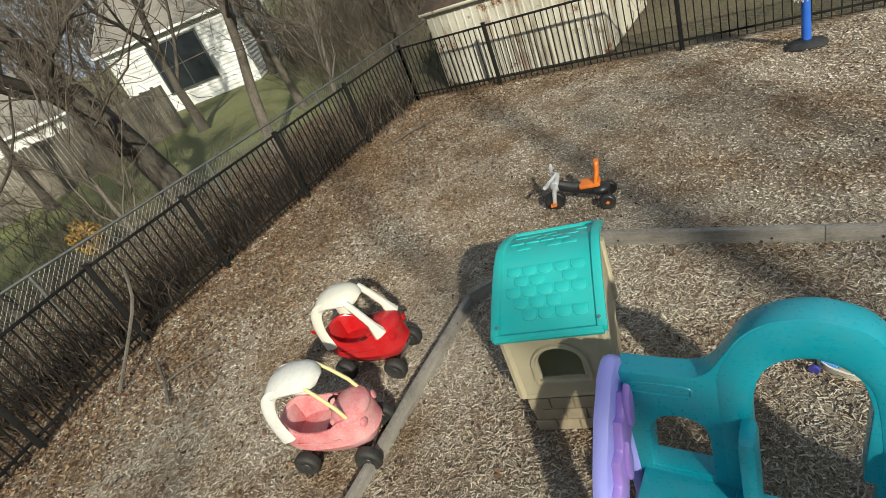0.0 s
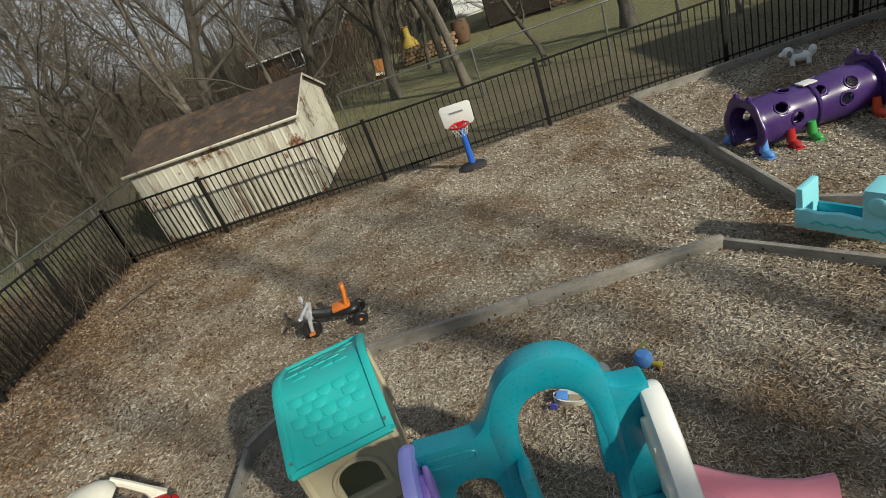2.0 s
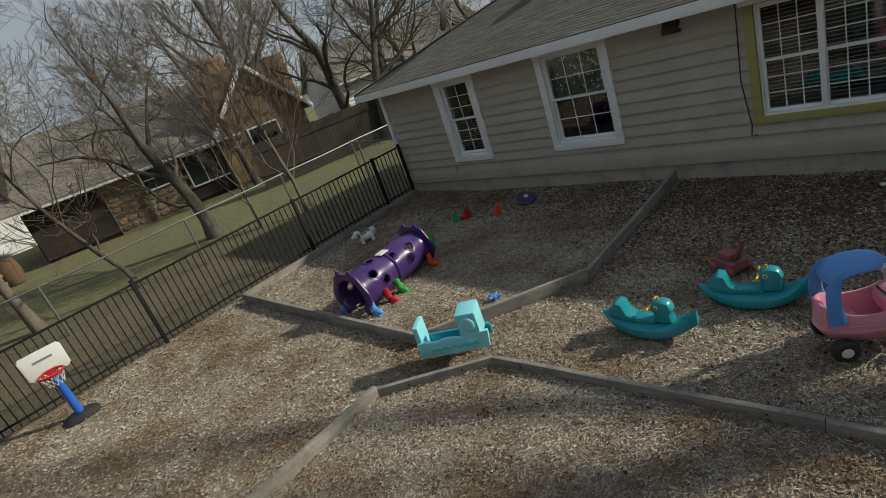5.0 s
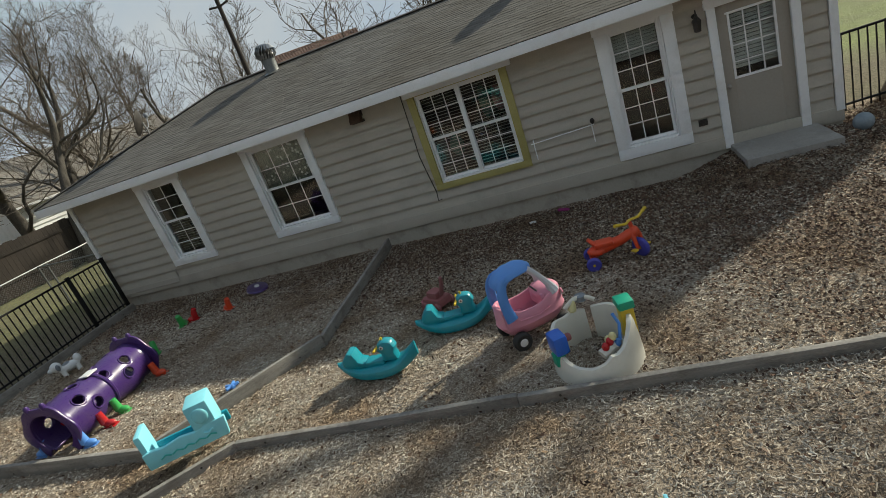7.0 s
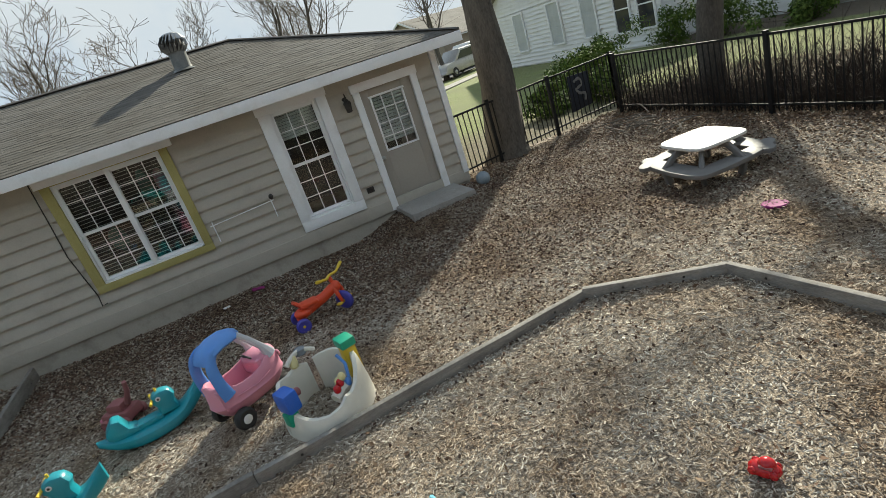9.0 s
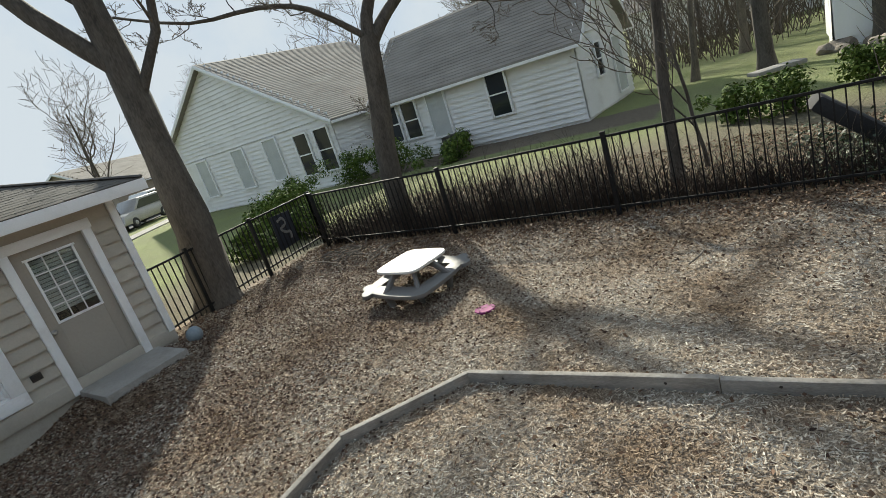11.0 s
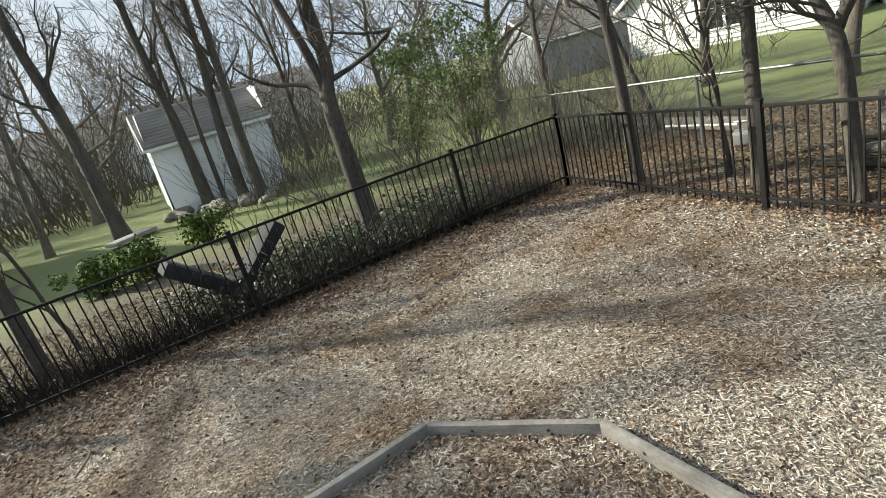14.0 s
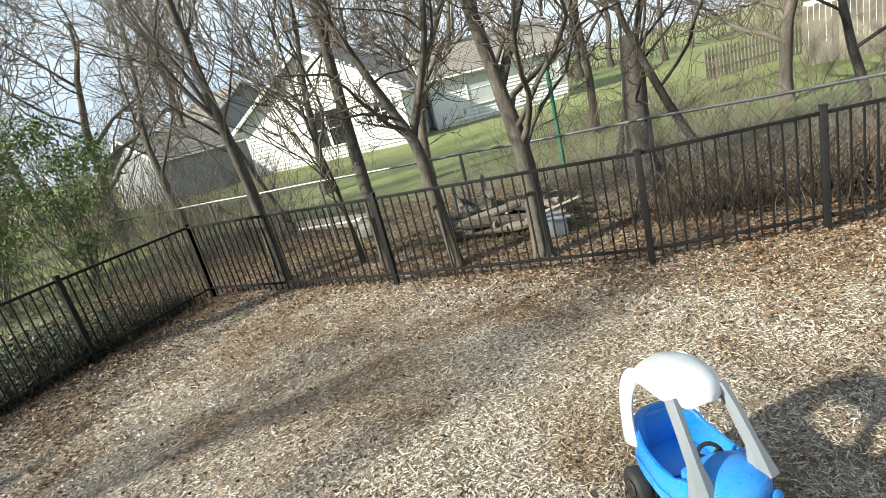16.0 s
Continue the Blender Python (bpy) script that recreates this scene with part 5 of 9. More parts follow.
brush("grey wall of bare thicket behind the southern lawns", ring_spots(28, 29, 40, 236, 288, 2.8), 27, 7.0, 36, thick=0.02)
brush("bare understorey brush among the south-western trees", ring_spots(22, 13, 26, 215, 262, 1.6), 19, 3.0, 40, thick=0.009)
brush("dense dark bare vines just behind the west fence", [(-7.75 - 0.1 * (k % 3), -1.6 + k * 0.55, 0.42) for k in range(20)], 20, 1.2, 80, thick=0.006, mat=VINE)
brush("low dark bare vines just behind the south fence", [(-6.0 + k * 0.52, -8.70, 0.34) for k in range(29)], 24, 0.62, 170, thick=0.006, mat=VINE)
brush("dense bare shrub stems behind the south fence", [(2.6 + k * 0.5, -9.0 - 0.35 * (k % 3), 0.55) for k in range(14)], 25, 1.2, 110, thick=0.006, mat=VINE)
brush("bare stems along the south fence", [(-5.5 + k * 1.3, -9.1, 0.6) for k in range(9)], 8, 1.1, 22)
brush("bare stems behind the south-west corner", [(-9.5, -10, 1.5), (-7.2, -10.5, 1.2), (-5.8, -12, 1.5), (-9.5, -13, 1.6), (-7.4, -14.6, 1.8), (-5.2, -15.2, 1.8), (-10.6, -15.6, 1.9), (-8.2, -17.2, 2.0)], 9, 2.6, 80)


def leafy(name, label, x, y, rad, height, count, mat, seed, size=0.06, base=0.0, stems=True, category="bush"):
    """A bush: stems and many small leaves in uneven clumps."""
    rnd = random.Random(seed)
    t = thing(name, pose(x, y, lie(x, y)), label, category)
    V, F = [], []
    clumps = [(Vector((rnd.gauss(0, rad * 0.45), rnd.gauss(0, rad * 0.45), base + height * rnd.uniform(0.15, 0.95))), rnd.uniform(0.25, 0.5) * rad) for _ in range(16)]
    for _ in range(count):
        c, r = rnd.choice(clumps)
        v = Vector((rnd.gauss(0, 1), rnd.gauss(0, 1), rnd.gauss(0, 0.8))).normalized() * r * rnd.uniform(0.5, 1.05)
        p = c + v
        if p.z < 0.02:
            continue
        nrm = (v.normalized() + Vector((rnd.gauss(0, 0.5), rnd.gauss(0, 0.5), rnd.gauss(0.3, 0.5)))).normalized()
        u, w = ring_frame(nrm)
        a = rnd.random() * 6.28
        d1 = u * math.cos(a) + w * math.sin(a)
        d2 = nrm.cross(d1)
        s = size * rnd.uniform(0.6, 1.2)
        b = len(V)
        V.extend([p - d1 * s, p + d2 * s * 0.45, p + d1 * s, p - d2 * s * 0.45])
        F.extend([(b, b + 1, b + 2), (b, b + 2, b + 3)])
    me = bpy.data.meshes.new("crown")
    me.from_pydata([tuple(v) for v in V], [], F)
    link("crown", me, mat, t, smooth=False)
    bm = B()
    for c, r in clumps[:9]:
        tube(bm, [(0, 0, -0.05), (c.x * 0.4, c.y * 0.4, c.z * 0.5), tuple(c)], [0.02, 0.014, 0.006], 5)
    part("stem_base", bm, TWIG, t)
    return t


for k, (x, y, r, h) in enumerate(((13.2, -10.6, 0.9, 1.0), (11.9, -10.2, 0.9, 1.1), (14.4, -15.6, 1.0, 1.3), (13.0, -16.2, 1.0, 1.2), (10.4, -16.6, 0.8, 0.9), (15.8, -13.5, 0.8, 1.0), (11.3, -8.3, 0.65, 0.75), (10.5, -9.5, 0.55, 0.7))):
    leafy("bush", "rounded green evergreen bush behind the fence", x, y, r, h, 2600, EVERGREEN, 50 + k)
for k, (x, y) in enumerate(((0.2, -13.2), (1.2, -13.6), (-1.0, -15.0))):
    leafy("bush", "low green bush on the neighbours' bank", x, y, 0.6, 0.75, 1500, EVERGREEN, 70 + k)
for k, (x, y, h) in enumerate(((-7.6, -13.0, 3.6), (-6.4, -14.2, 3.2), (-8.8, -14.8, 3.2))):
    leafy("shrub", "straggly shrub just coming into pale green leaf", x, y, 1.25, h * 0.92, 2700, BUD, 80 + k, size=0.055, base=0.3, category="shrub")
for k, (x, y) in enumerate(((-11.8, 3.3), )):
    leafy("bush", "small round bush with yellow-orange dead leaves", x, y, 0.42, 0.75, 1600, island("straw_leaf", [(0.0, (0.30, 0.17, 0.04)), (1.0, (0.52, 0.35, 0.10))], bump=0), 90, size=0.05)

# ---- neighbouring buildings ----


def far_window(parent, m, x, z, w, h, cols=1, rows=2, shade=False, frame=WHITE):
    win = new("window")
    win.parent = parent
    win.matrix_local = m @ pose(x, 0, z)
    bm = B()
    t = 0.07
    for lo, hi in (((-t, -0.04, -t), (0, 0.03, h + t)), ((w, -0.04, -t), (w + t, 0.03, h + t)), ((0, -0.04, h), (w, 0.03, h + t)), ((0, -0.05, -t), (w, 0.03, 0))):
        box(bm, lo, hi, 0.004)
    for r in range(1, rows):
        box(bm, (0, -0.02, h * r / rows - 0.025), (w, 0.02, h * r / rows + 0.025))
    for c in range(1, cols):
        box(bm, (w * c / cols - 0.02, -0.02, 0), (w * c / cols + 0.02, 0.02, h))
    part("frame", bm, frame, win)
    bm = B()
    box(bm, (0, 0.004, 0), (w, 0.010, h))
    part("pane", bm, BLIND if shade else PANE_FAR, win, smooth=False)


def pane_far():
    m, n, l, b = nodes_of("far_pane")
    b.inputs["Base Color"].default_value = (0.025, 0.03, 0.035, 1)
    b.inputs["Roughness"].default_value = 0.06
    b.inputs["Specular IOR Level"].default_value = 0.6
    return m


PANE_FAR = pane_far()


def house_block(h, m, length, depth, height, ridge, along, mat, roof_mat, windows=(), lap=0.19, over=0.35, gables=()):
    """A block of a house in the frame m: front along local x at y=0, depth along y. along: the ridge's axis."""
    bm = B()
    box(bm, (0, 0, -0.4), (length, depth, height))
    p = part("wall", bm, mat, h)
    p.matrix_local = m
    V, F = [], []

    def laps(a, b, z_lo, z_hi, cut=None):
        d = Vector(b) - Vector(a)
        nrm = Vector((d.y, -d.x, 0)).normalized()
        z = z_lo
        while z < z_hi:
            z2 = min(z + lap, z_hi)
            s0, s1 = (0.0, 1.0) if cut is None else cut(z)
            if s1 - s0 < 0.02:
                break
            p0, p1 = Vector(a) + d * s0, Vector(a) + d * s1
            k = len(V)
            V.extend([p0 + nrm * 0.060 + Vector((0, 0, z)), p1 + nrm * 0.060 + Vector((0, 0, z)), p1 + nrm * 0.004 + Vector((0, 0, z2)), p0 + nrm * 0.004 + Vector((0, 0, z2)), p0 + Vector((0, 0, z)), p1 + Vector((0, 0, z))])
            F.extend([(k, k + 1, k + 2, k + 3), (k + 4, k + 5, k + 1, k)])
            z = z2

    for a, b in (((0, 0, 0), (length, 0, 0)), ((length, 0, 0), (length, depth, 0)), ((0, depth, 0), (0, 0, 0)), ((length, depth, 0), (0, depth, 0))):
        laps(a, b, 0.06, height)
    rise = ridge - height
    if along == "x":
        ends = (((0, depth, 0), (0, 0, 0)), ((length, 0, 0), (length, depth, 0)))
    else:
        ends = (((0, 0, 0), (length, 0, 0)), ((length, depth, 0), (0, depth, 0)))
    for a, b in ends:
        laps(a, b, height, ridge - 0.05, lambda z: (0.5 * (z - height) / rise, 1 - 0.5 * (z - height) / rise))
    me = bpy.data.meshes.new("siding")
    me.from_pydata([tuple(v) for v in V], [], F)
    q = link("siding", me, mat, h, smooth=False)
    q.matrix_local = m
    t = 0.12
    if along == "x":
        half, span = depth / 2, (-over, length + over)
        k = rise / half
        prof = [(-over, height - k * over), (half, ridge), (depth + over, height - k * over)]
        verts = [(x, y, z + dz) for x in span for dz in (0.05, 0.05 - t) for y, z in prof]
        gable = [(x, y, z) for x in (0.0, length) for y, z in ((0, height), (depth / 2, ridge), (depth, height))]
    else:
        half, span = length / 2, (-over, depth + over)
        k = rise / half
        prof = [(-over, height - k * over), (half, ridge), (length + over, height - k * over)]
        verts = [(x, y, z + dz) for y in span for dz in (0.05, 0.05 - t) for x, z in prof]
        gable = [(x, y, z) for y in (0.0, depth) for x, z in ((0, height), (length / 2, ridge), (length, height))]
    sheet("gable", gable, [(0, 1, 2), (5, 4, 3)], mat, h).matrix_local = m
    faces = [(0, 1, 7, 6), (1, 2, 8, 7), (3, 9, 10, 4), (4, 10, 11, 5), (0, 6, 9, 3), (2, 5, 11, 8), (0, 3, 4, 1), (1, 4, 5, 2), (6, 7, 10, 9), (7, 8, 11, 10)]
    sheet("roof", verts, faces, roof_mat, h).matrix_local = m
    # courses of shingles
    V, F = [], []
    for (u0, z0), (u1, z1) in zip(prof, prof[1:]):
        if z0 > z1:
            (u0, z0), (u1, z1) = (u1, z1), (u0, z0)
        rows = max(4, round(math.hypot(u1 - u0, z1 - z0) / 0.17))
        for k in range(rows):
            f0, f1 = k / rows, (k + 1.15) / rows
            lo = (u0 + (u1 - u0) * f0, z0 + (z1 - z0) * f0 + 0.078)
            hi = (u0 + (u1 - u0) * min(1, f1), z0 + (z1 - z0) * min(1, f1) + 0.056)
            for s in span:
                for u_, z_ in ((lo[0], lo[1] - 0.022), lo, hi):
                    V.append((s, u_, z_) if along == "x" else (u_, s, z_))
            b_ = len(V) - 6
            F.extend([(b_, b_ + 1, b_ + 4, b_ + 3), (b_ + 1, b_ + 2, b_ + 5, b_ + 4)])
    sc_ = sheet("shingles", V, F, roof_mat, h)
    sc_.matrix_local = m
    tagged(sc_, kind="stuff")
    # white rake and eave boards
    bm = B()
    for s, o in ((span[0] - 0.02, 0), (span[1] + 0.02, 0)):
        for (u0, z0), (u1, z1) in zip(prof, prof[1:]):
            pts = [(s, u0, z0 - 0.03), (s, u1, z1 - 0.03)] if along == "x" else [(u0, s, z0 - 0.03), (u1, s, z1 - 0.03)]
            tube(bm, pts, 0.09, 4, flat=0.35, up=(1, 0, 0) if along == "x" else (0, 1, 0))
    for u, z in (prof[0], prof[2]):
        pts = [(span[0], u, z - 0.05), (span[1], u, z - 0.05)] if along == "x" else [(u, span[0], z - 0.05), (u, span[1], z - 0.05)]
        tube(bm, pts, 0.07, 4)
    part("eave_trim", bm, WHITE, h).matrix_local = m
    for face, x, z, w, hh, *rest in windows:
        fm = {"front": Matrix(), "left": pose(0, depth, 0, 0, 0, -90), "right": pose(length, 0, 0, 0, 0, 90)}[face]
        far_window(h, m @ fm @ pose(0, -0.085, 0), x, z, w, hh, *rest)


# white house to the south: long wall facing the yard, gable towards the west, gabled wing further east
nh = thing("neighbour_house", pose(0, 0, 0), "white lap-sided house with a brown shingle roof", "house")
m_main = pose(15.0, -18.6, 0, 0, 0, 180)
house_block(nh, m_main, 8.8, 5.6, 2.75, 5.1, "x", WHITE_SIDING, FAR_ROOF,
            [("front", 5.4, 0.9, 0.75, 1.5), ("front", 2.6, 0.7, 0.85, 1.7, 1, 1, True), ("right", 1.6, 1.2, 0.6, 1.1), ("right", 3.6, 0.3, 1.0, 2.0, 1, 1, True), ("front", 0.3, 0.9, 0.7, 1.4), ("front", 1.3, 0.9, 0.7, 1.4)])
m_wing = pose(29.0, -16.4, 0, 0, 0, 180)
house_block(nh, m_wing, 13.4, 9.5, 2.75, 6.6, "y", WHITE_SIDING, FAR_ROOF,
            [("front", 12.3, 0.7, 0.8, 1.7), ("front", 11.0, 0.7, 0.8, 1.7), ("front", 8.9, 0.8, 0.9, 1.8, 1, 1, True), ("front", 6.4, 0.8, 0.9, 1.8, 1, 1, True), ("front", 3.2, 0.8, 0.9, 1.8, 1, 1, True)])
bm = B()
lathe(bm, [(0.2, 4.75), (0.2, 5.0), (0.32, 5.05), (0.34, 5.2), (0.1, 5.4)], pose(8.6, -20.8, 0), 14)
part("vent_cap", bm, GALV, nh, "round grey roof vent")
ac = thing("air_conditioner", pose(11.2, -18.0, 0), "grey outdoor air conditioning unit by the wall", "air conditioner")
bm = B()
box(bm, (-0.4, -0.35, 0), (0.4, 0.35, 0.7), 0.03)
part("case", bm, DARKMETAL, ac)
for k in range(7):
    bm = B()
    box(bm, (-0.36, 0.351, 0.08 + 0.08 * k), (0.36, 0.358, 0.12 + 0.08 * k))
    part("grille_slat", bm, GALV, ac)

# white garden shed
ws = thing("garden_shed", pose(0, 0, 0), "white garden shed with a brown roof on a stone footing", "shed")
house_block(ws, pose(-0.50, -21.2, 0.25, 0, 0, 183), 3.9, 2.6, 2.25, 3.3, "x", two_scale("white_panel", (0.86, 0.87, 0.88), (0.91, 0.92, 0.93), big=0.6, fine=20, rough=0.6, bump=0.05), FAR_ROOF, lap=2.4, over=0.15)

# white gabled house far to the west
wh = thing("gabled_house", pose(0, 0, 0), "white house with a steep gable and a low side wing", "house")
m_g = pose(-23.3, -22.2, 0.1, 0, 0, 100)
house_block(wh, m_g, 9.0, 8.0, 2.65, 5.5, "y", WHITE_SIDING, FAR_ROOF, [("front", 3.95, 0.6, 0.75, 1.75), ("front", 4.85, 0.6, 0.75, 1.75), ("front", 7.45, 1.15, 0.95, 1.0, 3, 2)], over=0.4)
m_w2 = pose(-28.0, -13.3, 0.1, 0, 0, 120)
house_block(wh, m_w2, 7.6, 6.0, 2.7, 4.4, "x", WHITE_SIDING, FAR_ROOF, [("front", 2.05, 0.75, 1.5, 1.6, 1, 2, True), ("front", 6.0, 0.9, 1.2, 1.3, 1, 2, True)])

# grey building and carport beyond the thicket
gs = thing("grey_outbuilding", pose(0, 0, 0), "weathered grey lap-sided outbuilding with lattice above", "shed")
house_block(gs, pose(-20.8, -30.0, 0, 0, 0, 78), 5.6, 5.0, 2.3, 3.6, "y", GREY_SIDING, FAR_ROOF)
gh = thing("grey_house", pose(0, 0, 0), "grey house with a wide window far behind the trees", "house")
house_block(gh, pose(-33, -40.0, 0, 0, 0, 62), 12, 7, 3.2, 5.8, "x", GREY_SIDING, FAR_ROOF, [("front", 7.5, 1.2, 2.2, 1.4, 3, 1)])
lh = thing("long_building", pose(0, 0, 0), "long pale building behind the lawn", "house")
house_block(lh, pose(12, -46, 0, 0, 0, 180), 26, 8, 3.4, 5.4, "x", WHITE_SIDING, FAR_ROOF)

# white house to the north-west, with a dark-framed window, and its neighbour
w1h = thing("white_house", pose(0, 0, 0), "white painted house with a large dark-framed window", "house")
house_block(w1h, pose(-27.2, 13.6, 0, 0, 0, 35), 6.2, 6.5, 3.7, 5.6, "x", WHITE_SIDING, FAR_ROOF, [("front", 2.0, 0.9, 2.4, 2.1, 2, 1, False, two_scale("dark_frame", (0.05, 0.06, 0.06), (0.09, 0.10, 0.10), rough=0.6))])
w2h = thing("white_house", pose(0, 0, 0), "low white building with a dark eave beyond the board fence", "house")
house_block(w2h, pose(-30.0, 4.0, 0, 0, 0, 60), 7.0, 6, 2.3, 4.2, "x", WHITE_SIDING, FAR_ROOF)
bf = thing("board_fence", pose(0, 0, 0), "weathered grey board fence", "fence", kind="structure")
bm = B()
box(bm, (-0.07, -0.01, 0), (0.07, 0.01, 1.8))
board_me = make_mesh("board", bm)
for k in range(60):
    a = k / 60
    x, y = -21.5 + 1.0 * a, 2.5 + 9.0 * a
    link("board", board_me, GREYWOOD, bf, smooth=False).matrix_local = pose(x, y, random.uniform(-0.05, 0.03), 0, 0, 84)
for k in range(26):
    a = k / 26
    link("board", board_me, GREYWOOD, bf, smooth=False).matrix_local = pose(-21.3 + 3.2 * a, 18.6 + 2.6 * a, random.uniform(-0.05, 0.03), 0, 0, 39)

# stone house to the north-east behind a dark board fence
BRICK = two_scale("orange_brick", (0.13, 0.07, 0.045), (0.22, 0.125, 0.08), big=1.5, fine=12, rough=0.9, bump=0.3, stretch=(1, 1, 3))
sh = thing("stone_house", pose(0, 0, 0), "fieldstone house with a grey roof and white gable boards", "house")
# main wall painted dark in place of the shade under an open porch
house_block(sh, pose(2.0, 26.0, 0, 0, 0, -18), 8.5, 7, 2.6, 4.9, "x", WOOD_AND_SHADE, FAR_ROOF, [("front", 6.3, 0.7, 2.0, 1.3, 3, 1)], lap=3.0, over=0.6)
house_block(sh, pose(9.5, 23.2, 0, 0, 0, -6), 4.4, 8, 2.55, 4.85, "y", STONE, FAR_ROOF, [("front", 1.4, 0.9, 1.4, 1.2, 2, 1)], lap=4.0)
bm = B()
box(bm, (-0.4, -0.35, 3.0), (0.4, 0.35, 5.5), 0.03)
box(bm, (-0.45, -0.4, 5.35), (0.45, 0.4, 5.5), 0.02)
p = part("chimney", bm, STONE, sh, "brown stone chimney")
p.matrix_local = pose(11.3, 24.4, 0, 0, 0, -6)
rs = random.Random(12)


def stones(parent, m, length, height, size=0.34):
    z = 0.0
    while z < height:
        hh = rs.uniform(0.2, 0.36)
        x = 0.0
        while x < length:
            w = rs.uniform(0.25, 0.55)
            poly = []
            for k in range(7):
                a = 2 * math.pi * k / 7
                poly.append((x + w / 2 + 0.48 * w * math.cos(a) * rs.uniform(0.85, 1.05), z + hh / 2 + 0.48 * hh * math.sin(a) * rs.uniform(0.85, 1.05)))
            n_ = len(poly)
            cx, cz = x + w / 2, z + hh / 2
            verts = [(px, -0.02, pz) for px, pz in poly] + [(cx + (px - cx) * 0.8, -0.06, cz + (pz - cz) * 0.8) for px, pz in poly]
            faces = [tuple(range(2 * n_ - 1, n_ - 1, -1))] + [(k, (k + 1) % n_, n_ + (k + 1) % n_, n_ + k) for k in range(n_)]
            sheet("stone", verts, faces, STONE, parent).matrix_local = m
            x += w
        z += hh


wg = thing("white_garage", pose(0, 0, 0), "white garage with a plain white door below a dark lintel", "garage")
house_block(wg, pose(0.9, 36.0, 0, 0, 0, 0), 6.0, 6, 4.4, 5.3, "x", WHITE_SIDING, FAR_ROOF, lap=5.0)
bm = B()
box(bm, (0.0, -0.2, 2.62), (3.2, -0.01, 2.86), 0.01)
part("lintel", bm, WOOD_AND_SHADE, wg).matrix_local = pose(0.9, 36.0, 0)
bm = B()
for k in range(4):
    box(bm, (0.15, -0.06, 0.05 + 0.6 * k), (2.9, -0.01, 0.62 + 0.6 * k), 0.01)
part("garage_door", bm, WHITE, wg).matrix_local = pose(0.9, 36.0, 0)
ob_ = thing("brick_house", pose(0, 0, 0), "low orange brick house among the northern trees", "house")
house_block(ob_, pose(-11.8, 34.0, 0, 0, 0, -8), 5.6, 5, 1.9, 2.7, "x", BRICK, FAR_ROOF, [("front", 2.0, 0.8, 1.2, 0.9, 2, 1)], lap=4.0)
sw = next(c for c in sh.children if c.name.startswith("wall"))
stones(sw, pose(2.9, -0.06, 0), 3.1, 2.4)
bm = B()
box(bm, (2.85, -0.07, -0.1), (6.05, 0.0, 2.5))
part("mortar_bed", bm, MORTAR, sh).matrix_local = pose(2.0, 26.0, 0, 0, 0, -18)
far_window(sh, pose(2.0, 26.0, 0, 0, 0, -18) @ pose(0, -0.13, 0), 4.5, 1.25, 0.9, 0.8, 1, 2)
df = thing("board_fence", pose(0, 0, 0), "tall dark stained board fence beside the neighbours' yard", "fence", kind="structure")
bm = B()
box(bm, (-0.075, -0.012, 0), (0.075, 0.012, 1.75))
dboard = make_mesh("board", bm)
for k in range(95):
    x = 8.8 + 0.152 * k
    link("board", dboard, WOOD_AND_SHADE, df, smooth=False).matrix_local = pose(x, 19.0 - 0.22 * (x - 8.8), random.uniform(-0.03, 0.02), 0, 0, -12)
for z in (0.5, 1.4):
    bm = B()
    box(bm, (0, -0.05, z - 0.04), (14.8, -0.015, z + 0.04))
    part("rail", bm, WOOD_AND_SHADE, df).matrix_local = pose(8.8, 19.0, 0, 0, 0, -12.4)

# rusty metal shed right behind the north fence
ms = thing("metal_shed", pose(0, 0, 0), "rusting cream steel shed with a leaf-strewn brown roof", "shed")
SX0, SX1, SY0, SY1, SE, SR = -6.95, -3.3, 9.62, 12.6, 1.66, 2.15
bm = B()
box(bm, (SX0, SY0, 0), (SX1, SY1, 0.06))
part("floor_frame", bm, DARKMETAL, ms)


def ribbed(a, b, tops, name="wall_panel"):
    """Corrugated steel between two ground points; tops(s) gives the height along it."""
    a, b = Vector(a), Vector(b)
    d = b - a
    L = d.length
    nrm = Vector((d.y, -d.x, 0)).normalized()
    prof = []
    s = 0.0
    while s < L:
        prof += [(s, 0.0), (s + 0.11, 0.0), (s + 0.125, 0.010), (s + 0.155, 0.010), (s + 0.17, 0.0)]
        s += 0.185
    prof = [(min(p, L), o) for p, o in prof]
    V, F = [], []
    for p, o in prof:
        base = a + d * (p / L) + nrm * o
        V += [base + Vector((0, 0, 0.02)), base + Vector((0, 0, tops(p / L)))]
    for k in range(len(prof) - 1):
        F.append((2 * k, 2 * k + 2, 2 * k + 3, 2 * k + 1))
    sheet(name, V, F, RUSTY, ms)


ribbed((SX0, SY0, 0), (SX1, SY0, 0), lambda s: SE)
ribbed((SX1, SY0, 0), (SX1, SY1, 0), lambda s: SE + (SR - SE) * (1 - abs(2 * s - 1)))
ribbed((SX1, SY1, 0), (SX0, SY1, 0), lambda s: SE)
ribbed((SX0, SY1, 0), (SX0, SY0, 0), lambda s: SE + (SR - SE) * (1 - abs(2 * s - 1)))
ym = (SY0 + SY1) / 2
for yy in (SY0 - 0.1, SY1 + 0.1):
    verts = [(SX0 - 0.08, yy, SE - 0.02), (SX1 + 0.08, yy, SE - 0.02), (SX1 + 0.08, ym, SR + 0.03), (SX0 - 0.08, ym, SR + 0.03)]
    verts += [(x, y, z - 0.02) for x, y, z in verts]
    sheet("roof_sheet", verts, [(0, 1, 2, 3), (7, 6, 5, 4), (0, 4, 5, 1), (1, 5, 6, 2), (2, 6, 7, 3), (3, 7, 4, 0)], RUSTROOF, ms)
bm = B()
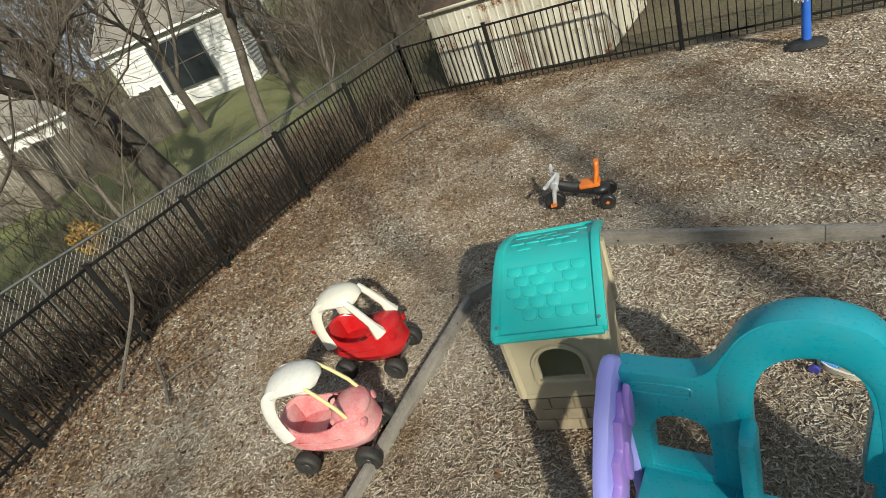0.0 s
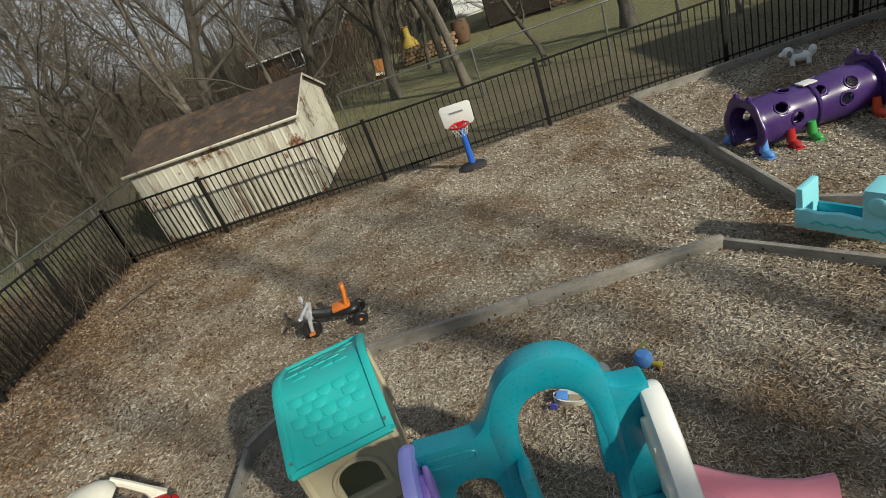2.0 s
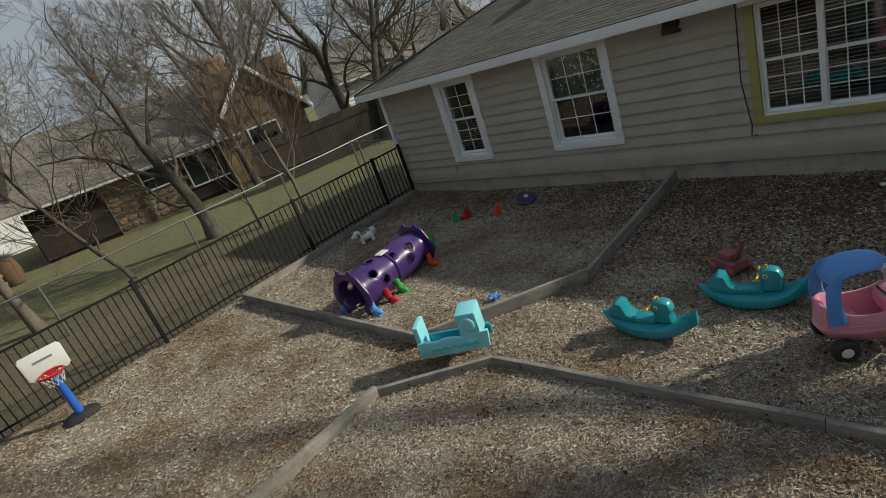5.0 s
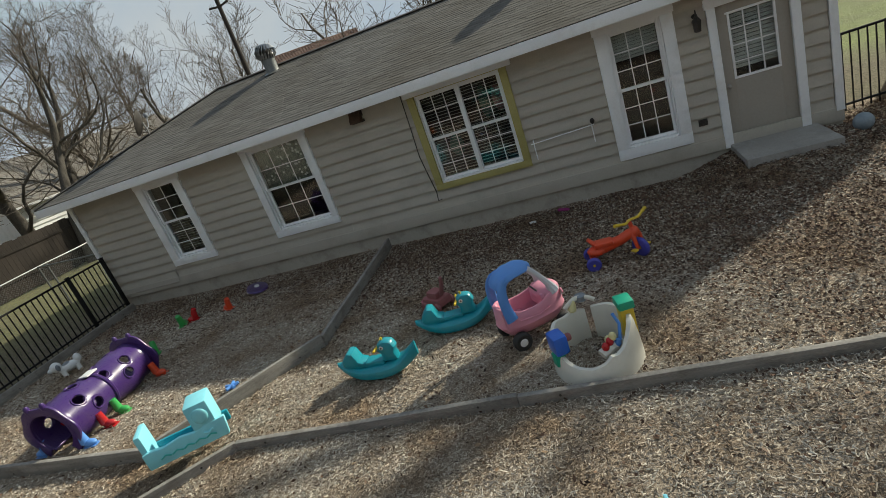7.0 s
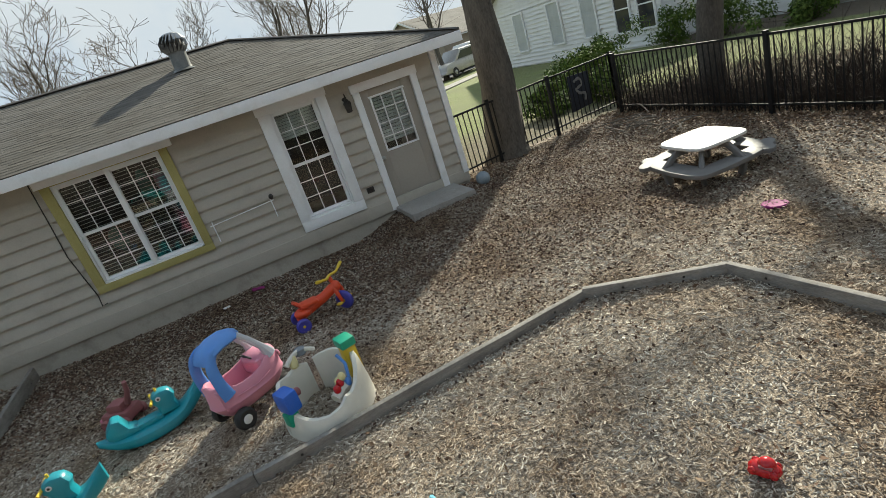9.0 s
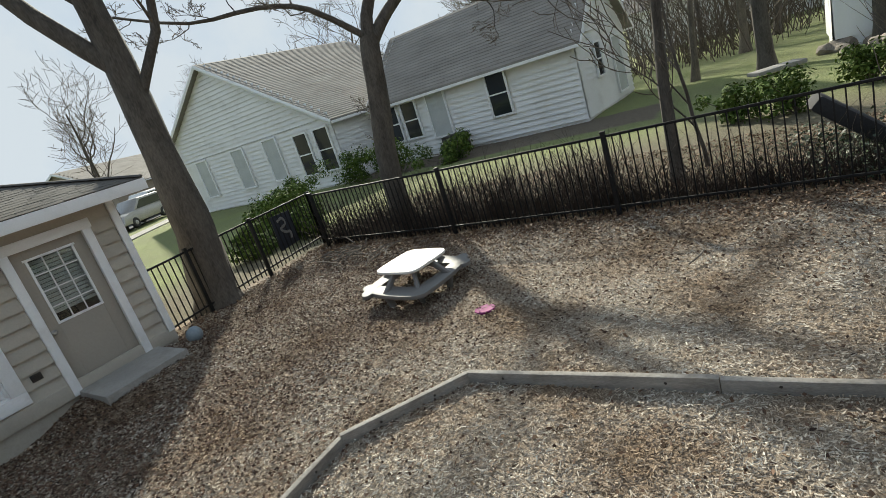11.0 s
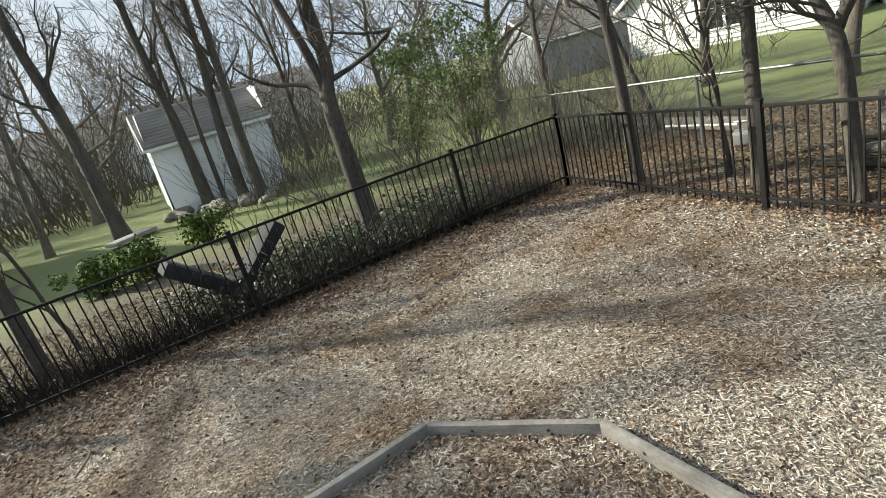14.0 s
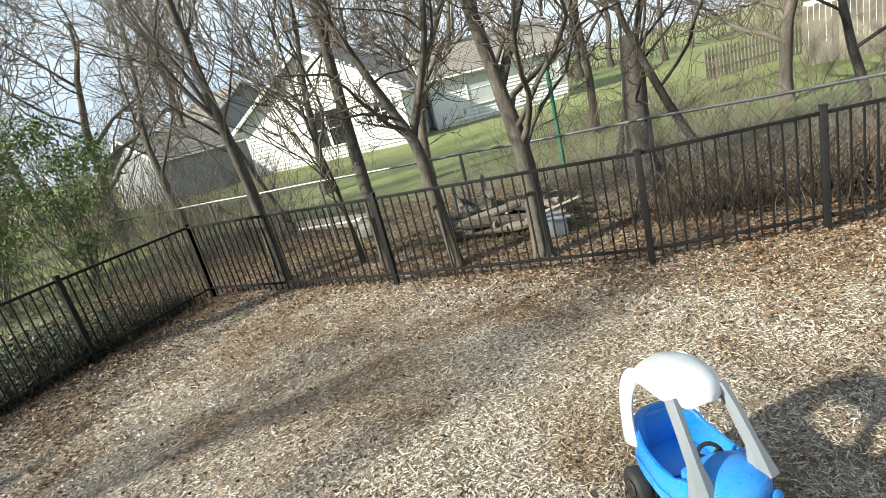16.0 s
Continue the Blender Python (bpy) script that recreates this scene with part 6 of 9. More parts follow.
for p, q in (((SX1 + 0.09, SY0 - 0.1, SE - 0.05), (SX1 + 0.09, ym, SR)), ((SX1 + 0.09, ym, SR), (SX1 + 0.09, SY1 + 0.1, SE - 0.05)), ((SX0 - 0.08, SY0 - 0.11, SE - 0.06), (SX1 + 0.08, SY0 - 0.11, SE - 0.06))):
    tube(bm, [p, q], 0.03, 4, flat=0.5, up=(1, 0, 0) if p[0] == q[0] else (0, 1, 0))
part("edge_trim", bm, RUSTY, ms)

# ---- toys in the yard ----


def wheel(parent, x, y, z, r, w, hub, tyre=RUBBER, name="wheel", hs=0.44):
    """A wheel whose axle runs along local y: tyre with rounded shoulders, hub as its own piece."""
    bm = B()
    m = pose(x, y, z, 90, 0, 0)
    lathe(bm, [(r * hs * 1.02, -w / 2 * 0.8), (r * 0.8, -w / 2), (r * 0.96, -w / 2 * 0.72), (r, -w / 4), (r, w / 4), (r * 0.96, w / 2 * 0.72), (r * 0.8, w / 2), (r * hs * 1.02, w / 2 * 0.8)], m, 20)
    o = part(name, bm, tyre, parent)
    bm = B()
    lathe(bm, [(r * hs, -w / 2 * 0.95), (r * hs * 0.9, -w / 2 * 1.05), (r * 0.1, -w / 2 * 1.1), (r * 0.1, w / 2 * 1.1), (r * hs * 0.9, w / 2 * 1.05), (r * hs, w / 2 * 0.95)], m, 14)
    part("hub", bm, hub, o)
    return o


def coupe(x, y, turn, label, body, roof, pillar, hub, thin=False, seat=None, rear=None, tilt=0.0):
    c = thing("ride_on_car", pose(x, y, lie(x, y), tilt, 0, turn), label, "ride-on car", "ride-on cars")

    def rim(p):
        dx = p.x
        return 0.405 + 0.075 / (1 + math.exp(-(dx - 0.13) * 40)) + 0.07 / (1 + math.exp((dx + 0.22) * 40))

    bm = B()
    rings = [super_ring(0.25, 0.10, 0.12, 2.6), super_ring(0.30, 0.135, 0.135, 2.6), super_ring(0.345, 0.172, 0.19, 2.5), super_ring(0.388, 0.214, 0.262, 2.5), super_ring(0.376, 0.207, 0.275, 2.8), super_ring(0.372, 0.205, 0.34, 2.8)]
    for a, b, drop in ((0.362, 0.200, 0.016), (0.350, 0.190, 0.0), (0.334, 0.176, 0.0), (0.322, 0.166, 0.016)):
        rings.append([Vector((p.x, p.y, rim(p) - drop)) for p in super_ring(a, b, 0, 2.8)])
    rings += [super_ring(0.31, 0.155, 0.27, 2.8), super_ring(0.28, 0.13, 0.22, 2.8)]
    loft(bm, rings)
    part("body", bm, body, c)
    bm = B()
    blob(bm, (0.225, 0, 0.445), (0.15, 0.175, 0.075), u=20, v=12)
    box(bm, (0.10, -0.15, 0.30), (0.16, 0.15, 0.47), 0.03)
    part("bonnet", bm, body, c)
    bm = B()
    box(bm, (-0.30, -0.15, 0.24), (-0.05, 0.15, 0.275), 0.03)
    box(bm, (-0.315, -0.145, 0.24), (-0.265, 0.145, 0.475), 0.035, pose(0, 0, 0, 0, -4, 0))
    part("seat", bm, seat or body, c)
    for sy in (-1, 1):
        bm = B()
        lathe(bm, [(0.034, 0), (0.034, 0.01), (0.02, 0.018)], pose(0.345, sy * 0.125, 0.40, 0, 80, sy * 18), 14)
        part("headlight", bm, body, c)
        bm = B()
        tube(bm, [(-0.20, sy * 0.205, 0.33), (0.02, sy * 0.212, 0.31), (0.16, sy * 0.208, 0.34)], 0.006, 6)
        part("door_line", bm, body, c)
    # roof shell with its rear pillars
    bm = B()
    prof = [(-0.312, 0.70, 0.135, 0.020), (-0.288, 0.745, 0.148, 0.032), (-0.225, 0.792, 0.158, 0.040), (-0.12, 0.822, 0.162, 0.042), (0.0, 0.826, 0.155, 0.040), (0.07, 0.812, 0.135, 0.034), (0.115, 0.79, 0.10, 0.022), (0.135, 0.772, 0.06, 0.010)]
    rr = []
    for i, (px, pz, half, th) in enumerate(prof):
        q = prof[min(i + 1, len(prof) - 1)]
        o = prof[max(i - 1, 0)]
        d = Vector((q[0] - o[0], 0, q[1] - o[1])).normalized()
        nrm = Vector((-d.z, 0, d.x))
        ring = []
        for k in range(16):
            t = 2 * math.pi * k / 16
            yy = half * math.copysign(abs(math.cos(t)) ** 0.72, math.cos(t))
            oo = th * math.copysign(abs(math.sin(t)) ** 0.8, math.sin(t)) - 0.040 * (yy / half) ** 2
            ring.append(Vector((px, yy, pz)) + nrm * oo)
        rr.append(ring)
    loft(bm, rr)
    part("roof", bm, roof, c)
    for sy in (-1, 1):
        bm = B()
        tube(bm, smooth_line([(-0.265, sy * 0.182, 0.36), (-0.285, sy * 0.178, 0.47), (-0.292, sy * 0.168, 0.58), (-0.278, sy * 0.152, 0.68), (-0.235, sy * 0.138, 0.75), (-0.16, sy * 0.128, 0.785)], 3), [0.066, 0.062, 0.06, 0.057, 0.055, 0.054, 0.054, 0.054, 0.054, 0.053, 0.052, 0.05, 0.046, 0.042, 0.036, 0.03], 12, flat=0.42, up=(0, 1, 0))
        part("rear_pillar", bm, rear or roof, c)
        bm = B()
        r = 0.013 if thin else 0.03
        tube(bm, [(0.06, sy * 0.118, 0.79), (0.13, sy * 0.128, 0.70), (0.215, sy * 0.138, 0.57), (0.262, sy * 0.142, 0.45)], [r, r, r * 1.1, r * (1.0 if thin else 2.1)], 8)
        part("front_pillar", bm, pillar, c)
    bm = B()
    ringpts = [Vector((0.12, 0, 0.475)) + Matrix.Rotation(radians(-35), 3, "Y") @ Vector((0, 0.062 * math.cos(t), 0.062 * math.sin(t))) for t in [2 * math.pi * k / 16 for k in range(17)]]
    tube(bm, ringpts, 0.010, 6, caps=False)
    for t in (0.5, 2.6, 4.7):
        tube(bm, [Vector((0.12, 0, 0.475)), Vector((0.12, 0, 0.475)) + Matrix.Rotation(radians(-35), 3, "Y") @ Vector((0, 0.06 * math.cos(t), 0.06 * math.sin(t)))], 0.008, 6)
    tube(bm, [(0.12, 0, 0.475), (0.17, 0, 0.44)], 0.014, 8)
    part("steering_wheel", bm, BLACKP, c)
    for sx, sy in ((-0.24, -1), (-0.24, 1), (0.275, -1), (0.275, 1)):
        wheel(c, sx, sy * 0.198, 0.102, 0.102, 0.085, hub)
    for sx in (-0.24, 0.275):
        bm = B()
        tube(bm, [(sx, -0.16, 0.102), (sx, 0.16, 0.102)], 0.012, 8)
        part("axle", bm, STEEL, c)
    return c


red = coupe(-3.40, 1.87, 12, "glossy red ride-on toy car with a cream roof", RED, CREAM, CREAM, BLACKP)
bm = B()
for a in range(5):
    t = 2 * math.pi * a / 5
    lathe(bm, [(0.013, 0), (0.013, 0.003)], pose(-0.345 + 0.014 * math.cos(t), -0.199, 0.57 + 0.014 * math.sin(t), 90, 0, 0), 8)
part("sticker", bm, RED, red, "red sticker on the pillar")
coupe(-3.08, 0.99, 20, "sun-faded pink ride-on toy car with a grey-white roof", FADEDPINK, two_scale("chalky_white_plastic", (0.60, 0.58, 0.53), (0.74, 0.73, 0.70), big=2, fine=30, rough=0.7, bump=0.08), PALEYELLOW, BLACKP, thin=True)
coupe(-2.89, -1.30, 33, "bright blue ride-on toy car with a white roof and grey pillars", BLUE, WHITEP, GREYP, BLACKP)
coupe(3.95, -0.12, -58, "pink ride-on toy car with a blue roof", PINK, SKYBLUE, SILVERP, WHITEP).scale = (0.94, 0.94, 0.94)


def playhouse():
    """A small two-part plastic house: block base, sand walls, turquoise shingled roof."""
    h = thing("playhouse", pose(-1.525, 1.985, lie(-1.6, 2.0) - 0.02, 0, 0, 16.5), "small plastic playhouse with sand walls and turquoise roof", "playhouse")
    W, D = 0.30, 0.44

    def shell(z0, z1, grow0, grow1, name, mat, doors):
        for sx, sy, fx, fy in ((0, -1, W, 0.018), (0, 1, W, 0.018)):
            bm = B()
            out = [(-W - grow0, z0), (W + grow0, z0), (W + grow1, z1), (-W - grow1, z1)]
            holes = [doors] if doors else []
            slab(bm, out, 0.035, pose(0, sy * (D + 0.5 * (grow0 + grow1)), 0), 0.012, holes)
            part(name, bm, mat, h)
        for sx in (-1, 1):
            bm = B()
            out = [(-D - grow0 + 0.02, z0), (D + grow0 - 0.02, z0), (D + grow1 - 0.02, z1), (-D - grow1 + 0.02, z1)]
            slab(bm, out, 0.035, pose(sx * (W + 0.5 * (grow0 + grow1) - 0.01), 0, 0, 0, 0, 90), 0.012)
            part(name, bm, mat, h)

    shell(0.0, 0.36, -0.035, -0.01, "base_wall", BROWNP, None)
    win = [(-0.13, 0.52), (0.13, 0.52)] + arc(0, 0.64, 0.13, 0, 180, 12)
    shell(0.37, 0.90, 0.0, -0.01, "upper_wall", SAND, win)
    bm = B()
    box(bm, (-W - 0.005, -D - 0.012, 0.345), (W + 0.005, D + 0.012, 0.385), 0.014)
    part("ledge", bm, SAND, h)
    bm = B()
    box(bm, (-0.17, -D - 0.035, 0.49), (0.17, -D + 0.0, 0.525), 0.012)
    part("window_sill", bm, SAND, h)
    bm = B()
    pts = [(-0.165, -D - 0.02, 0.52)] + [(x, -D - 0.02, z) for x, z in arc(0, 0.64, 0.16, 180, 0, 14)] + [(0.165, -D - 0.02, 0.52)]
    tube(bm, pts, 0.016, 6)
    part("window_moulding", bm, SAND, h)
    # courses of blocks on the base
    for r in range(3):
        for k in range(4):
            x0 = -W + 0.02 + 0.145 * k + (0.07 if r % 2 else 0)
            x1 = min(x0 + 0.135, W - 0.01)
            if x1 > x0 + 0.03:
                bm = B()
                box(bm, (x0, -D - 0.010, 0.03 + 0.105 * r), (x1, -D + 0.005, 0.125 + 0.105 * r), 0.006)
                part("block", bm, BROWNP, h)
    for sx in (-1, 1):
        for sy in (-1, 1):
            bm = B()
            tube(bm, [(sx * (W - 0.005), sy * (D - 0.005), 0.37), (sx * (W - 0.01), sy * (D - 0.01), 0.9)], 0.035, 8)
            part("corner_post", bm, SAND, h)
    # the roof: a curved sheet whose fold runs across it, with lipped rims and rows of scalloped shingles
    prof = [(-0.50, 0.915), (-0.38, 0.965), (-0.20, 1.035), (-0.02, 1.085), (0.10, 1.10), (0.22, 1.085), (0.40, 1.02), (0.53, 0.95)]
    hw = 0.335
    bm = B()
    rings = []
    for i, (py, pz) in enumerate(prof):
        ring = []
        for xx, zz in ((-hw, 0.0), (-hw, 0.035), (-hw + 0.02, 0.045), (-hw + 0.05, 0.042), (-hw + 0.06, 0.022), (hw - 0.06, 0.022), (hw - 0.05, 0.042), (hw - 0.02, 0.045), (hw, 0.035), (hw, 0.0)):
            ring.append(Vector((xx, py, pz + zz)))
        rings.append(ring)
    loft(bm, rings)
    roof_ = part("roof", bm, AQUA, h)
    bm = B()
    tube(bm, [(-hw + 0.02, prof[0][0] - 0.005, prof[0][1] + 0.02), (hw - 0.02, prof[0][0] - 0.005, prof[0][1] + 0.02)], 0.026, 8)
    part("roof_rim", bm, AQUA, roof_)
    bm = B()
    tube(bm, [(-hw + 0.02, prof[-1][0], prof[-1][1] + 0.02), (hw - 0.02, prof[-1][0], prof[-1][1] + 0.02)], 0.026, 8)
    part("roof_rim", bm, AQUA, roof_)

    def top(y):
        for (a, za), (b, zb) in zip(prof, prof[1:]):
            if a <= y <= b:
                return za + (zb - za) * (y - a) / (b - a) + 0.022, math.atan2(zb - za, b - a)
        return prof[-1][1], 0

    sc = B()
    slab(sc, [(-0.046, 0.016), (-0.043, -0.010), (-0.028, -0.026), (0.0, -0.031), (0.028, -0.026), (0.043, -0.010), (0.046, 0.016), (0.046, 0.044), (-0.046, 0.044)], 0.013, pose(0, 0, 0, -90, 0, 0), 0.006)
    me = make_mesh("shingle", sc)
    for r, y in enumerate((-0.385, -0.31, -0.235, -0.16, -0.085, 0.16, 0.235, 0.31, 0.385)):
        for k in range(5):
            x = -0.20 + 0.1 * k + (0.05 if r % 2 else 0)
            if abs(x) > 0.21 or (5 * r + 3 * k) % 7 == 0:
                continue
            z, a = top(y)
            if y > 0.1:
                link("shingle", me, AQUA, roof_).matrix_local = pose(x, y, z, math.degrees(a), 0, 0) @ pose(0, 0, 0, 0, 0, 180)
            else:
                link("shingle", me, AQUA, roof_).matrix_local = pose(x, y, z, math.degrees(a), 0, 0)
    for sx in (-1, 1):
        for yy in (prof[0][0] + 0.05, prof[-1][0] - 0.05):
            z, a = top(yy)
            bm = B()
            lathe(bm, [(0.012, 0), (0.012, 0.008), (0.006, 0.010)], pose(sx * (hw - 0.04), yy, z + 0.018), 8)
            part("screw", bm, STEEL, roof_)


playhouse()


def climber():
    """Toddler climber: teal arched panel, lilac curved side with a violet leaf, white leafy side and pink slide."""
    c = thing("play_climber", pose(0.078, 0, lie(-0.3, 1.2) - 0.035), "teal plastic toddler climber with arch, lilac side and pink slide", "climber")
    top = [(0.25, 0.02), (-0.99, 0.02), (-0.99, 1.10)] + smooth_line([(-0.96, 1.13), (-0.68, 1.14), (-0.58, 1.19), (-0.51, 1.30), (-0.44, 1.42), (-0.34, 1.50), (-0.20, 1.53), (-0.07, 1.49), (0.01, 1.40), (0.06, 1.28), (0.11, 1.235), (0.235, 1.225)], 5) + [(0.25, 1.21)]
    window_ = [(-0.885, 0.46), (-0.60, 0.46)] + smooth_line([(-0.60, 0.76), (-0.625, 0.84), (-0.70, 0.875), (-0.80, 0.85), (-0.86, 0.76)], 4)
    arch_ = [(-0.43, 0.14), (-0.005, 0.14), (-0.005, 0.66), (-0.05, 0.67)] + smooth_line([(-0.035, 1.10), (-0.08, 1.26), (-0.20, 1.335), (-0.32, 1.30), (-0.395, 1.18), (-0.43, 0.95)], 5)
    bm = B()
    slab(bm, top, 0.12, pose(0, 1.23, 0), 0.028, [window_, arch_])
    part("panel", bm, TEAL, c)
    # the arch is deeper than the shoulders; a rounded slot is moulded into the shoulder
    outer = smooth_line([(-0.555, 0.14), (-0.555, 0.90), (-0.55, 1.16), (-0.505, 1.305), (-0.435, 1.425), (-0.335, 1.507), (-0.20, 1.537), (-0.065, 1.497), (0.02, 1.405), (0.075, 1.27), (0.085, 0.9), (0.085, 0.14)], 4)
    inner = smooth_line([(0.0, 0.14), (0.0, 0.70), (-0.03, 1.10), (-0.08, 1.255), (-0.20, 1.33), (-0.32, 1.295), (-0.392, 1.18), (-0.425, 0.95), (-0.425, 0.14)], 4)
    bm = B()
    slab(bm, outer + inner, 0.15, pose(0, 1.232, 0), 0.04)
    part("arch_band", bm, TEAL, c)
    bm = B()
    tube(bm, [(x, 1.169, z) for x, z in smooth_line([(-0.90, 1.075), (-0.68, 1.085), (-0.645, 1.055), (-0.68, 1.022), (-0.90, 1.012), (-0.93, 1.042)], 4, True)] + [(-0.90, 1.169, 1.075)], 0.007, 6)
    part("raised_moulding", bm, TEAL, c)
    bm = B()
    box(bm, (-0.94, 0.86, 0.34), (-0.50, 1.20, 0.42), 0.03)
    box(bm, (-0.94, 0.60, 0.14), (-0.50, 0.92, 0.20), 0.03)
    part("step", bm, TEAL, c)
    bm = B()
    box(bm, (-0.52, 0.25, 0.36), (0.22, 1.17, 0.44), 0.03)
    part("platform", bm, TEAL, c)
    bm = B()
    box(bm, (-0.47, 1.02, 0.42), (-0.40, 1.17, 0.96), 0.03)
    part("grab_post", bm, TEAL, c)
    # curved sides run back from the panel
    for x, mat, leaf, name in ((-0.99, LILAC, VIOLET, "lilac_side"), (0.255, WHITEP, CREAM, "white_side")):
        s = 1 if x < 0 else -1
        outer = [(1.27, 0.02), (1.27, 1.14), (1.20, 1.19), (1.10, 1.16), (0.95, 1.03), (0.80, 0.84), (0.66, 0.62), (0.56, 0.40), (0.52, 0.02)]
        inner = [(1.16, 0.14), (0.66, 0.14), (0.70, 0.38), (0.80, 0.60), (0.94, 0.80), (1.08, 0.94), (1.16, 0.98)]
        bm = B()
        slab(bm, outer, 0.085 if x < 0 else 0.115, pose(x, 0, 0, 0, 0, 90), 0.032, [inner])
        part(name, bm, mat, c, "smooth lilac side" if x < 0 else "chalky white side")
        xi = x + s * 0.06
        leafy_ = [(1.16, 1.02), (1.10, 1.08), (1.02, 0.99), (0.98, 1.01), (0.93, 0.88), (0.86, 0.87), (0.83, 0.76), (0.76, 0.74), (0.74, 0.60), (0.68, 0.55), (0.66, 0.30), (0.74, 0.30), (0.80, 0.52), (0.92, 0.70), (1.06, 0.84), (1.16, 0.90)]
        bm = B()
        slab(bm, leafy_, 0.05, pose(xi, 0, 0, 0, 0, 90), 0.014)
        part("leaf_relief", bm, leaf, c)
        if x < 0:
            for yy, zz, r in ((1.08, 1.0, 0.13), (0.93, 0.80, 0.12), (0.80, 0.58, 0.11)):
                bm = B()
                tip = [(0.0, 1.0), (0.28, 0.45), (0.34, 0.0), (0.22, -0.5), (0.0, -0.8), (-0.22, -0.5), (-0.34, 0.0), (-0.28, 0.45)]
                slab(bm, [(yy + r * (p * 0.9 + q * 0.25), zz + r * q) for p, q in tip], 0.035, pose(xi + 0.03, 0, 0, 0, 0, 90), 0.012)
                part("leaf", bm, VIOLET, c)
    # slide to the east
    bm = B()
    prof = [(0.26, 0.50), (0.36, 0.46), (0.55, 0.30), (0.75, 0.16), (0.95, 0.07), (1.12, 0.045)]
    rings = []
    for px, pz in prof:
        flare = 0.29 + 0.05 * (px - 0.26)
        rings.append([Vector((px, 0.88 + yy * flare, pz + zz)) for yy, zz in ((-1, 0.14), (-0.93, 0.15), (-0.86, 0.12), (-0.78, 0.01), (0.78, 0.01), (0.86, 0.12), (0.93, 0.15), (1, 0.14), (0.95, -0.02), (-0.95, -0.02))])
    loft(bm, rings)
    part("slide", bm, PINK, c, "pink slide")
    bm = B()
    for yy in (0.64, 1.12):
        tube(bm, [(0.34, yy, 0.44), (0.42, yy, 0.0)], 0.04, 8)
    part("slide_leg", bm, PINK, c)


climber()


def trike(x, y, turn, label, frame_mat, seat_mat, bar_mat, tyre, hub, fork, pedal_mat, size=1.0, fwd=0.12, seat_style="tall", hub_size=0.44, bar=0.0, steer=0.0):
    turned = pose(0.25, 0, 0, 0, 0, steer) @ pose(-0.25, 0, 0)
    t = thing("tricycle", pose(x, y, lie(x, y), 0, 0, turn), label, "tricycle")
    t.scale = (size,) * 3
    wheel(t, 0.30, 0, 0.115, 0.115, 0.055, hub, tyre, "front_wheel", hub_size).matrix_local = turned
    for sy in (-1, 1):
        wheel(t, -0.27, sy * 0.15, 0.085, 0.085, 0.06, hub, tyre, "rear_wheel", hub_size)
    bm = B()
    tube(bm, [(0.22, 0, 0.30), (0.08, 0, 0.24), (-0.12, 0, 0.20), (-0.28, 0, 0.15)], [0.05, 0.05, 0.06, 0.055], 10, flat=1.2, up=(0, 0, 1))
    tube(bm, [(-0.27, -0.13, 0.09), (-0.27, 0.13, 0.09)], 0.025, 8)
    blob(bm, (-0.2, 0, 0.18), (0.11, 0.10, 0.06))
    part("frame", bm, frame_mat, t)
    bm = B()
    for sy in (-1, 1):
        tube(bm, [(0.30, sy * 0.045, 0.115), (0.27, sy * 0.05, 0.25), (0.23, sy * 0.03, 0.34)], [0.02, 0.026, 0.03], 8)
    blob(bm, (0.25, 0, 0.30), (0.06, 0.06, 0.07))
    tube(bm, [(0.24, 0, 0.30), (0.20, 0, 0.44)], 0.025, 8)
    part("fork", bm, fork, t).matrix_local = turned
    bm = B()
    tube(bm, smooth_line([(0.24 + fwd, -0.20, 0.50 + bar), (0.25 + fwd / 2, -0.10, 0.46 + bar * 0.6), (0.215, 0, 0.44), (0.25 + fwd / 2, 0.10, 0.46 + bar * 0.6), (0.24 + fwd, 0.20, 0.50 + bar)], 4), 0.016, 8)
    part("handlebar", bm, bar_mat, t).matrix_local = turned
    for sy in (-1, 1):
        bm = B()
        tube(bm, [(0.24 + fwd, sy * 0.19, 0.495 + bar), (0.235 + fwd * 1.2, sy * 0.26, 0.515 + bar)], 0.020, 8)
        part("grip", bm, bar_mat, t).matrix_local = turned
        bm = B()
        tube(bm, [(0.30, 0, 0.115), (0.30, sy * 0.07, 0.115)], 0.008, 6)
        box(bm, (0.265, sy * 0.10 - 0.03, 0.105), (0.335, sy * 0.10 + 0.03, 0.125), 0.008)
        part("pedal", bm, pedal_mat, t).matrix_local = turned
    bm = B()
    box(bm, (-0.22, -0.085, 0.235), (0.0, 0.085, 0.285), 0.03)
    if seat_style == "tall":
        rings = [super_ring(0.028, w, z, 2.6, 16, cx) for w, z, cx in ((0.085, 0.26, -0.17), (0.082, 0.34, -0.19), (0.06, 0.40, -0.205), (0.052, 0.44, -0.21), (0.06, 0.48, -0.215), (0.04, 0.51, -0.22))]
        loft(bm, rings)
    else:
        tube(bm, [(-0.20, 0, 0.26), (-0.27, 0, 0.34)], [0.07, 0.05], 8, flat=0.4, up=(1, 0, 0))
    part("seat", bm, seat_mat, t)
    return t


trike(-2.24, 4.38, 193, "black and silver toddler tricycle with an orange seat", BLACKP, ORANGE, SILVERP, BLACKP, ORANGE, SILVERP, ORANGE, hub_size=0.22, fwd=0.06, bar=-0.09)
trike(5.22, -1.0, -84, "orange-red tricycle with yellow handlebars and blue wheels", ORANGERED, ORANGERED, YELLOW, INDIGO, YELLOW, ORANGERED, YELLOW, seat_style="low", hub_size=0.2, fwd=0.0, bar=-0.03, steer=-51)


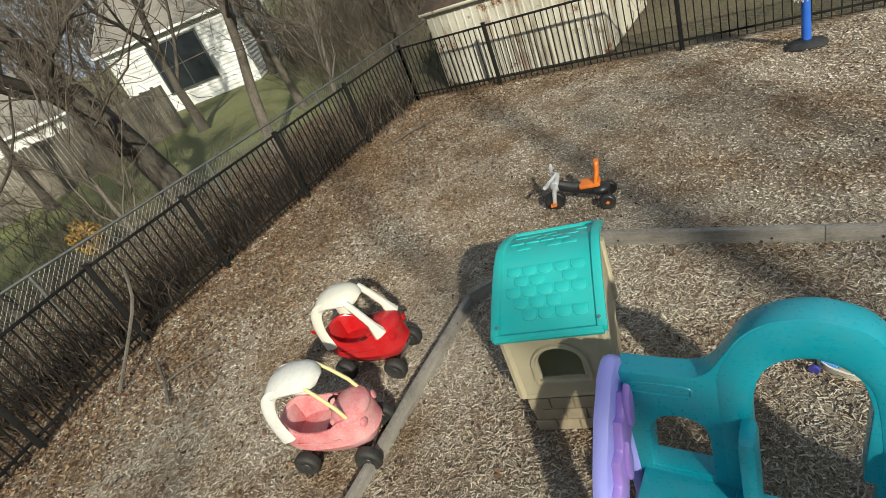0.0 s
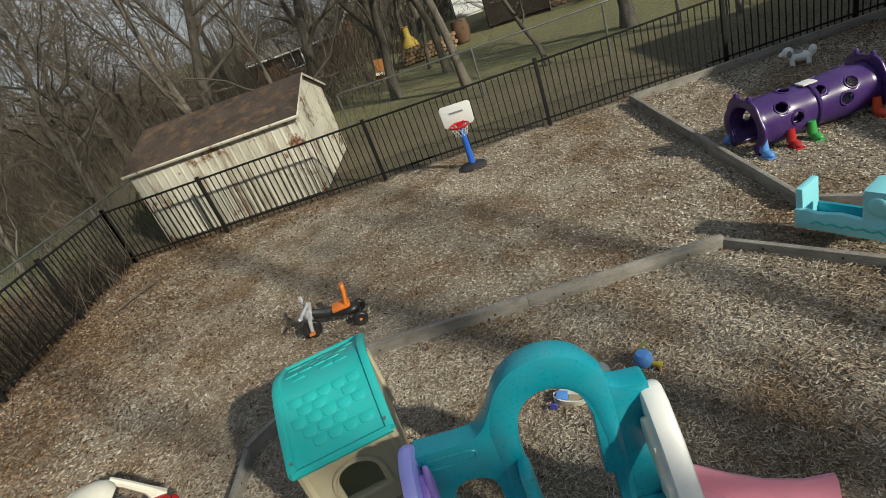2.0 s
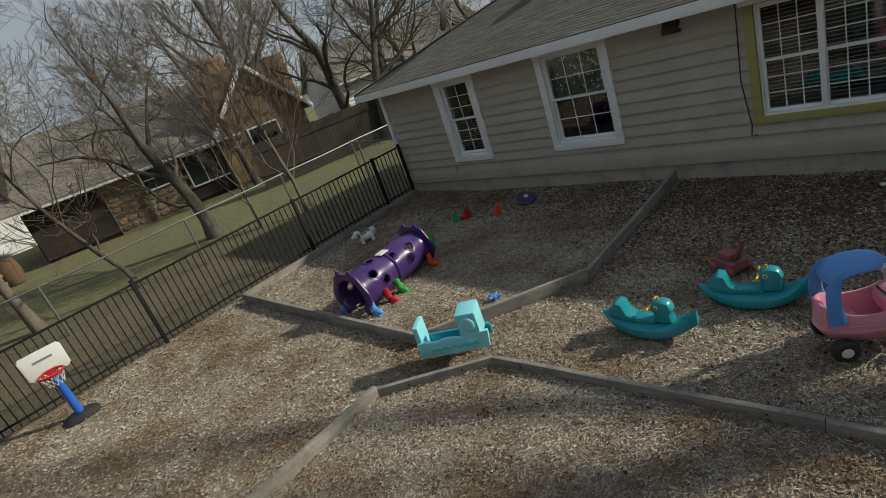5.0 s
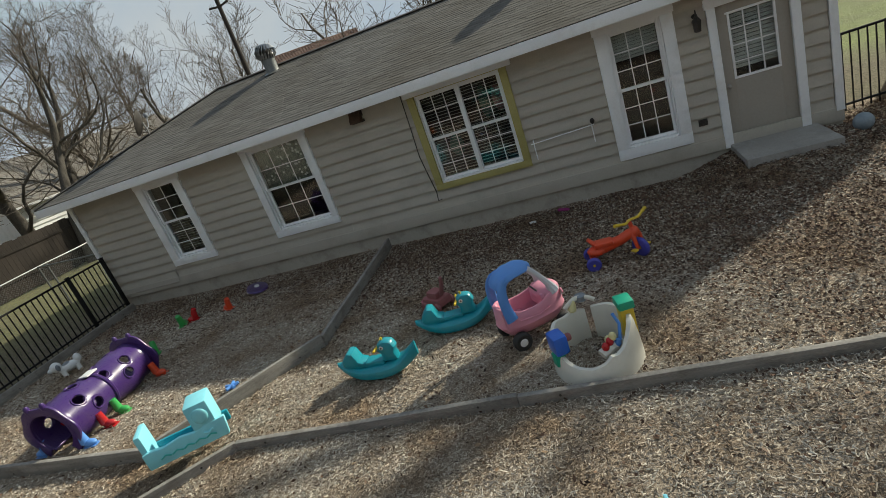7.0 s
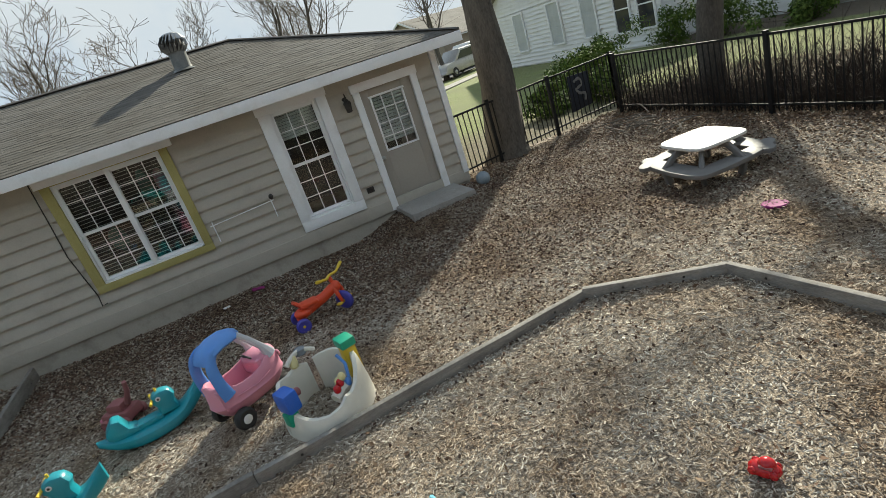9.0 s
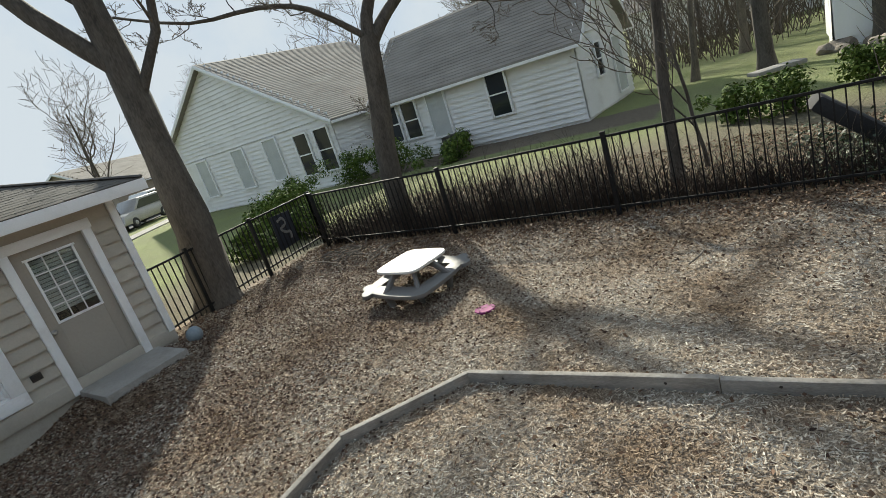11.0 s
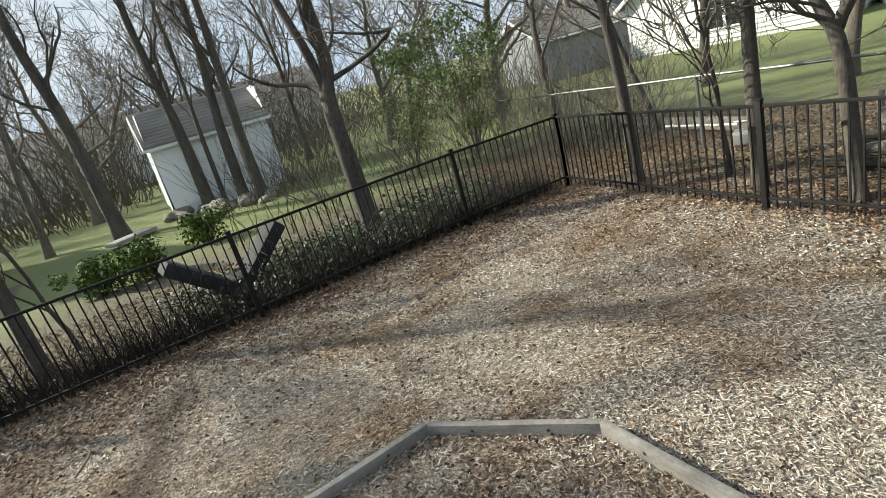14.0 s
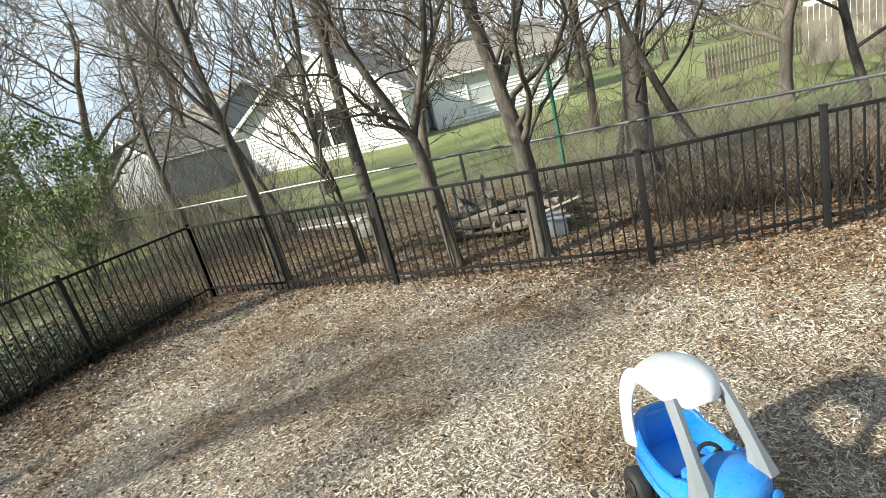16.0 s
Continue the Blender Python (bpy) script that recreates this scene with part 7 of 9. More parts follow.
def hoop():
    h = thing("basketball_hoop", pose(-0.30, 8.26, lie(-0.2, 8.2), 0, 0, -4), "toddler basketball hoop with white board, red rim and blue post", "basketball hoop")
    bm = B()
    loft(bm, [super_ring(0.25, 0.19, 0.0, 3), super_ring(0.25, 0.19, 0.03, 3), super_ring(0.20, 0.15, 0.07, 3), super_ring(0.10, 0.09, 0.10, 3)])
    part("base", bm, BLACKP, h, "black water-filled base")
    bm = B()
    tube(bm, [(0, 0, 0.08), (0, -0.01, 0.45), (0, -0.02, 0.62)], [0.06, 0.055, 0.05], 12)
    part("lower_post", bm, ROYAL, h)
    bm = B()
    tube(bm, [(0, -0.02, 0.60), (0, -0.03, 0.95)], [0.042, 0.040], 12)
    part("upper_post", bm, ROYAL, h)
    bm = B()
    slab(bm, [(-0.22, 0.80), (0.22, 0.80), (0.26, 0.84), (0.27, 1.14), (0.235, 1.18), (-0.235, 1.18), (-0.27, 1.14), (-0.26, 0.84)], 0.035, pose(0, -0.085, 0), 0.012)
    part("backboard", bm, WHITEP, h, "white backboard")
    bm = B()
    box(bm, (-0.12, -0.108, 1.03), (0.12, -0.104, 1.06))
    part("print_bar", bm, GREYP, h)
    bm = B()
    tube(bm, [(0.16 * math.cos(a), -0.27 + 0.16 * math.sin(a), 0.86) for a in [2 * math.pi * k / 22 for k in range(23)]], 0.018, 8, caps=False)
    box(bm, (-0.09, -0.14, 0.80), (0.09, -0.09, 0.88), 0.012)
    part("rim", bm, RED, h, "red rim")
    bm = B()
    for k in range(12):
        a0, a1 = 2 * math.pi * k / 12, 2 * math.pi * (k + 0.5) / 12
        for a2 in (a1, 2 * math.pi * (k - 0.5) / 12):
            tube(bm, [(0.155 * math.cos(a0), -0.27 + 0.155 * math.sin(a0), 0.85), (0.12 * math.cos(a2), -0.27 + 0.12 * math.sin(a2), 0.77), (0.10 * math.cos(a0), -0.27 + 0.10 * math.sin(a0), 0.69)], 0.004, 4)
    part("net", bm, WHITEP, h)


hoop()


def tunnel():
    """Crawl-through caterpillar: two ribbed purple drums with round holes, wavy collars and coloured shoes."""
    t = thing("play_tunnel", pose(3.03, 5.60, lie(3.5, 5.6) - 0.01, 0, 0, 6.5), "purple plastic caterpillar crawl tunnel with coloured feet", "play tunnel")
    L, R, N = 1.5, 0.305, 40

    def radius(s):
        u = s / L
        return R * (1.0 - 0.10 * (math.cos(4 * math.pi * u) * 0.5 + 0.5)) * (1.03 if u < 0.04 or u > 0.96 else 1.0)

    holes = [(0.22, 52), (0.22, 5), (0.47, 95), (0.52, 35), (0.92, 60), (1.05, 15), (1.28, 62), (0.30, 140), (0.80, 130), (1.15, 140), (0.45, 175), (1.05, 172)]
    V, F = [], []
    nx, na = 60, 56
    a0, a1 = -62, 242

    def cut(s, a):
        r = radius(s)
        return any(math.hypot(s - hs, radians(a - ha) * r) < 0.072 for hs, ha in holes)

    for i in range(nx + 1):
        s = L * i / nx
        for k in range(na + 1):
            a = radians(a0 + (a1 - a0) * k / na)
            r = radius(s)
            V.append((s, r * math.cos(a), 0.30 + r * math.sin(a)))
    for i in range(nx):
        for k in range(na):
            s, a = L * (i + 0.5) / nx, a0 + (a1 - a0) * (k + 0.5) / na
            if not cut(s, a):
                j = i * (na + 1) + k
                F.append((j, j + 1, j + na + 2, j + na + 1))
    me = bpy.data.meshes.new("drum")
    me.from_pydata(V, [], F)
    d = link("drum", me, PURPLE, t)
    mod = d.modifiers.new("shell", "SOLIDIFY")
    mod.thickness, mod.offset = 0.02, -1
    for hs, ha in holes:
        r = radius(hs) + 0.004
        bm = B()
        pts = []
        for k in range(21):
            b = 2 * math.pi * k / 20
            aa = radians(ha) + 0.077 * math.sin(b) / r
            ss = hs + 0.077 * math.cos(b)
            pts.append((ss, radius(ss) * math.cos(aa) * 1.01, 0.30 + radius(ss) * 1.01 * math.sin(aa)))
        tube(bm, pts, 0.010, 6, caps=False)
        part("hole_rim", bm, PURPLE, t)
    for s, sgn in ((-0.01, -1), (L + 0.01, 1)):
        bm = B()
        outer, inner = [], []
        for k in range(49):
            a = radians(-55 + 290 * k / 48)
            outer.append(((R + 0.075 + 0.018 * math.cos(6 * a)) * math.cos(a), 0.30 + (R + 0.075 + 0.018 * math.cos(6 * a)) * math.sin(a)))
            inner.append(((R - 0.045) * math.cos(a), 0.30 + (R - 0.045) * math.sin(a)))
        slab(bm, outer + inner[::-1], 0.035, pose(s, 0, 0, 0, 0, 90), 0.010)
        part("collar", bm, PURPLE, t)
        for yy in (-0.12, 0.12):
            bm = B()
            lathe(bm, [(0.03, 0), (0.034, 0.05), (0.02, 0.08)], pose(s, yy, 0.30 + R + 0.03, 0, 0, 0), 12)
            part("horn", bm, PURPLE, t)
    bm = B()
    tube(bm, [(L / 2, (R - 0.03) * math.cos(a), 0.30 + (R - 0.03) * math.sin(a)) for a in [radians(-55 + 290 * k / 36) for k in range(37)]], 0.028, 8)
    part("joint_band", bm, PURPLE, t)
    bm = B()
    box(bm, (L / 2 - 0.09, -0.11, 0.30 + R - 0.018), (L / 2 + 0.09, 0.03, 0.30 + R + 0.002), 0.006)
    part("sticker", bm, WHITEP, t, "worn white sticker")
    shoes_ = [(0.02, -1, SKYBLUE), (0.02, 1, SKYBLUE), (0.36, -1, RED), (0.62, -1, GREEN), (1.42, -1, ORANGERED), (0.36, 1, RED), (0.9, 1, GREEN), (1.42, 1, ORANGERED)]
    for s, sgn, mat in shoes_:
        y = sgn * (R - 0.02)
        bm = B()
        tube(bm, [(s, y, 0.22), (s, y + sgn * 0.02, 0.06)], [0.045, 0.055], 10)
        blob(bm, (s, y + sgn * 0.075, 0.045), (0.055, 0.095, 0.048))
        box(bm, (s - 0.055, y + min(0, sgn * 0.17), 0.0), (s + 0.055, y + max(0, sgn * 0.17), 0.022), 0.01)
        part("shoe", bm, mat, t)


tunnel()


def bench():
    """Toy kitchen-bench piece lying across the timbers: a long low front, open middle, tall block at one end, slim post at the other."""
    t = thing("toy_bench", pose(2.39, 3.52, 0.15, 0, 0, -57), "pale turquoise plastic toy bench lying across the timbers", "toy bench")
    bm = B()
    slab(bm, [(0, 0), (0.78, 0), (0.81, 0.21), (0.60, 0.20), (0.50, 0.175), (0.36, 0.195), (0.20, 0.17), (0.08, 0.19), (0, 0.18)], 0.05, pose(0, -0.02, 0), 0.014)
    part("front_panel", bm, TURQ, t)
    bm = B()
    box(bm, (0.0, -0.02, 0.0), (0.065, 0.26, 0.37), 0.022)
    part("end_post", bm, TURQ, t)
    bm = B()
    box(bm, (0.50, -0.04, 0.10), (0.73, 0.26, 0.44), 0.035)
    part("end_block", bm, TURQ, t)
    bm = B()
    blob(bm, (0.62, -0.045, 0.31), (0.075, 0.02, 0.085))
    tube(bm, [(0.58, -0.05, 0.13), (0.62, -0.055, 0.115), (0.67, -0.05, 0.14)], 0.012, 6)
    part("moulded_face_plate", bm, TURQ, t)
    bm = B()
    slab(bm, [(0, 0), (0.76, 0), (0.76, 0.12), (0, 0.12)], 0.04, pose(0.02, 0.25, 0.0), 0.014)
    part("back_panel", bm, TEAL, t)
    bm = B()
    for k in range(5):
        x = 0.14 + 0.11 * k
        tube(bm, [(x, -0.048, 0.07), (x + 0.05, -0.05, 0.095), (x + 0.10, -0.048, 0.07)], 0.008, 6)
    part("wave_moulding", bm, AQUA, t)
    bm = B()
    box(bm, (0.05, 0.0, 0.0), (0.55, 0.25, 0.03), 0.01)
    part("bottom", bm, TURQ, t)


bench()


def rocker(x, y, turn, label):
    """Bird-shaped rocker: crescent hull, saddle, backrest and a head with eyes and a yellow handle."""
    r = thing("rocker", pose(x, y, lie(x, y), 0, 0, turn), label, "rocking toy", "teal rockers")
    bm = B()
    rings = []
    n = 15
    for i in range(n + 1):
        u = -1 + 2 * i / n
        px = 0.46 * u
        keel = 0.0 + 0.16 * abs(u) ** 2.4
        deck = 0.15 + 0.07 * abs(u) ** 2.2 + (0.10 * max(0, u - 0.55) / 0.45 if u > 0.55 else 0)
        half = 0.145 * (1 - abs(u) ** 2.6) + 0.018
        ring = []
        for k in range(14):
            a = 2 * math.pi * k / 14
            mid, ht = (keel + deck) / 2, (deck - keel) / 2
            ring.append(Vector((px, half * math.copysign(abs(math.cos(a)) ** 0.7, math.cos(a)), mid + ht * math.copysign(abs(math.sin(a)) ** 0.75, math.sin(a)))))
        rings.append(ring)
    loft(bm, rings)
    part("hull", bm, TEAL_BRIGHT, r)
    bm = B()
    slab(bm, [(-0.30, 0.15), (-0.10, 0.15), (-0.12, 0.20), (-0.18, 0.225), (-0.22, 0.33), (-0.28, 0.35), (-0.36, 0.26), (-0.37, 0.20)], 0.17, None, 0.03)
    part("backrest", bm, TEAL_BRIGHT, r)
    bm = B()
    box(bm, (-0.14, -0.075, 0.14), (0.10, 0.075, 0.20), 0.035)
    part("saddle", bm, TEAL_BRIGHT, r)
    bm = B()
    slab(bm, [(0.06, 0.16), (0.26, 0.16), (0.235, 0.25), (0.26, 0.31), (0.23, 0.385), (0.15, 0.40), (0.07, 0.375), (0.055, 0.30), (0.09, 0.25)], 0.13, None, 0.035)
    head = part("head", bm, TEAL_BRIGHT, r)
    for sy in (-1, 1):
        bm = B()
        lathe(bm, [(0.022, 0), (0.020, 0.006)], pose(0.12, sy * 0.064, 0.335, sy * -90, 0, 0), 14)
        e = part("eye", bm, WHITEP, head)
        bm = B()
        lathe(bm, [(0.011, 0.006), (0.010, 0.010)], pose(0.12, sy * 0.064, 0.335, sy * -90, 0, 0), 12)
        part("pupil", bm, BLACKP, head)
        bm = B()
        tube(bm, [(0.07, sy * 0.03, 0.34), (0.055, sy * 0.12, 0.335)], 0.014, 8)
        part("handle", bm, YELLOW, head)
    bm = B()
    lathe(bm, [(0.012, 0.39), (0.010, 0.425)], pose(0.13, 0, 0), 8)
    part("crest", bm, YELLOW, head)
    bm = B()
    box(bm, (-0.03, -0.152, 0.075), (0.05, -0.144, 0.10), 0.003)
    part("badge", bm, WHITEP, r)
    return r


ra = rocker(3.63, 1.50, -88, "teal plastic bird-shaped rocker resting on the mulch")
rb = rocker(4.335, 0.79, -80, "teal plastic bird-shaped rocker beside the pink car")


def play_centre():
    """White toddler activity ring: low curved walls, open at the back, with coloured knobs, blue box and a yellow post with a green cap."""
    t = thing("activity_centre", pose(3.385, -0.71, lie(3.4, -0.7), 0, 0, 0), "white plastic toddler activity ring with coloured knobs", "activity toy")
    A, Bb = 0.37, 0.36

    def wallrun(a0, a1, turns, tops, name, n=30):
        bm = B()
        rings = []
        for i in range(n + 1):
            a = radians(a0 + (a1 - a0) * i / n)
            c, s = math.cos(a), math.sin(a)
            f = i / n
            ht = float(np.interp(a0 + (a1 - a0) * f, turns, tops))
            ring = []
            for k, (o, z) in enumerate(((0.03, 0.0), (0.02, ht * 0.4), (0.0, ht * 0.85), (-0.015, ht), (-0.05, ht), (-0.065, ht * 0.85), (-0.05, 0.0))):
                ring.append(Vector(((A + o) * c, (Bb + o) * s, z)))
            rings.append(ring)
        loft(bm, rings)
        return part(name, bm, CREAM, t)

    wallrun(112, 286, (112, 130, 150, 175, 195, 205, 215, 228, 245, 262, 278, 286), (0.27, 0.20, 0.155, 0.145, 0.175, 0.225, 0.215, 0.245, 0.33, 0.39, 0.385, 0.33), "front_wall")
    wallrun(8, 110, (8, 25, 45, 70, 95, 110), (0.32, 0.35, 0.33, 0.37, 0.34, 0.29), "back_wall")
    wallrun(-70, -2, (-70, -55, -30, -2), (0.36, 0.37, 0.37, 0.34), "side_wall")
    bm = B()
    tube(bm, [((A - 0.02) * math.cos(radians(a)), (Bb - 0.02) * math.sin(radians(a)), 0.40 + 0.05 * math.sin(radians((a + 10) * 4))) for a in range(-10, 40, 6)], 0.022, 8)
    part("arch_rail", bm, CREAM, t)
    for a, z, r, mat, name in ((118, 0.34, 0.075, ROYAL, "blue_box"),):
        m = pose((A - 0.01) * math.cos(radians(a)), (Bb - 0.01) * math.sin(radians(a)), z, 0, 0, a)
        bm = B()
        box(bm, (-0.10, -0.09, -0.10), (0.03, 0.09, 0.08), 0.03, m)
        part(name, bm, mat, t)
        bm = B()
        lathe(bm, [(0.035, 0), (0.035, 0.05), (0.02, 0.06)], m @ pose(-0.1, 0, 0, 0, -90, 0), 12)
        part("knob", bm, MAUVE, t)
        bm = B()
        box(bm, (-0.06, -0.05, -0.22), (0.04, 0.05, -0.10), 0.02, m)
        part("lower_block", bm, JADE, t)
        bm = B()
        tube(bm, [m @ Vector((-0.02, -0.1, -0.30)), m @ Vector((-0.02, -0.1, -0.16))], 0.018, 8)
        part("red_peg", bm, RED, t)
    m = pose((A - 0.02) * math.cos(radians(-75)), (Bb - 0.03) * math.sin(radians(-75)), 0, 0, 0, -75)
    bm = B()
    box(bm, (-0.07, -0.06, 0.12), (0.05, 0.06, 0.44), 0.02, m)
    part("yellow_post", bm, YELLOW, t)
    bm = B()
    box(bm, (-0.08, -0.085, 0.43), (0.06, 0.085, 0.51), 0.02, m)
    part("green_cap", bm, JADE, t)
    bm = B()
    tube(bm, [(0.02, -0.2, 0.42), (-0.03, -0.24, 0.34), (-0.10, -0.22, 0.22)], 0.014, 8)
    blob(bm, (-0.12, -0.20, 0.22), (0.035, 0.03, 0.04))
    part("blue_telephone", bm, SKYBLUE, t)
    for px, py, pz, mat in ((-0.19, -0.10, 0.24, RED), (-0.15, -0.14, 0.26, RED), (-0.14, -0.17, 0.30, PALEYELLOW), (-0.10, -0.13, 0.25, PALEYELLOW)):
        bm = B()
        blob(bm, (px, py, pz), (0.033, 0.033, 0.04), u=12, v=8)
        part("knob", bm, mat, t)
    bm = B()
    tube(bm, [(-0.2, -0.06, 0.17), (-0.14, -0.14, 0.20), (-0.06, -0.22, 0.17)], 0.05, 8)
    part("shelf", bm, CREAM, t)
    bm = B()
    lathe(bm, [(0.02, 0.0), (0.04, 0.03), (0.03, 0.08), (0.008, 0.12)], pose(0.30, 0.16, 0.33, 20, 0, 0), 10)
    part("yellow_bulb", bm, PALEYELLOW, t)
    bm = B()
    lathe(bm, [(0.05, 0), (0.05, 0.05), (0.03, 0.06)], pose(0.36, 0.06, 0.41), 12)
    part("grey_knob", bm, GREYP, t)


play_centre()


def picnic_table():
    t = thing("picnic_table", pose(4.39, -6.04, lie(4.4, -6.1), 0, 0, -5), "low plastic toddler picnic table, top coloured as sunlit, seats as shaded", "picnic table")
    bm = B()
    loft(bm, [super_ring(0.375, 0.375, 0.405, 5.0, 40), super_ring(0.395, 0.395, 0.412, 5.0, 40), super_ring(0.40, 0.40, 0.43, 5.0, 40), super_ring(0.39, 0.39, 0.448, 5.0, 40), super_ring(0.365, 0.365, 0.444, 5.0, 40)])
    part("tabletop", bm, TABLETOP, t, "white top coloured as sunlit")
    bm = B()
    lathe(bm, [(0.024, 0.443), (0.024, 0.447), (0.012, 0.448)], sides=14)
    part("umbrella_plug", bm, TABLEGREY, t)
    for side in (0, 180):
        bm = B()
        seat_ = smooth_line([(0.66, 0.40), (0.52, 0.53), (0.05, 0.63), (-0.42, 0.645), (-0.60, 0.58), (-0.645, 0.42), (-0.63, -0.05), (-0.53, -0.52), (-0.40, -0.68), (-0.30, -0.62), (-0.36, -0.30), (-0.37, 0.28), (-0.29, 0.36), (0.30, 0.355), (0.58, 0.31)], 3, True)
        slab(bm, seat_, 0.055, pose(0, 0, 0.205, -90, 0, 0), 0.018)
        part("bench_seat", bm, TABLEGREY, t).matrix_local = pose(0, 0, 0, 0, 0, side)
        for da in (-52, 0, 52):
            a_ = radians(135 + side + da)
            c, s_ = math.cos(a_), math.sin(a_)
            bm = B()
            tube(bm, [(0.30 * c, 0.30 * s_, 0.41), (0.44 * c, 0.44 * s_, 0.30), (0.56 * c, 0.56 * s_, 0.20), (0.50 * c, 0.50 * s_, 0.0)], [0.05, 0.045, 0.06, 0.05], 8, flat=0.7, up=(-s_, c, 0))
            part("leg", bm, TABLEGREY, t)
            bm = B()
            tube(bm, [(0.52 * c, 0.52 * s_, 0.233), (0.58 * c, 0.58 * s_, 0.233)], 0.004, 6)
            part("screw_slot", bm, BLACKP, t)


picnic_table()

# ---- small things lying about ----


def puppy():
    p = thing("toy_dog", pose(5.17, 8.06, lie(5.1, 8.0), 0, 0, 150), "faded white ride-on toy dog with grey patches", "ride-on toy")
    bm = B()
    blob(bm, (0, 0, 0.12), (0.17, 0.09, 0.08))
    blob(bm, (0.17, 0, 0.21), (0.085, 0.075, 0.085))
    blob(bm, (0.25, 0, 0.19), (0.05, 0.045, 0.04))
    blob(bm, (-0.16, 0, 0.19), (0.06, 0.06, 0.08))
    for sx in (-0.11, 0.11):
        for sy in (-1, 1):
            tube(bm, [(sx, sy * 0.07, 0.1), (sx, sy * 0.08, 0.0)], [0.035, 0.04], 8)
    part("body", bm, WHITEP, p)
    for sy in (-1, 1):
        bm = B()
        blob(bm, (0.15, sy * 0.085, 0.20), (0.035, 0.02, 0.06), u=10, v=8)
        part("ear", bm, GREYP, p)
    bm = B()
    blob(bm, (0.02, 0, 0.175), (0.08, 0.06, 0.035), u=12, v=8)
    part("saddle_patch", bm, GREYP, p)


puppy()


def lump(name, label, category, x, y, blobs, mat, turn=0, group=""):
    """A small moulded toy out of overlapping rounded forms."""
    t = thing(name, pose(x, y, lie(x, y) + 0.01, 0, 0, turn), label, category, group)
    for c, s, m_, nm in blobs:
        bm = B()
        blob(bm, c, s, u=12, v=8)
        part(nm, bm, m_ or mat, t)
    return t


def shoe(x, y, turn, mat, label):
    """A spare tunnel foot: sole, boot shaft."""
    t = thing("tunnel_foot", pose(x, y, lie(x, y), 0, 0, turn), label, "toy part", "loose tunnel feet")
    bm = B()
    box(bm, (-0.06, -0.07, 0.0), (0.14, 0.07, 0.025), 0.01)
    part("sole", bm, mat, t)
    bm = B()
    blob(bm, (0.07, 0, 0.045), (0.08, 0.06, 0.05))
    tube(bm, [(0.0, 0, 0.03), (-0.02, 0, 0.16), (-0.05, 0.0, 0.22)], [0.055, 0.05, 0.04], 10)
    part("boot", bm, mat, t)


shoe(6.06, 6.33, 30, GREEN, "loose bright green plastic tunnel foot")
shoe(6.22, 6.17, 100, RED, "loose red plastic tunnel foot")
shoe(6.39, 5.54, 70, ORANGERED, "loose orange plastic tunnel foot")
shoe(5.15, 6.11, 200, GREEN, "loose bright green plastic tunnel foot lying by the tunnel")
dsc = thing("sled_disc", pose(7.08, 5.40, lie(7, 5.2) + 0.02, 8, 0, 40), "purple plastic caterpillar face plate lying on the mulch", "toy part")
bm = B()
loft(bm, [super_ring(0.30, 0.17, 0.0, 2.2, 28), super_ring(0.33, 0.20, 0.02, 2.2, 28), super_ring(0.31, 0.18, 0.05, 2.2, 28), super_ring(0.12, 0.06, 0.065, 2.2, 28)])
part("plate", bm, PURPLE, dsc)
bm = B()
loft(bm, [super_ring(0.09, 0.045, 0.064, 2.2, 20), super_ring(0.085, 0.04, 0.075, 2.2, 20)])
part("white_mark", bm, WHITEP, dsc)
star = thing("toy_jack", pose(3.83, 3.65, lie(3.8, 3.6) + 0.02, 0, 0, 20), "small sky-blue plastic connector toy by the timber", "toy")
bm = B()
for a in range(5):
    t = 2 * math.pi * a / 5
    tube(bm, [(0, 0, 0.015), (0.085 * math.cos(t), 0.085 * math.sin(t), 0.03)], [0.03, 0.02], 8)
part("body", bm, SKYBLUE, star)
lump("toy_scrap", "small scrap of magenta plastic toy near the wall", "toy", 7.45, -0.34, [((0, 0, 0.02), (0.10, 0.04, 0.025), None, "body"), ((0.06, 0.03, 0.03), (0.05, 0.03, 0.03), None, "lobe")], MAGENTA, 60)
paper = thing("paper_scrap", pose(7.22, 0.16, lie(7.2, 0.2) + 0.01, 0, 0, 20), "crumpled white paper scrap on the mulch", "paper")
bm = B()
bmesh.ops.create_grid(bm, x_segments=6, y_segments=5, size=0.05)
for v in bm.verts:
    v.co.z = 0.02 + 0.016 * noise.noise(v.co * 40)
part("sheet", bm, WHITEP, paper)
fr = thing("flying_disc", pose(2.96, -5.40, lie(2.9, -5.4), 3, 2, 0), "magenta plastic flying disc lying on the mulch", "flying disc")
bm = B()
lathe(bm, [(0.118, 0.0), (0.124, 0.014), (0.116, 0.026), (0.10, 0.022), (0.0, 0.022)], sides=32, cap1=False)
part("disc", bm, MAGENTA, fr)
ball = thing("ball", pose(7.42, -4.34, lie(7.55, -4.38)), "grey-blue rubber ball beside the door step", "ball")
bm = B()
blob(bm, (0, 0, 0.12), (0.12, 0.12, 0.12), u=24, v=16)
part("shell", bm, two_scale("dull_blue_rubber", (0.20, 0.25, 0.29), (0.30, 0.35, 0.38), big=6, fine=40, rough=0.6, bump=0.05), ball)
rbk = thing("toy_car", pose(0.86, -2.58, lie(0.9, -2.5), 0, 0, 25), "small glossy red moulded toy car without wheels", "toy")
rbk.scale = (0.8, 0.8, 0.85)
bm = B()
blob(bm, (0.0, 0, 0.05), (0.10, 0.065, 0.05))
blob(bm, (-0.015, 0, 0.09), (0.055, 0.05, 0.045))
part("body", bm, RED, rbk)
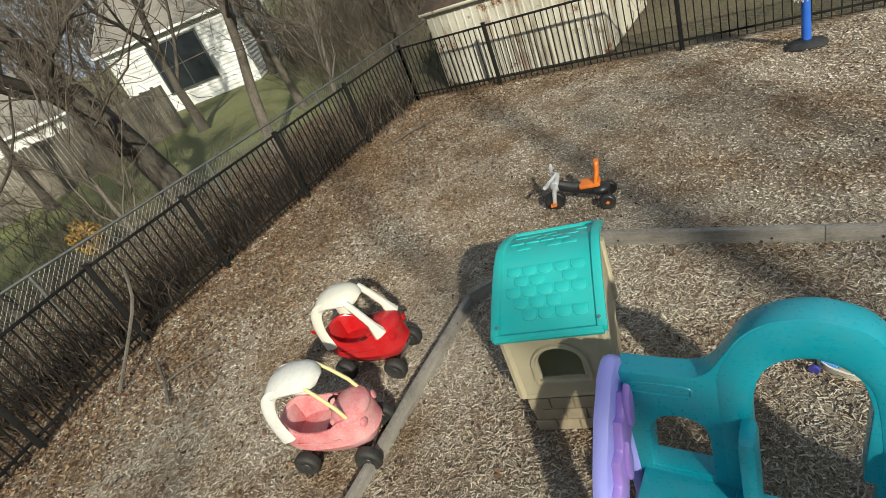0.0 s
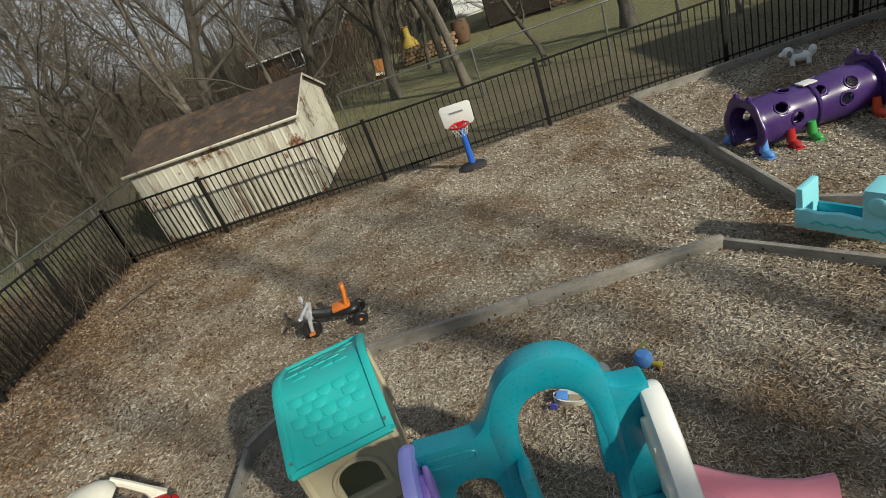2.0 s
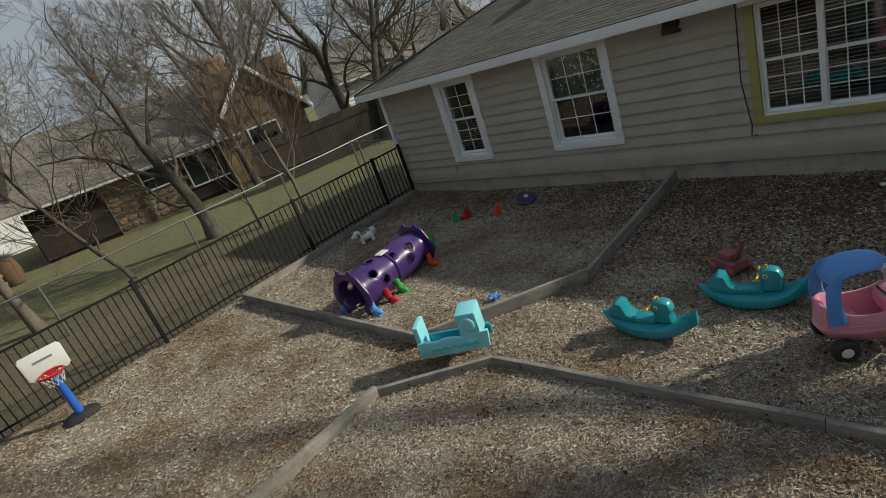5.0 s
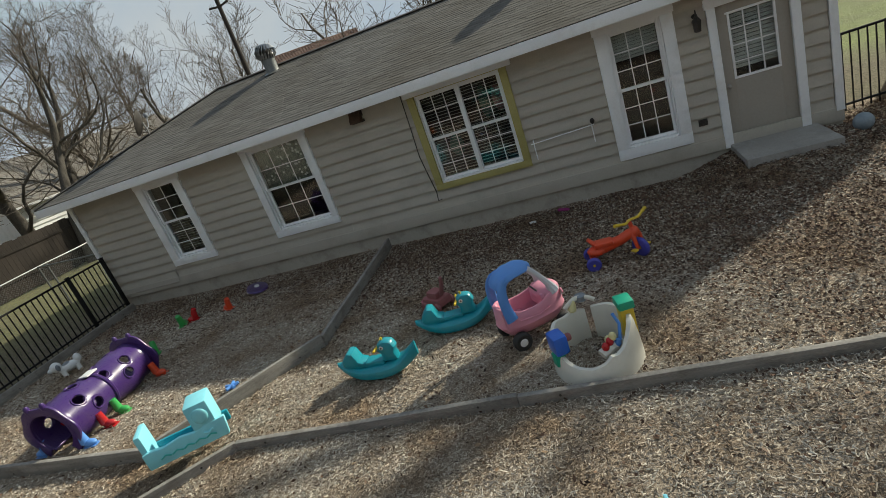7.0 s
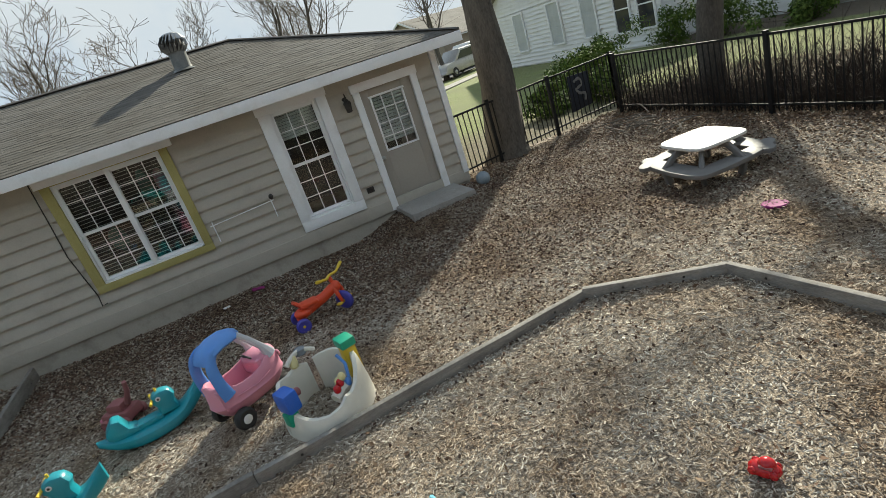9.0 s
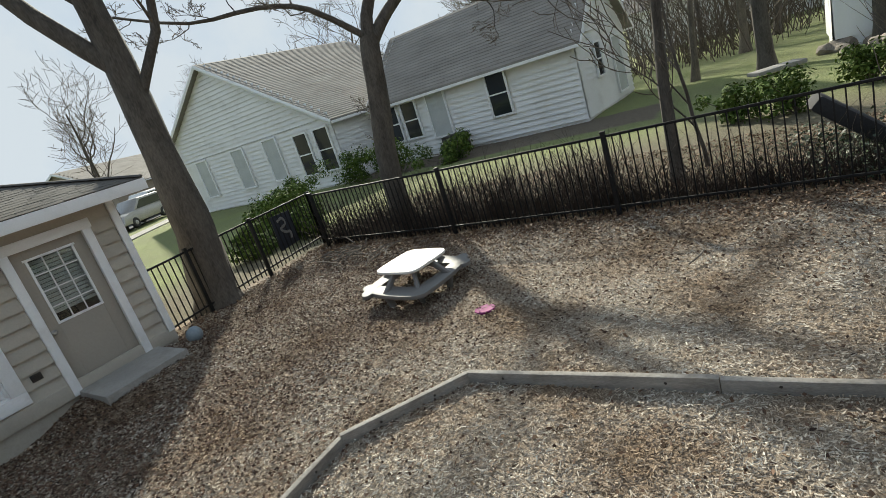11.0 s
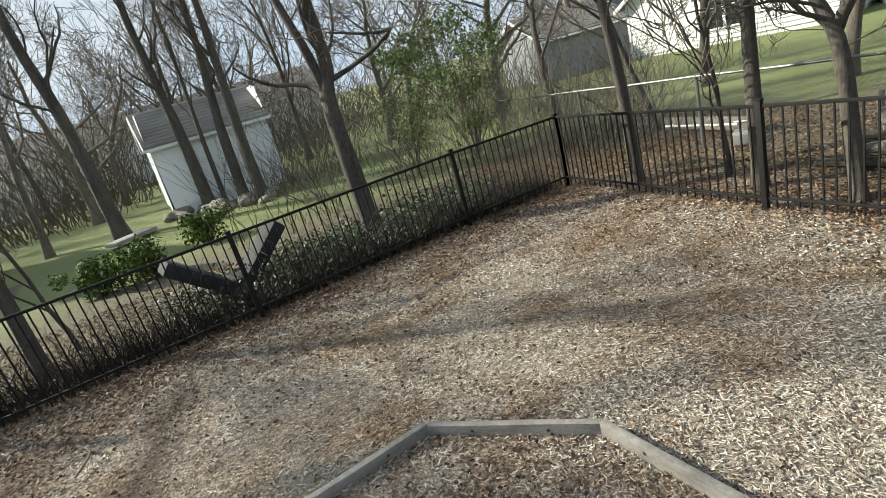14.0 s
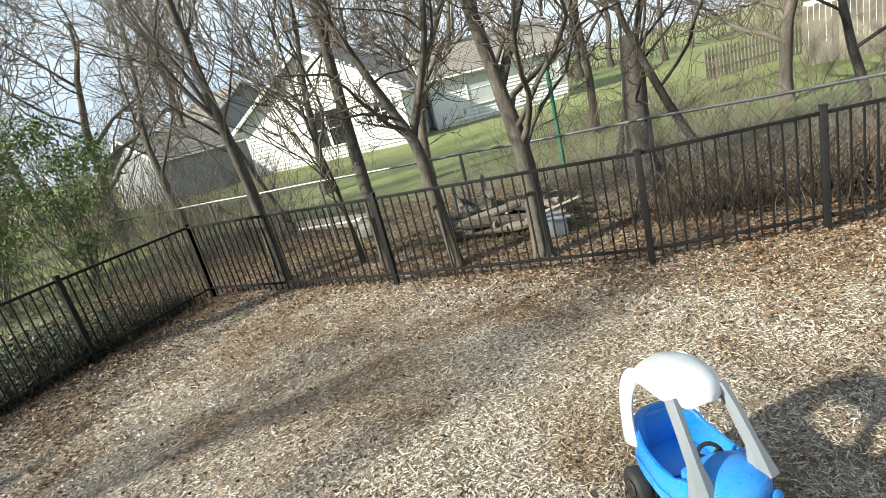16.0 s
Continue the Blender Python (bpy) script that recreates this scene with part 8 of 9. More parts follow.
for sy in (-1, 1):
    for sx in (-0.06, 0.06):
        bm = B()
        blob(bm, (sx, sy * 0.045, 0.05), (0.03, 0.022, 0.03), u=10, v=7)
        part("mudguard", bm, RED, rbk)
bm = B()
box(bm, (-0.055, -0.052, 0.085), (0.025, 0.052, 0.105), 0.01)
part("window_band", bm, MAUVE, rbk)
ch = thing("toy_roller", pose(1.71, -0.915, lie(1.76, -0.93), 0, 0, -80), "pale yellow barred toy roller with turquoise end discs", "toy")
for sx in (-0.15, 0.15):
    bm = B()
    lathe(bm, [(0.055, -0.014), (0.075, -0.01), (0.078, 0.0), (0.075, 0.01), (0.055, 0.014)], pose(sx, 0, 0.078, 0, 90, 0), 20)
    part("end_disc", bm, TURQ, ch)
for k in range(5):
    t = 2 * math.pi * k / 5 + 0.3
    bm = B()
    tube(bm, [(-0.14, 0.058 * math.cos(t), 0.078 + 0.058 * math.sin(t)), (0.14, 0.058 * math.cos(t), 0.078 + 0.058 * math.sin(t))], 0.011, 8)
    part("bar", bm, PALEYELLOW, ch)
bm = B()
lathe(bm, [(0.045, -0.008), (0.064, -0.006), (0.064, 0.006), (0.045, 0.008)], pose(0.0, 0, 0.078, 0, 90, 0), 18)
part("middle_ring", bm, PALEYELLOW, ch)
bm = B()
blob(bm, (0.07, 0, 0.06), (0.035, 0.03, 0.03), u=12, v=8)
part("bead", bm, GREEN, ch)
bt = thing("toy_teapot", pose(0.62, 2.50, lie(0.56, 2.5), 0, 0, -20), "small blue and yellow plastic toy watering can", "toy")
bm = B()
lathe(bm, [(0.05, 0.0), (0.07, 0.03), (0.07, 0.09), (0.05, 0.12), (0.02, 0.125)], sides=18)
part("body", bm, SKYBLUE, bt)
bm = B()
tube(bm, [(0.05, -0.02, 0.03), (0.10, -0.05, 0.05), (0.13, -0.06, 0.04)], [0.02, 0.02, 0.035], 10)
part("spout", bm, YELLOW, bt)
bm = B()
tube(bm, [(-0.03, 0.05, 0.11), (0.0, 0.08, 0.15), (0.05, 0.05, 0.12)], 0.009, 8)
part("handle", bm, BUD, bt)
dk = thing("toy_animal", pose(0.30, 2.52, lie(0.2, 2.5), 0, 0, 120), "small cream and orange plastic toy animal", "toy")
bm = B()
blob(bm, (0, 0, 0.05), (0.075, 0.05, 0.05))
part("body", bm, CREAM, dk)
bm = B()
blob(bm, (0.06, 0, 0.11), (0.04, 0.035, 0.04))
blob(bm, (0.045, 0.035, 0.15), (0.018, 0.012, 0.03), u=8, v=6)
blob(bm, (0.045, -0.035, 0.15), (0.018, 0.012, 0.03), u=8, v=6)
part("head", bm, two_scale("tan_plastic", (0.55, 0.30, 0.12), (0.65, 0.42, 0.2), rough=0.5), dk)
bt2 = thing("toy_boat", pose(-0.01, 2.33, lie(-0.1, 2.3), 0, 6, -18), "small blue and cream plastic toy boat lying on the mulch", "toy")
bm = B()
rings = []
for i in range(9):
    u = -1 + i / 4
    half = 0.07 * (1 - abs(u) ** 3 * 0.8)
    rings.append([Vector((0.13 * u, yy * half, z)) for yy, z in ((-1, 0.07), (-0.7, 0.0), (0.7, 0.0), (1, 0.07), (0.8, 0.07), (0.5, 0.02), (-0.5, 0.02), (-0.8, 0.07))])
loft(bm, rings)
part("hull", bm, CREAM, bt2)
bm = B()
box(bm, (-0.11, -0.045, 0.03), (-0.02, 0.045, 0.075), 0.012)
part("cabin", bm, SKYBLUE, bt2)
bm = B()
box(bm, (-0.02, -0.04, 0.02), (0.08, 0.04, 0.04), 0.008)
part("deck", bm, BROWNP, bt2)
bm = B()
lathe(bm, [(0.03, 0), (0.03, 0.02)], pose(-0.12, -0.075, 0.03, 90, 0, 0), 12)
part("round_mark", bm, INDIGO, bt2)


def pony():
    p = thing("toy_loader", pose(4.92, 1.18, lie(4.9, 1.2), 0, 0, 60), "faded mauve plastic ride-on digger with its arm raised", "ride-on toy")
    bm = B()
    box(bm, (-0.16, -0.11, 0.05), (0.16, 0.11, 0.16), 0.03)
    box(bm, (-0.10, -0.08, 0.15), (0.08, 0.08, 0.24), 0.03)
    part("body", bm, MAUVE, p)
    bm = B()
    tube(bm, [(-0.12, 0.0, 0.2), (-0.22, 0.02, 0.36), (-0.26, 0.04, 0.46)], [0.03, 0.025, 0.02], 8)
    part("arm", bm, MAUVE, p)
    bm = B()
    box(bm, (0.14, -0.10, 0.04), (0.20, 0.10, 0.12), 0.015)
    part("bumper", bm, ROSE, p)
    for sx in (-0.11, 0.11):
        for sy in (-1, 1):
            wheel(p, sx, sy * 0.12, 0.06, 0.06, 0.05, MAUVE, MAUVE)


pony()

# ---- things beyond the fences ----
vp = thing("lounge_cushion", pose(-1.0, -9.75, 0.0, 0, 0, 8), "black folded outdoor cushion standing open like a letter V", "cushion")
for s in (-1, 1):
    bm = B()
    box(bm, (-1.02, -0.26, -0.11), (0.0, 0.26, 0.11), 0.06, pose(s * 0.12, 0, 0.16) @ (pose(0, 0, 0, 0, 42, 0) if s < 0 else pose(0, 0, 0, 0, 0, 180) @ pose(0, 0, 0, 0, 42, 0)))
    part("pad", bm, two_scale("black_cloth", (0.012, 0.012, 0.014), (0.035, 0.034, 0.036), big=4, fine=30, rough=0.85, bump=0.3), vp)
bm = B()
box(bm, (-0.16, -0.25, 0.06), (0.16, 0.25, 0.30), 0.05)
part("hinge_fold", bm, DARKMETAL, vp)

bn = thing("fence_banner", pose(9.12, -7.75, 0.30, 0, 0, -82), "dark banner with a pale curly mark hung on the fence", "banner")
bm = B()
slab(bm, [(-0.30, 0.0), (0.30, 0.03), (0.32, 0.72), (-0.28, 0.75)], 0.012, None, 0.003)
part("cloth", bm, two_scale("navy_cloth", (0.012, 0.014, 0.02), (0.03, 0.034, 0.045), rough=0.9), bn)
bm = B()
tube(bm, smooth_line([(-0.14, -0.012, 0.60), (0.02, -0.012, 0.64), (0.06, -0.012, 0.50), (-0.10, -0.012, 0.44), (-0.02, -0.012, 0.34), (0.12, -0.012, 0.30), (0.10, -0.012, 0.16)], 4), 0.03, 6, flat=0.2, up=(0, 1, 0))
part("pale_mark", bm, TABLEGREY, bn)

# old timber and logs under the western trees
rl = random.Random(9)
lp = thing("log_pile", pose(-8.05, -3.55, 0.0, 0, 0, 0), "pile of old grey logs and broken planks under the trees", "log pile")
for k in range(9):
    bm = B()
    a = rl.uniform(-0.5, 0.5)
    L = rl.uniform(0.5, 1.0)
    r = rl.uniform(0.05, 0.09)
    c = Vector((rl.uniform(-0.5, 0.4), rl.uniform(-0.8, 0.8), 0.08 + 0.12 * (k % 3)))
    d = Vector((math.sin(a), math.cos(a), rl.uniform(-0.15, 0.2))) * L
    tube(bm, [c - d, c, c + d], [r, r * 1.05, r * 0.95], 9)
    part("log", bm, BARK_PALE if k % 2 else BARK, lp)
for k in range(5):
    bm = B()
    box(bm, (-0.06, -0.5, 0), (0.06, 0.5, 0.03), 0.006, pose(rl.uniform(-0.6, 0.5), rl.uniform(-0.7, 0.7), 0.2 + 0.06 * k, rl.uniform(-25, 40), rl.uniform(-20, 20), rl.uniform(0, 180)))
    part("plank", bm, GREYWOOD, lp)
oc = thing("wooden_chair", pose(-8.45, -4.35, 0.0, 0, 8, 30), "broken weathered wooden garden chair among the logs", "chair")
for sx, sy in ((-0.25, -0.25), (0.25, -0.25), (-0.25, 0.25), (0.25, 0.25)):
    bm = B()
    box(bm, (sx - 0.03, sy - 0.03, 0), (sx + 0.03, sy + 0.03, 0.75 if sx < 0 else 0.5), 0.006)
    part("leg", bm, GREYWOOD, oc)
for k in range(5):
    bm = B()
    box(bm, (-0.25 + 0.11 * k, -0.27, 0.34), (-0.17 + 0.11 * k, 0.27, 0.365), 0.005)
    part("seat_slat", bm, GREYWOOD, oc)
for sy in (-0.25, 0.25):
    bm = B()
    box(bm, (-0.3, sy - 0.04, 0.5), (0.3, sy + 0.04, 0.53), 0.005)
    part("armrest", bm, GREYWOOD, oc)
for x, y, s, lab in ((-7.75, -3.0, 0.28, "grey-blue plastic tub under the trees"), (-8.85, -6.75, 0.22, "pale broken concrete block on the leaves"), (-8.2, -3.95, 0.2, "pale broken concrete block on the leaves")):
    tb = thing("tub" if "tub" in lab else "concrete_block", pose(x, y, lie(x, y), 0, 0, 25), lab, "tub" if "tub" in lab else "block")
    bm = B()
    box(bm, (-s, -s * 0.6, 0), (s, s * 0.6, s * 0.9), 0.03)
    part("shell", bm, GREYP if "tub" in lab else CONCRETE, tb)
lad = thing("pole_frame", pose(-9.3, -7.9, 0.0, 0, 0, 75), "white pipe frame lying in the leaves", "pipe frame")
for p, q in (((-1.0, 0, 0.12), (1.0, 0, 0.25)), ((-1.0, 0.35, 0.1), (1.0, 0.35, 0.2)), ((-0.9, 0, 0.12), (-0.9, 0.35, 0.1)), ((0.9, 0, 0.25), (0.9, 0.35, 0.2))):
    bm = B()
    tube(bm, [p, q], 0.02, 8)
    part("pipe", bm, WHITEP, lad)
bb = thing("retaining_board", pose(-9.7, -8.6, 0, 0, 0, 82), "long pale board edging the neighbours' lawn", "board", kind="structure")
bm = B()
box(bm, (-2.2, -0.03, -0.05), (1.8, 0.03, 0.26), 0.008)
part("board", bm, GREYWOOD, bb)
gp = thing("clothes_pole", pose(-12.4, -3.65, 0), "green painted steel pole on the neighbours' lawn", "pole")
bm = B()
tube(bm, [(0, 0, -0.1), (0, 0, 2.1)], 0.045, 10)
part("shaft", bm, two_scale("green_paint", (0.015, 0.10, 0.06), (0.04, 0.17, 0.10), rough=0.6), gp)
bm = B()
tube(bm, [(-0.3, 0, 2.06), (0.3, 0, 2.08)], 0.025, 8)
part("crossbar", bm, DARKMETAL, gp)
st = thing("tree_stump", pose(-10.3, -1.9, 0), "tall dead grey stump wrapped in bare vines", "tree stump")
bm = B()
tube(bm, [(0, 0, -0.1), (0.02, 0, 0.8), (0.0, 0.05, 1.6), (0.06, 0.06, 2.3)], [0.26, 0.21, 0.19, 0.14], 11)
part("trunk", bm, BARK_PALE, st)
pf = thing("picket_fence", pose(0, 0, 0), "weathered pale picket fence beyond the thicket", "fence", kind="structure")
bm = B()
slab(bm, [(-0.05, 0), (0.05, 0), (0.05, 1.05), (0, 1.15), (-0.05, 1.05)], 0.02, None, 0.0)
pk = make_mesh("picket", bm)
for k in range(46):
    link("picket", pk, GREYWOOD, pf, smooth=False).matrix_local = pose(-24.0 - 0.09 * k, -0.2 + 0.13 * k, random.uniform(-0.03, 0.03), 0, 0, 125)
for z in (0.35, 0.85):
    bm = B()
    box(bm, (0, -0.03, z - 0.035), (7.2, 0.0, z + 0.035))
    part("rail", bm, GREYWOOD, pf).matrix_local = pose(-23.95, -0.25, 0, 0, 0, 125.3)

# rocks round the white shed, and the flat pale step beside it
for k in range(22):
    a = k / 22
    x, y = -0.2 - 3.2 * a + rl.gauss(0, 0.35), -21.6 + 3.0 * a + rl.gauss(0, 0.5)
    s = rl.uniform(0.16, 0.36)
    rk = thing("rock", pose(x, y, lie(x, y), rl.uniform(-15, 15), rl.uniform(-15, 15), rl.uniform(0, 360)), "rough tan fieldstone heaped by the shed", "rock", "rock heap")
    bm = B()
    bmesh.ops.create_icosphere(bm, subdivisions=2, radius=s)
    for v in bm.verts:
        v.co *= 1 + 0.35 * noise.noise(v.co * 5 + Vector((k, 0, 0)))
        v.co.z *= 0.65
        v.co.z += s * 0.35
    part("stone", bm, ROCK, rk)
ps = thing("stone_step", pose(0.9, -19.6, 0.05, 0, 0, 35), "flat pale stone slab lying on the lawn", "slab")
bm = B()
box(bm, (-0.7, -0.3, 0), (0.7, 0.3, 0.12), 0.03)
part("slab", bm, CONCRETE, ps)

# woodpile, covered grill and kettle on the north lawn
wp = thing("woodpile", pose(-0.9, 23.6, 0, 0, 0, 12), "stack of split pale firewood on the lawn", "woodpile")
bm = B()
tube(bm, [(0, -0.25, 0), (0, 0.25, 0)], [0.085, 0.08], 7)
split = make_mesh("split_log", bm)
for r in range(4):
    for k in range(14):
        link("split_log", split, STONE if (r + k) % 3 == 0 else ROCK, wp).matrix_local = pose(-1.2 + 0.175 * k + 0.08 * (r % 2), rl.uniform(-0.05, 0.05), 0.09 + 0.155 * r, 0, rl.uniform(0, 60), 0)
yb = thing("fire_pot", pose(-1.7, 24.6, 0), "mustard-yellow clay fire pot", "fire pot")
bm = B()
lathe(bm, [(0.25, 0.1), (0.42, 0.35), (0.38, 0.7), (0.16, 1.0), (0.14, 1.35), (0.18, 1.4)], sides=18)
part("pot", bm, two_scale("mustard_clay", (0.36, 0.24, 0.04), (0.5, 0.36, 0.08), rough=0.7), yb)
bm = B()
lathe(bm, [(0.3, 0), (0.26, 0.14)], sides=12)
part("stand", bm, DARKMETAL, yb)
rbg = thing("barrel", pose(0.6, 24.4, 0), "brown wooden barrel behind the woodpile", "barrel")
bm = B()
lathe(bm, [(0.32, 0), (0.40, 0.3), (0.41, 0.55), (0.33, 0.95)], sides=18)
part("staves", bm, two_scale("barrel_wood", (0.09, 0.05, 0.03), (0.17, 0.10, 0.06), rough=0.8), rbg)
sp = thing("lawn_marker", pose(-3.0, 21.9, 0, 0, 8, 0), "orange wooden chair back standing on the lawn", "chair")
bm = B()
box(bm, (-0.25, -0.03, 0), (0.25, 0.03, 0.8), 0.02)
part("back", bm, two_scale("orange_wood", (0.42, 0.17, 0.05), (0.55, 0.26, 0.09), rough=0.7), sp)
bm = B()
box(bm, (-0.25, -0.5, 0.25), (0.25, 0.0, 0.30), 0.02)
part("seat", bm, WHITEP, sp)

# fallen sticks on the mulch
def stick(pts, r, label):
    s = thing("fallen_stick", pose(0, 0, 0), label, "stick", "fallen sticks")
    bm = B()
    tube(bm, smooth_line(pts, 3), r, 6)
    part("wood", bm, BARK_PALE, s)


stick([(-6.45, 1.28, 0.06), (-5.9, 1.05, 0.05), (-5.45, 0.82, 0.03)], 0.014, "thin crooked fallen stick on the mulch")
stick([(-5.85, 1.06, 0.05), (-5.75, 1.35, 0.05), (-5.62, 1.58, 0.03)], 0.012, "thin crooked fallen stick on the mulch")
stick([(-6.7, 6.6, 0.03), (-6.45, 7.15, 0.05), (-6.2, 7.7, 0.03)], 0.013, "thin fallen stick near the fence")
stick([(-7.35, 1.95, 1.0), (-7.05, 1.7, 0.6), (-6.75, 1.2, 0.25), (-6.45, 0.78, 0.04)], 0.022, "long dead branch leaning against the fence")
stick([(1.0, -6.9, 0.04), (0.85, -6.6, 0.05), (0.95, -6.3, 0.03)], 0.009, "thin fallen twig on the mulch")
for k in range(26):
    a = rl.uniform(0, 6.28)
    x, y = 6.9 + rl.gauss(0, 0.5), -7.5 + rl.gauss(0, 0.25)
    d = Vector((math.cos(a), math.sin(a), 0)) * rl.uniform(0.2, 0.5)
    z = lie(x, y) + rl.uniform(0.03, 0.2)
    stick([(x - d.x, y - d.y, z), (x, y, z + rl.uniform(0.0, 0.08)), (x + d.x, y + d.y, z - 0.02 + rl.uniform(-0.02, 0.05))], rl.uniform(0.006, 0.014), "bare cut branch in a brush heap by the fence")

# street to the south-east: lawn verge, pavement, road and parked cars
road = thing("road", pose(44, -21, 0.03, 0, 0, -58), "grey asphalt street", "road", kind="structure")
bm = B()
box(bm, (-40, -4, -0.1), (40, 4, 0.02))
part("surface", bm, ASPHALT, road)
pv = thing("pavement", pose(30, -14.2, 0.05, 0, 0, -58), "pale concrete pavement across the verge", "pavement", kind="structure")
bm = B()
box(bm, (-30, -0.7, -0.1), (30, 0.7, 0.03))
part("slab", bm, CONCRETE, pv)


def parked(x, y, turn, mat, label, tall=1.75, length=4.8):
    c = thing("parked_car", pose(x, y, 0.05, 0, 0, turn), label, "car", "parked cars")
    bm = B()
    half = length / 2
    slab(bm, smooth_line([(-half, 0.45), (-half + 0.05, 0.95), (-half + 0.3, 1.05), (half - 1.3, 1.05), (half - 0.2, 0.9), (half, 0.6), (half - 0.05, 0.35), (-half + 0.1, 0.35)], 3, True), 1.8, None, 0.12)
    part("body", bm, mat, c)
    bm = B()
    slab(bm, [(-half + 0.25, 1.0), (-half + 0.45, tall - 0.05), (-half + 0.7, tall), (half - 2.1, tall), (half - 1.3, 1.02)], 1.55, None, 0.10)
    part("cabin", bm, mat, c)
    for sy in (-0.79, 0.79):
        bm = B()
        slab(bm, [(-half + 0.5, 1.1), (-half + 0.6, tall - 0.14), (half - 2.2, tall - 0.14), (half - 1.6, 1.1)], 0.02, pose(0, sy, 0), 0.0)
        part("side_glass", bm, PANE_FAR, c)
        for sx in (-half + 0.95, half - 0.95):
            wheel(c, sx, sy * 1.05, 0.34, 0.34, 0.22, STEEL)
    bm = B()
    slab(bm, [(-0.6, 1.08), (0.6, 1.08), (0.55, tall - 0.15), (-0.55, tall - 0.15)], 0.03, pose(-half + 0.30, 0, 0, 0, -8, 90), 0.0)
    part("rear_glass", bm, PANE_FAR, c)


parked(41.5, -20.6, 120, WHITEP, "white pickup truck parked on the street", 1.9, 5.4)
parked(36.5, -17.3, 118, two_scale("silver_paint", (0.36, 0.35, 0.33), (0.44, 0.43, 0.41), rough=0.3, metallic=0.5, bump=0), "silver sport utility car parked on the street")
parked(46.0, -25.5, 120, two_scale("blue_grey_paint", (0.10, 0.12, 0.15), (0.15, 0.17, 0.20), rough=0.3, metallic=0.4, bump=0), "dark blue car parked on the street")
fh = thing("far_house", pose(0, 0, 0), "tan house with a dark roof across the street", "house")
house_block(fh, pose(66, -30, 0, 0, 0, 122), 14, 9, 3.0, 5.6, "x", two_scale("tan_siding", (0.30, 0.25, 0.19), (0.38, 0.32, 0.25), rough=0.8), FAR_ROOF, [("front", 3, 0.9, 1.6, 1.3, 2, 1)])
fh2 = thing("far_house", pose(0, 0, 0), "house with a rusty brown roof behind the trees", "house")
house_block(fh2, pose(25.9, 13.9, 0, 0, 0, -64), 4.6, 6, 4.0, 5.4, "x", GREY_SIDING, two_scale("brown_shingles", (0.14, 0.08, 0.06), (0.24, 0.15, 0.11), rough=0.95), [])
fh3 = thing("far_house", pose(0, 0, 0), "low pale house behind the north trees", "house")
house_block(fh3, pose(17, 24, 0, 0, 0, -20), 10, 7, 2.8, 4.8, "x", WHITE_SIDING, FAR_ROOF, [("front", 3, 0.9, 1.6, 1.3, 2, 1)])
bg = thing("utility_pole", pose(24.9, 14.9, 0), "brown wooden utility pole leaning slightly", "utility pole")
bm = B()
tube(bm, [(0, 0, 0), (0.1, 0, 8.6)], [0.15, 0.10], 10)
part("shaft", bm, WOOD_AND_SHADE, bg)
bm = B()
tube(bm, [(0.05, -0.6, 8.2), (0.1, 0.0, 8.1), (0.15, 0.6, 8.2)], 0.05, 6)
part("crossarm", bm, WOOD_AND_SHADE, bg)

# ---- repeated pieces of the setting ----
iron_fence("black iron picket fence along the north side", P_POSTS)
iron_fence("black iron picket fence along the south side", Q_POSTS)
iron_fence("black iron picket fence with a gate along the west side", L_POSTS)
iron_fence("black iron gate and short fence by the house corner", G_POSTS)


# ---- bark chips, dead leaves and grass ----
def scatter(name, label, mat, pts, lengths, widths, thick, tilt, seed, category, peaked=False):
    """Many small chips lying at random: each a low wedge with its own turn and tilt."""
    rs_ = np.random.RandomState(seed)
    n = len(pts)
    turn = rs_.uniform(0, 2 * np.pi, n)
    ex = np.stack([np.cos(turn), np.sin(turn), rs_.normal(0, tilt, n)], 1)
    ex /= np.linalg.norm(ex, axis=1)[:, None]
    ey = np.stack([-np.sin(turn), np.cos(turn), rs_.normal(0, tilt, n)], 1)
    ey /= np.linalg.norm(ey, axis=1)[:, None]
    ez = np.cross(ex, ey)
    L, W = lengths[:, None] / 2, widths[:, None] / 2
    H = (thick * rs_.uniform(0.5, 1.3, n))[:, None]
    tw = rs_.uniform(0.5, 1.0, (n, 1))
    base = pts
    if peaked:
        corner = [base - ex * L, base + ey * W - ez * H * 0.3, base + ex * L + ez * H * 0.6, base - ey * W + ez * H]
        V = np.stack(corner, 1).reshape(-1, 3)
        quads = np.arange(n * 4).reshape(n, 4)
        faces = np.concatenate([quads[:, [0, 1, 2]], quads[:, [0, 2, 3]]])
        per = 3
    else:
        # a ridged sliver: two long faces meeting along an uneven crest
        off = rs_.uniform(-0.5, 0.5, (n, 1))
        corner = [base - ex * L - ey * W * tw, base + ex * L - ey * W, base + ex * L * 0.96 + ey * W, base - ex * L * 0.94 + ey * W * tw,
                  base - ex * L * 0.97 + ey * W * off + ez * H, base + ex * L * 0.97 + ey * W * off + ez * H]
        V = np.stack(corner, 1).reshape(-1, 3)
        q = np.arange(n * 6).reshape(n, 6)
        faces = np.concatenate([q[:, [0, 1, 5, 4]], q[:, [4, 5, 2, 3]]])
        per = 4
    me = bpy.data.meshes.new(name)
    me.vertices.add(len(V))
    me.vertices.foreach_set("co", V.ravel().astype(np.float32))
    me.loops.add(faces.size)
    me.loops.foreach_set("vertex_index", faces.ravel().astype(np.int32))
    me.polygons.add(len(faces))
    me.polygons.foreach_set("loop_start", np.arange(0, faces.size, per, dtype=np.int32))
    me.update(calc_edges=True)
    return tagged(link(name, me, mat, smooth=False), label, category, kind="stuff")


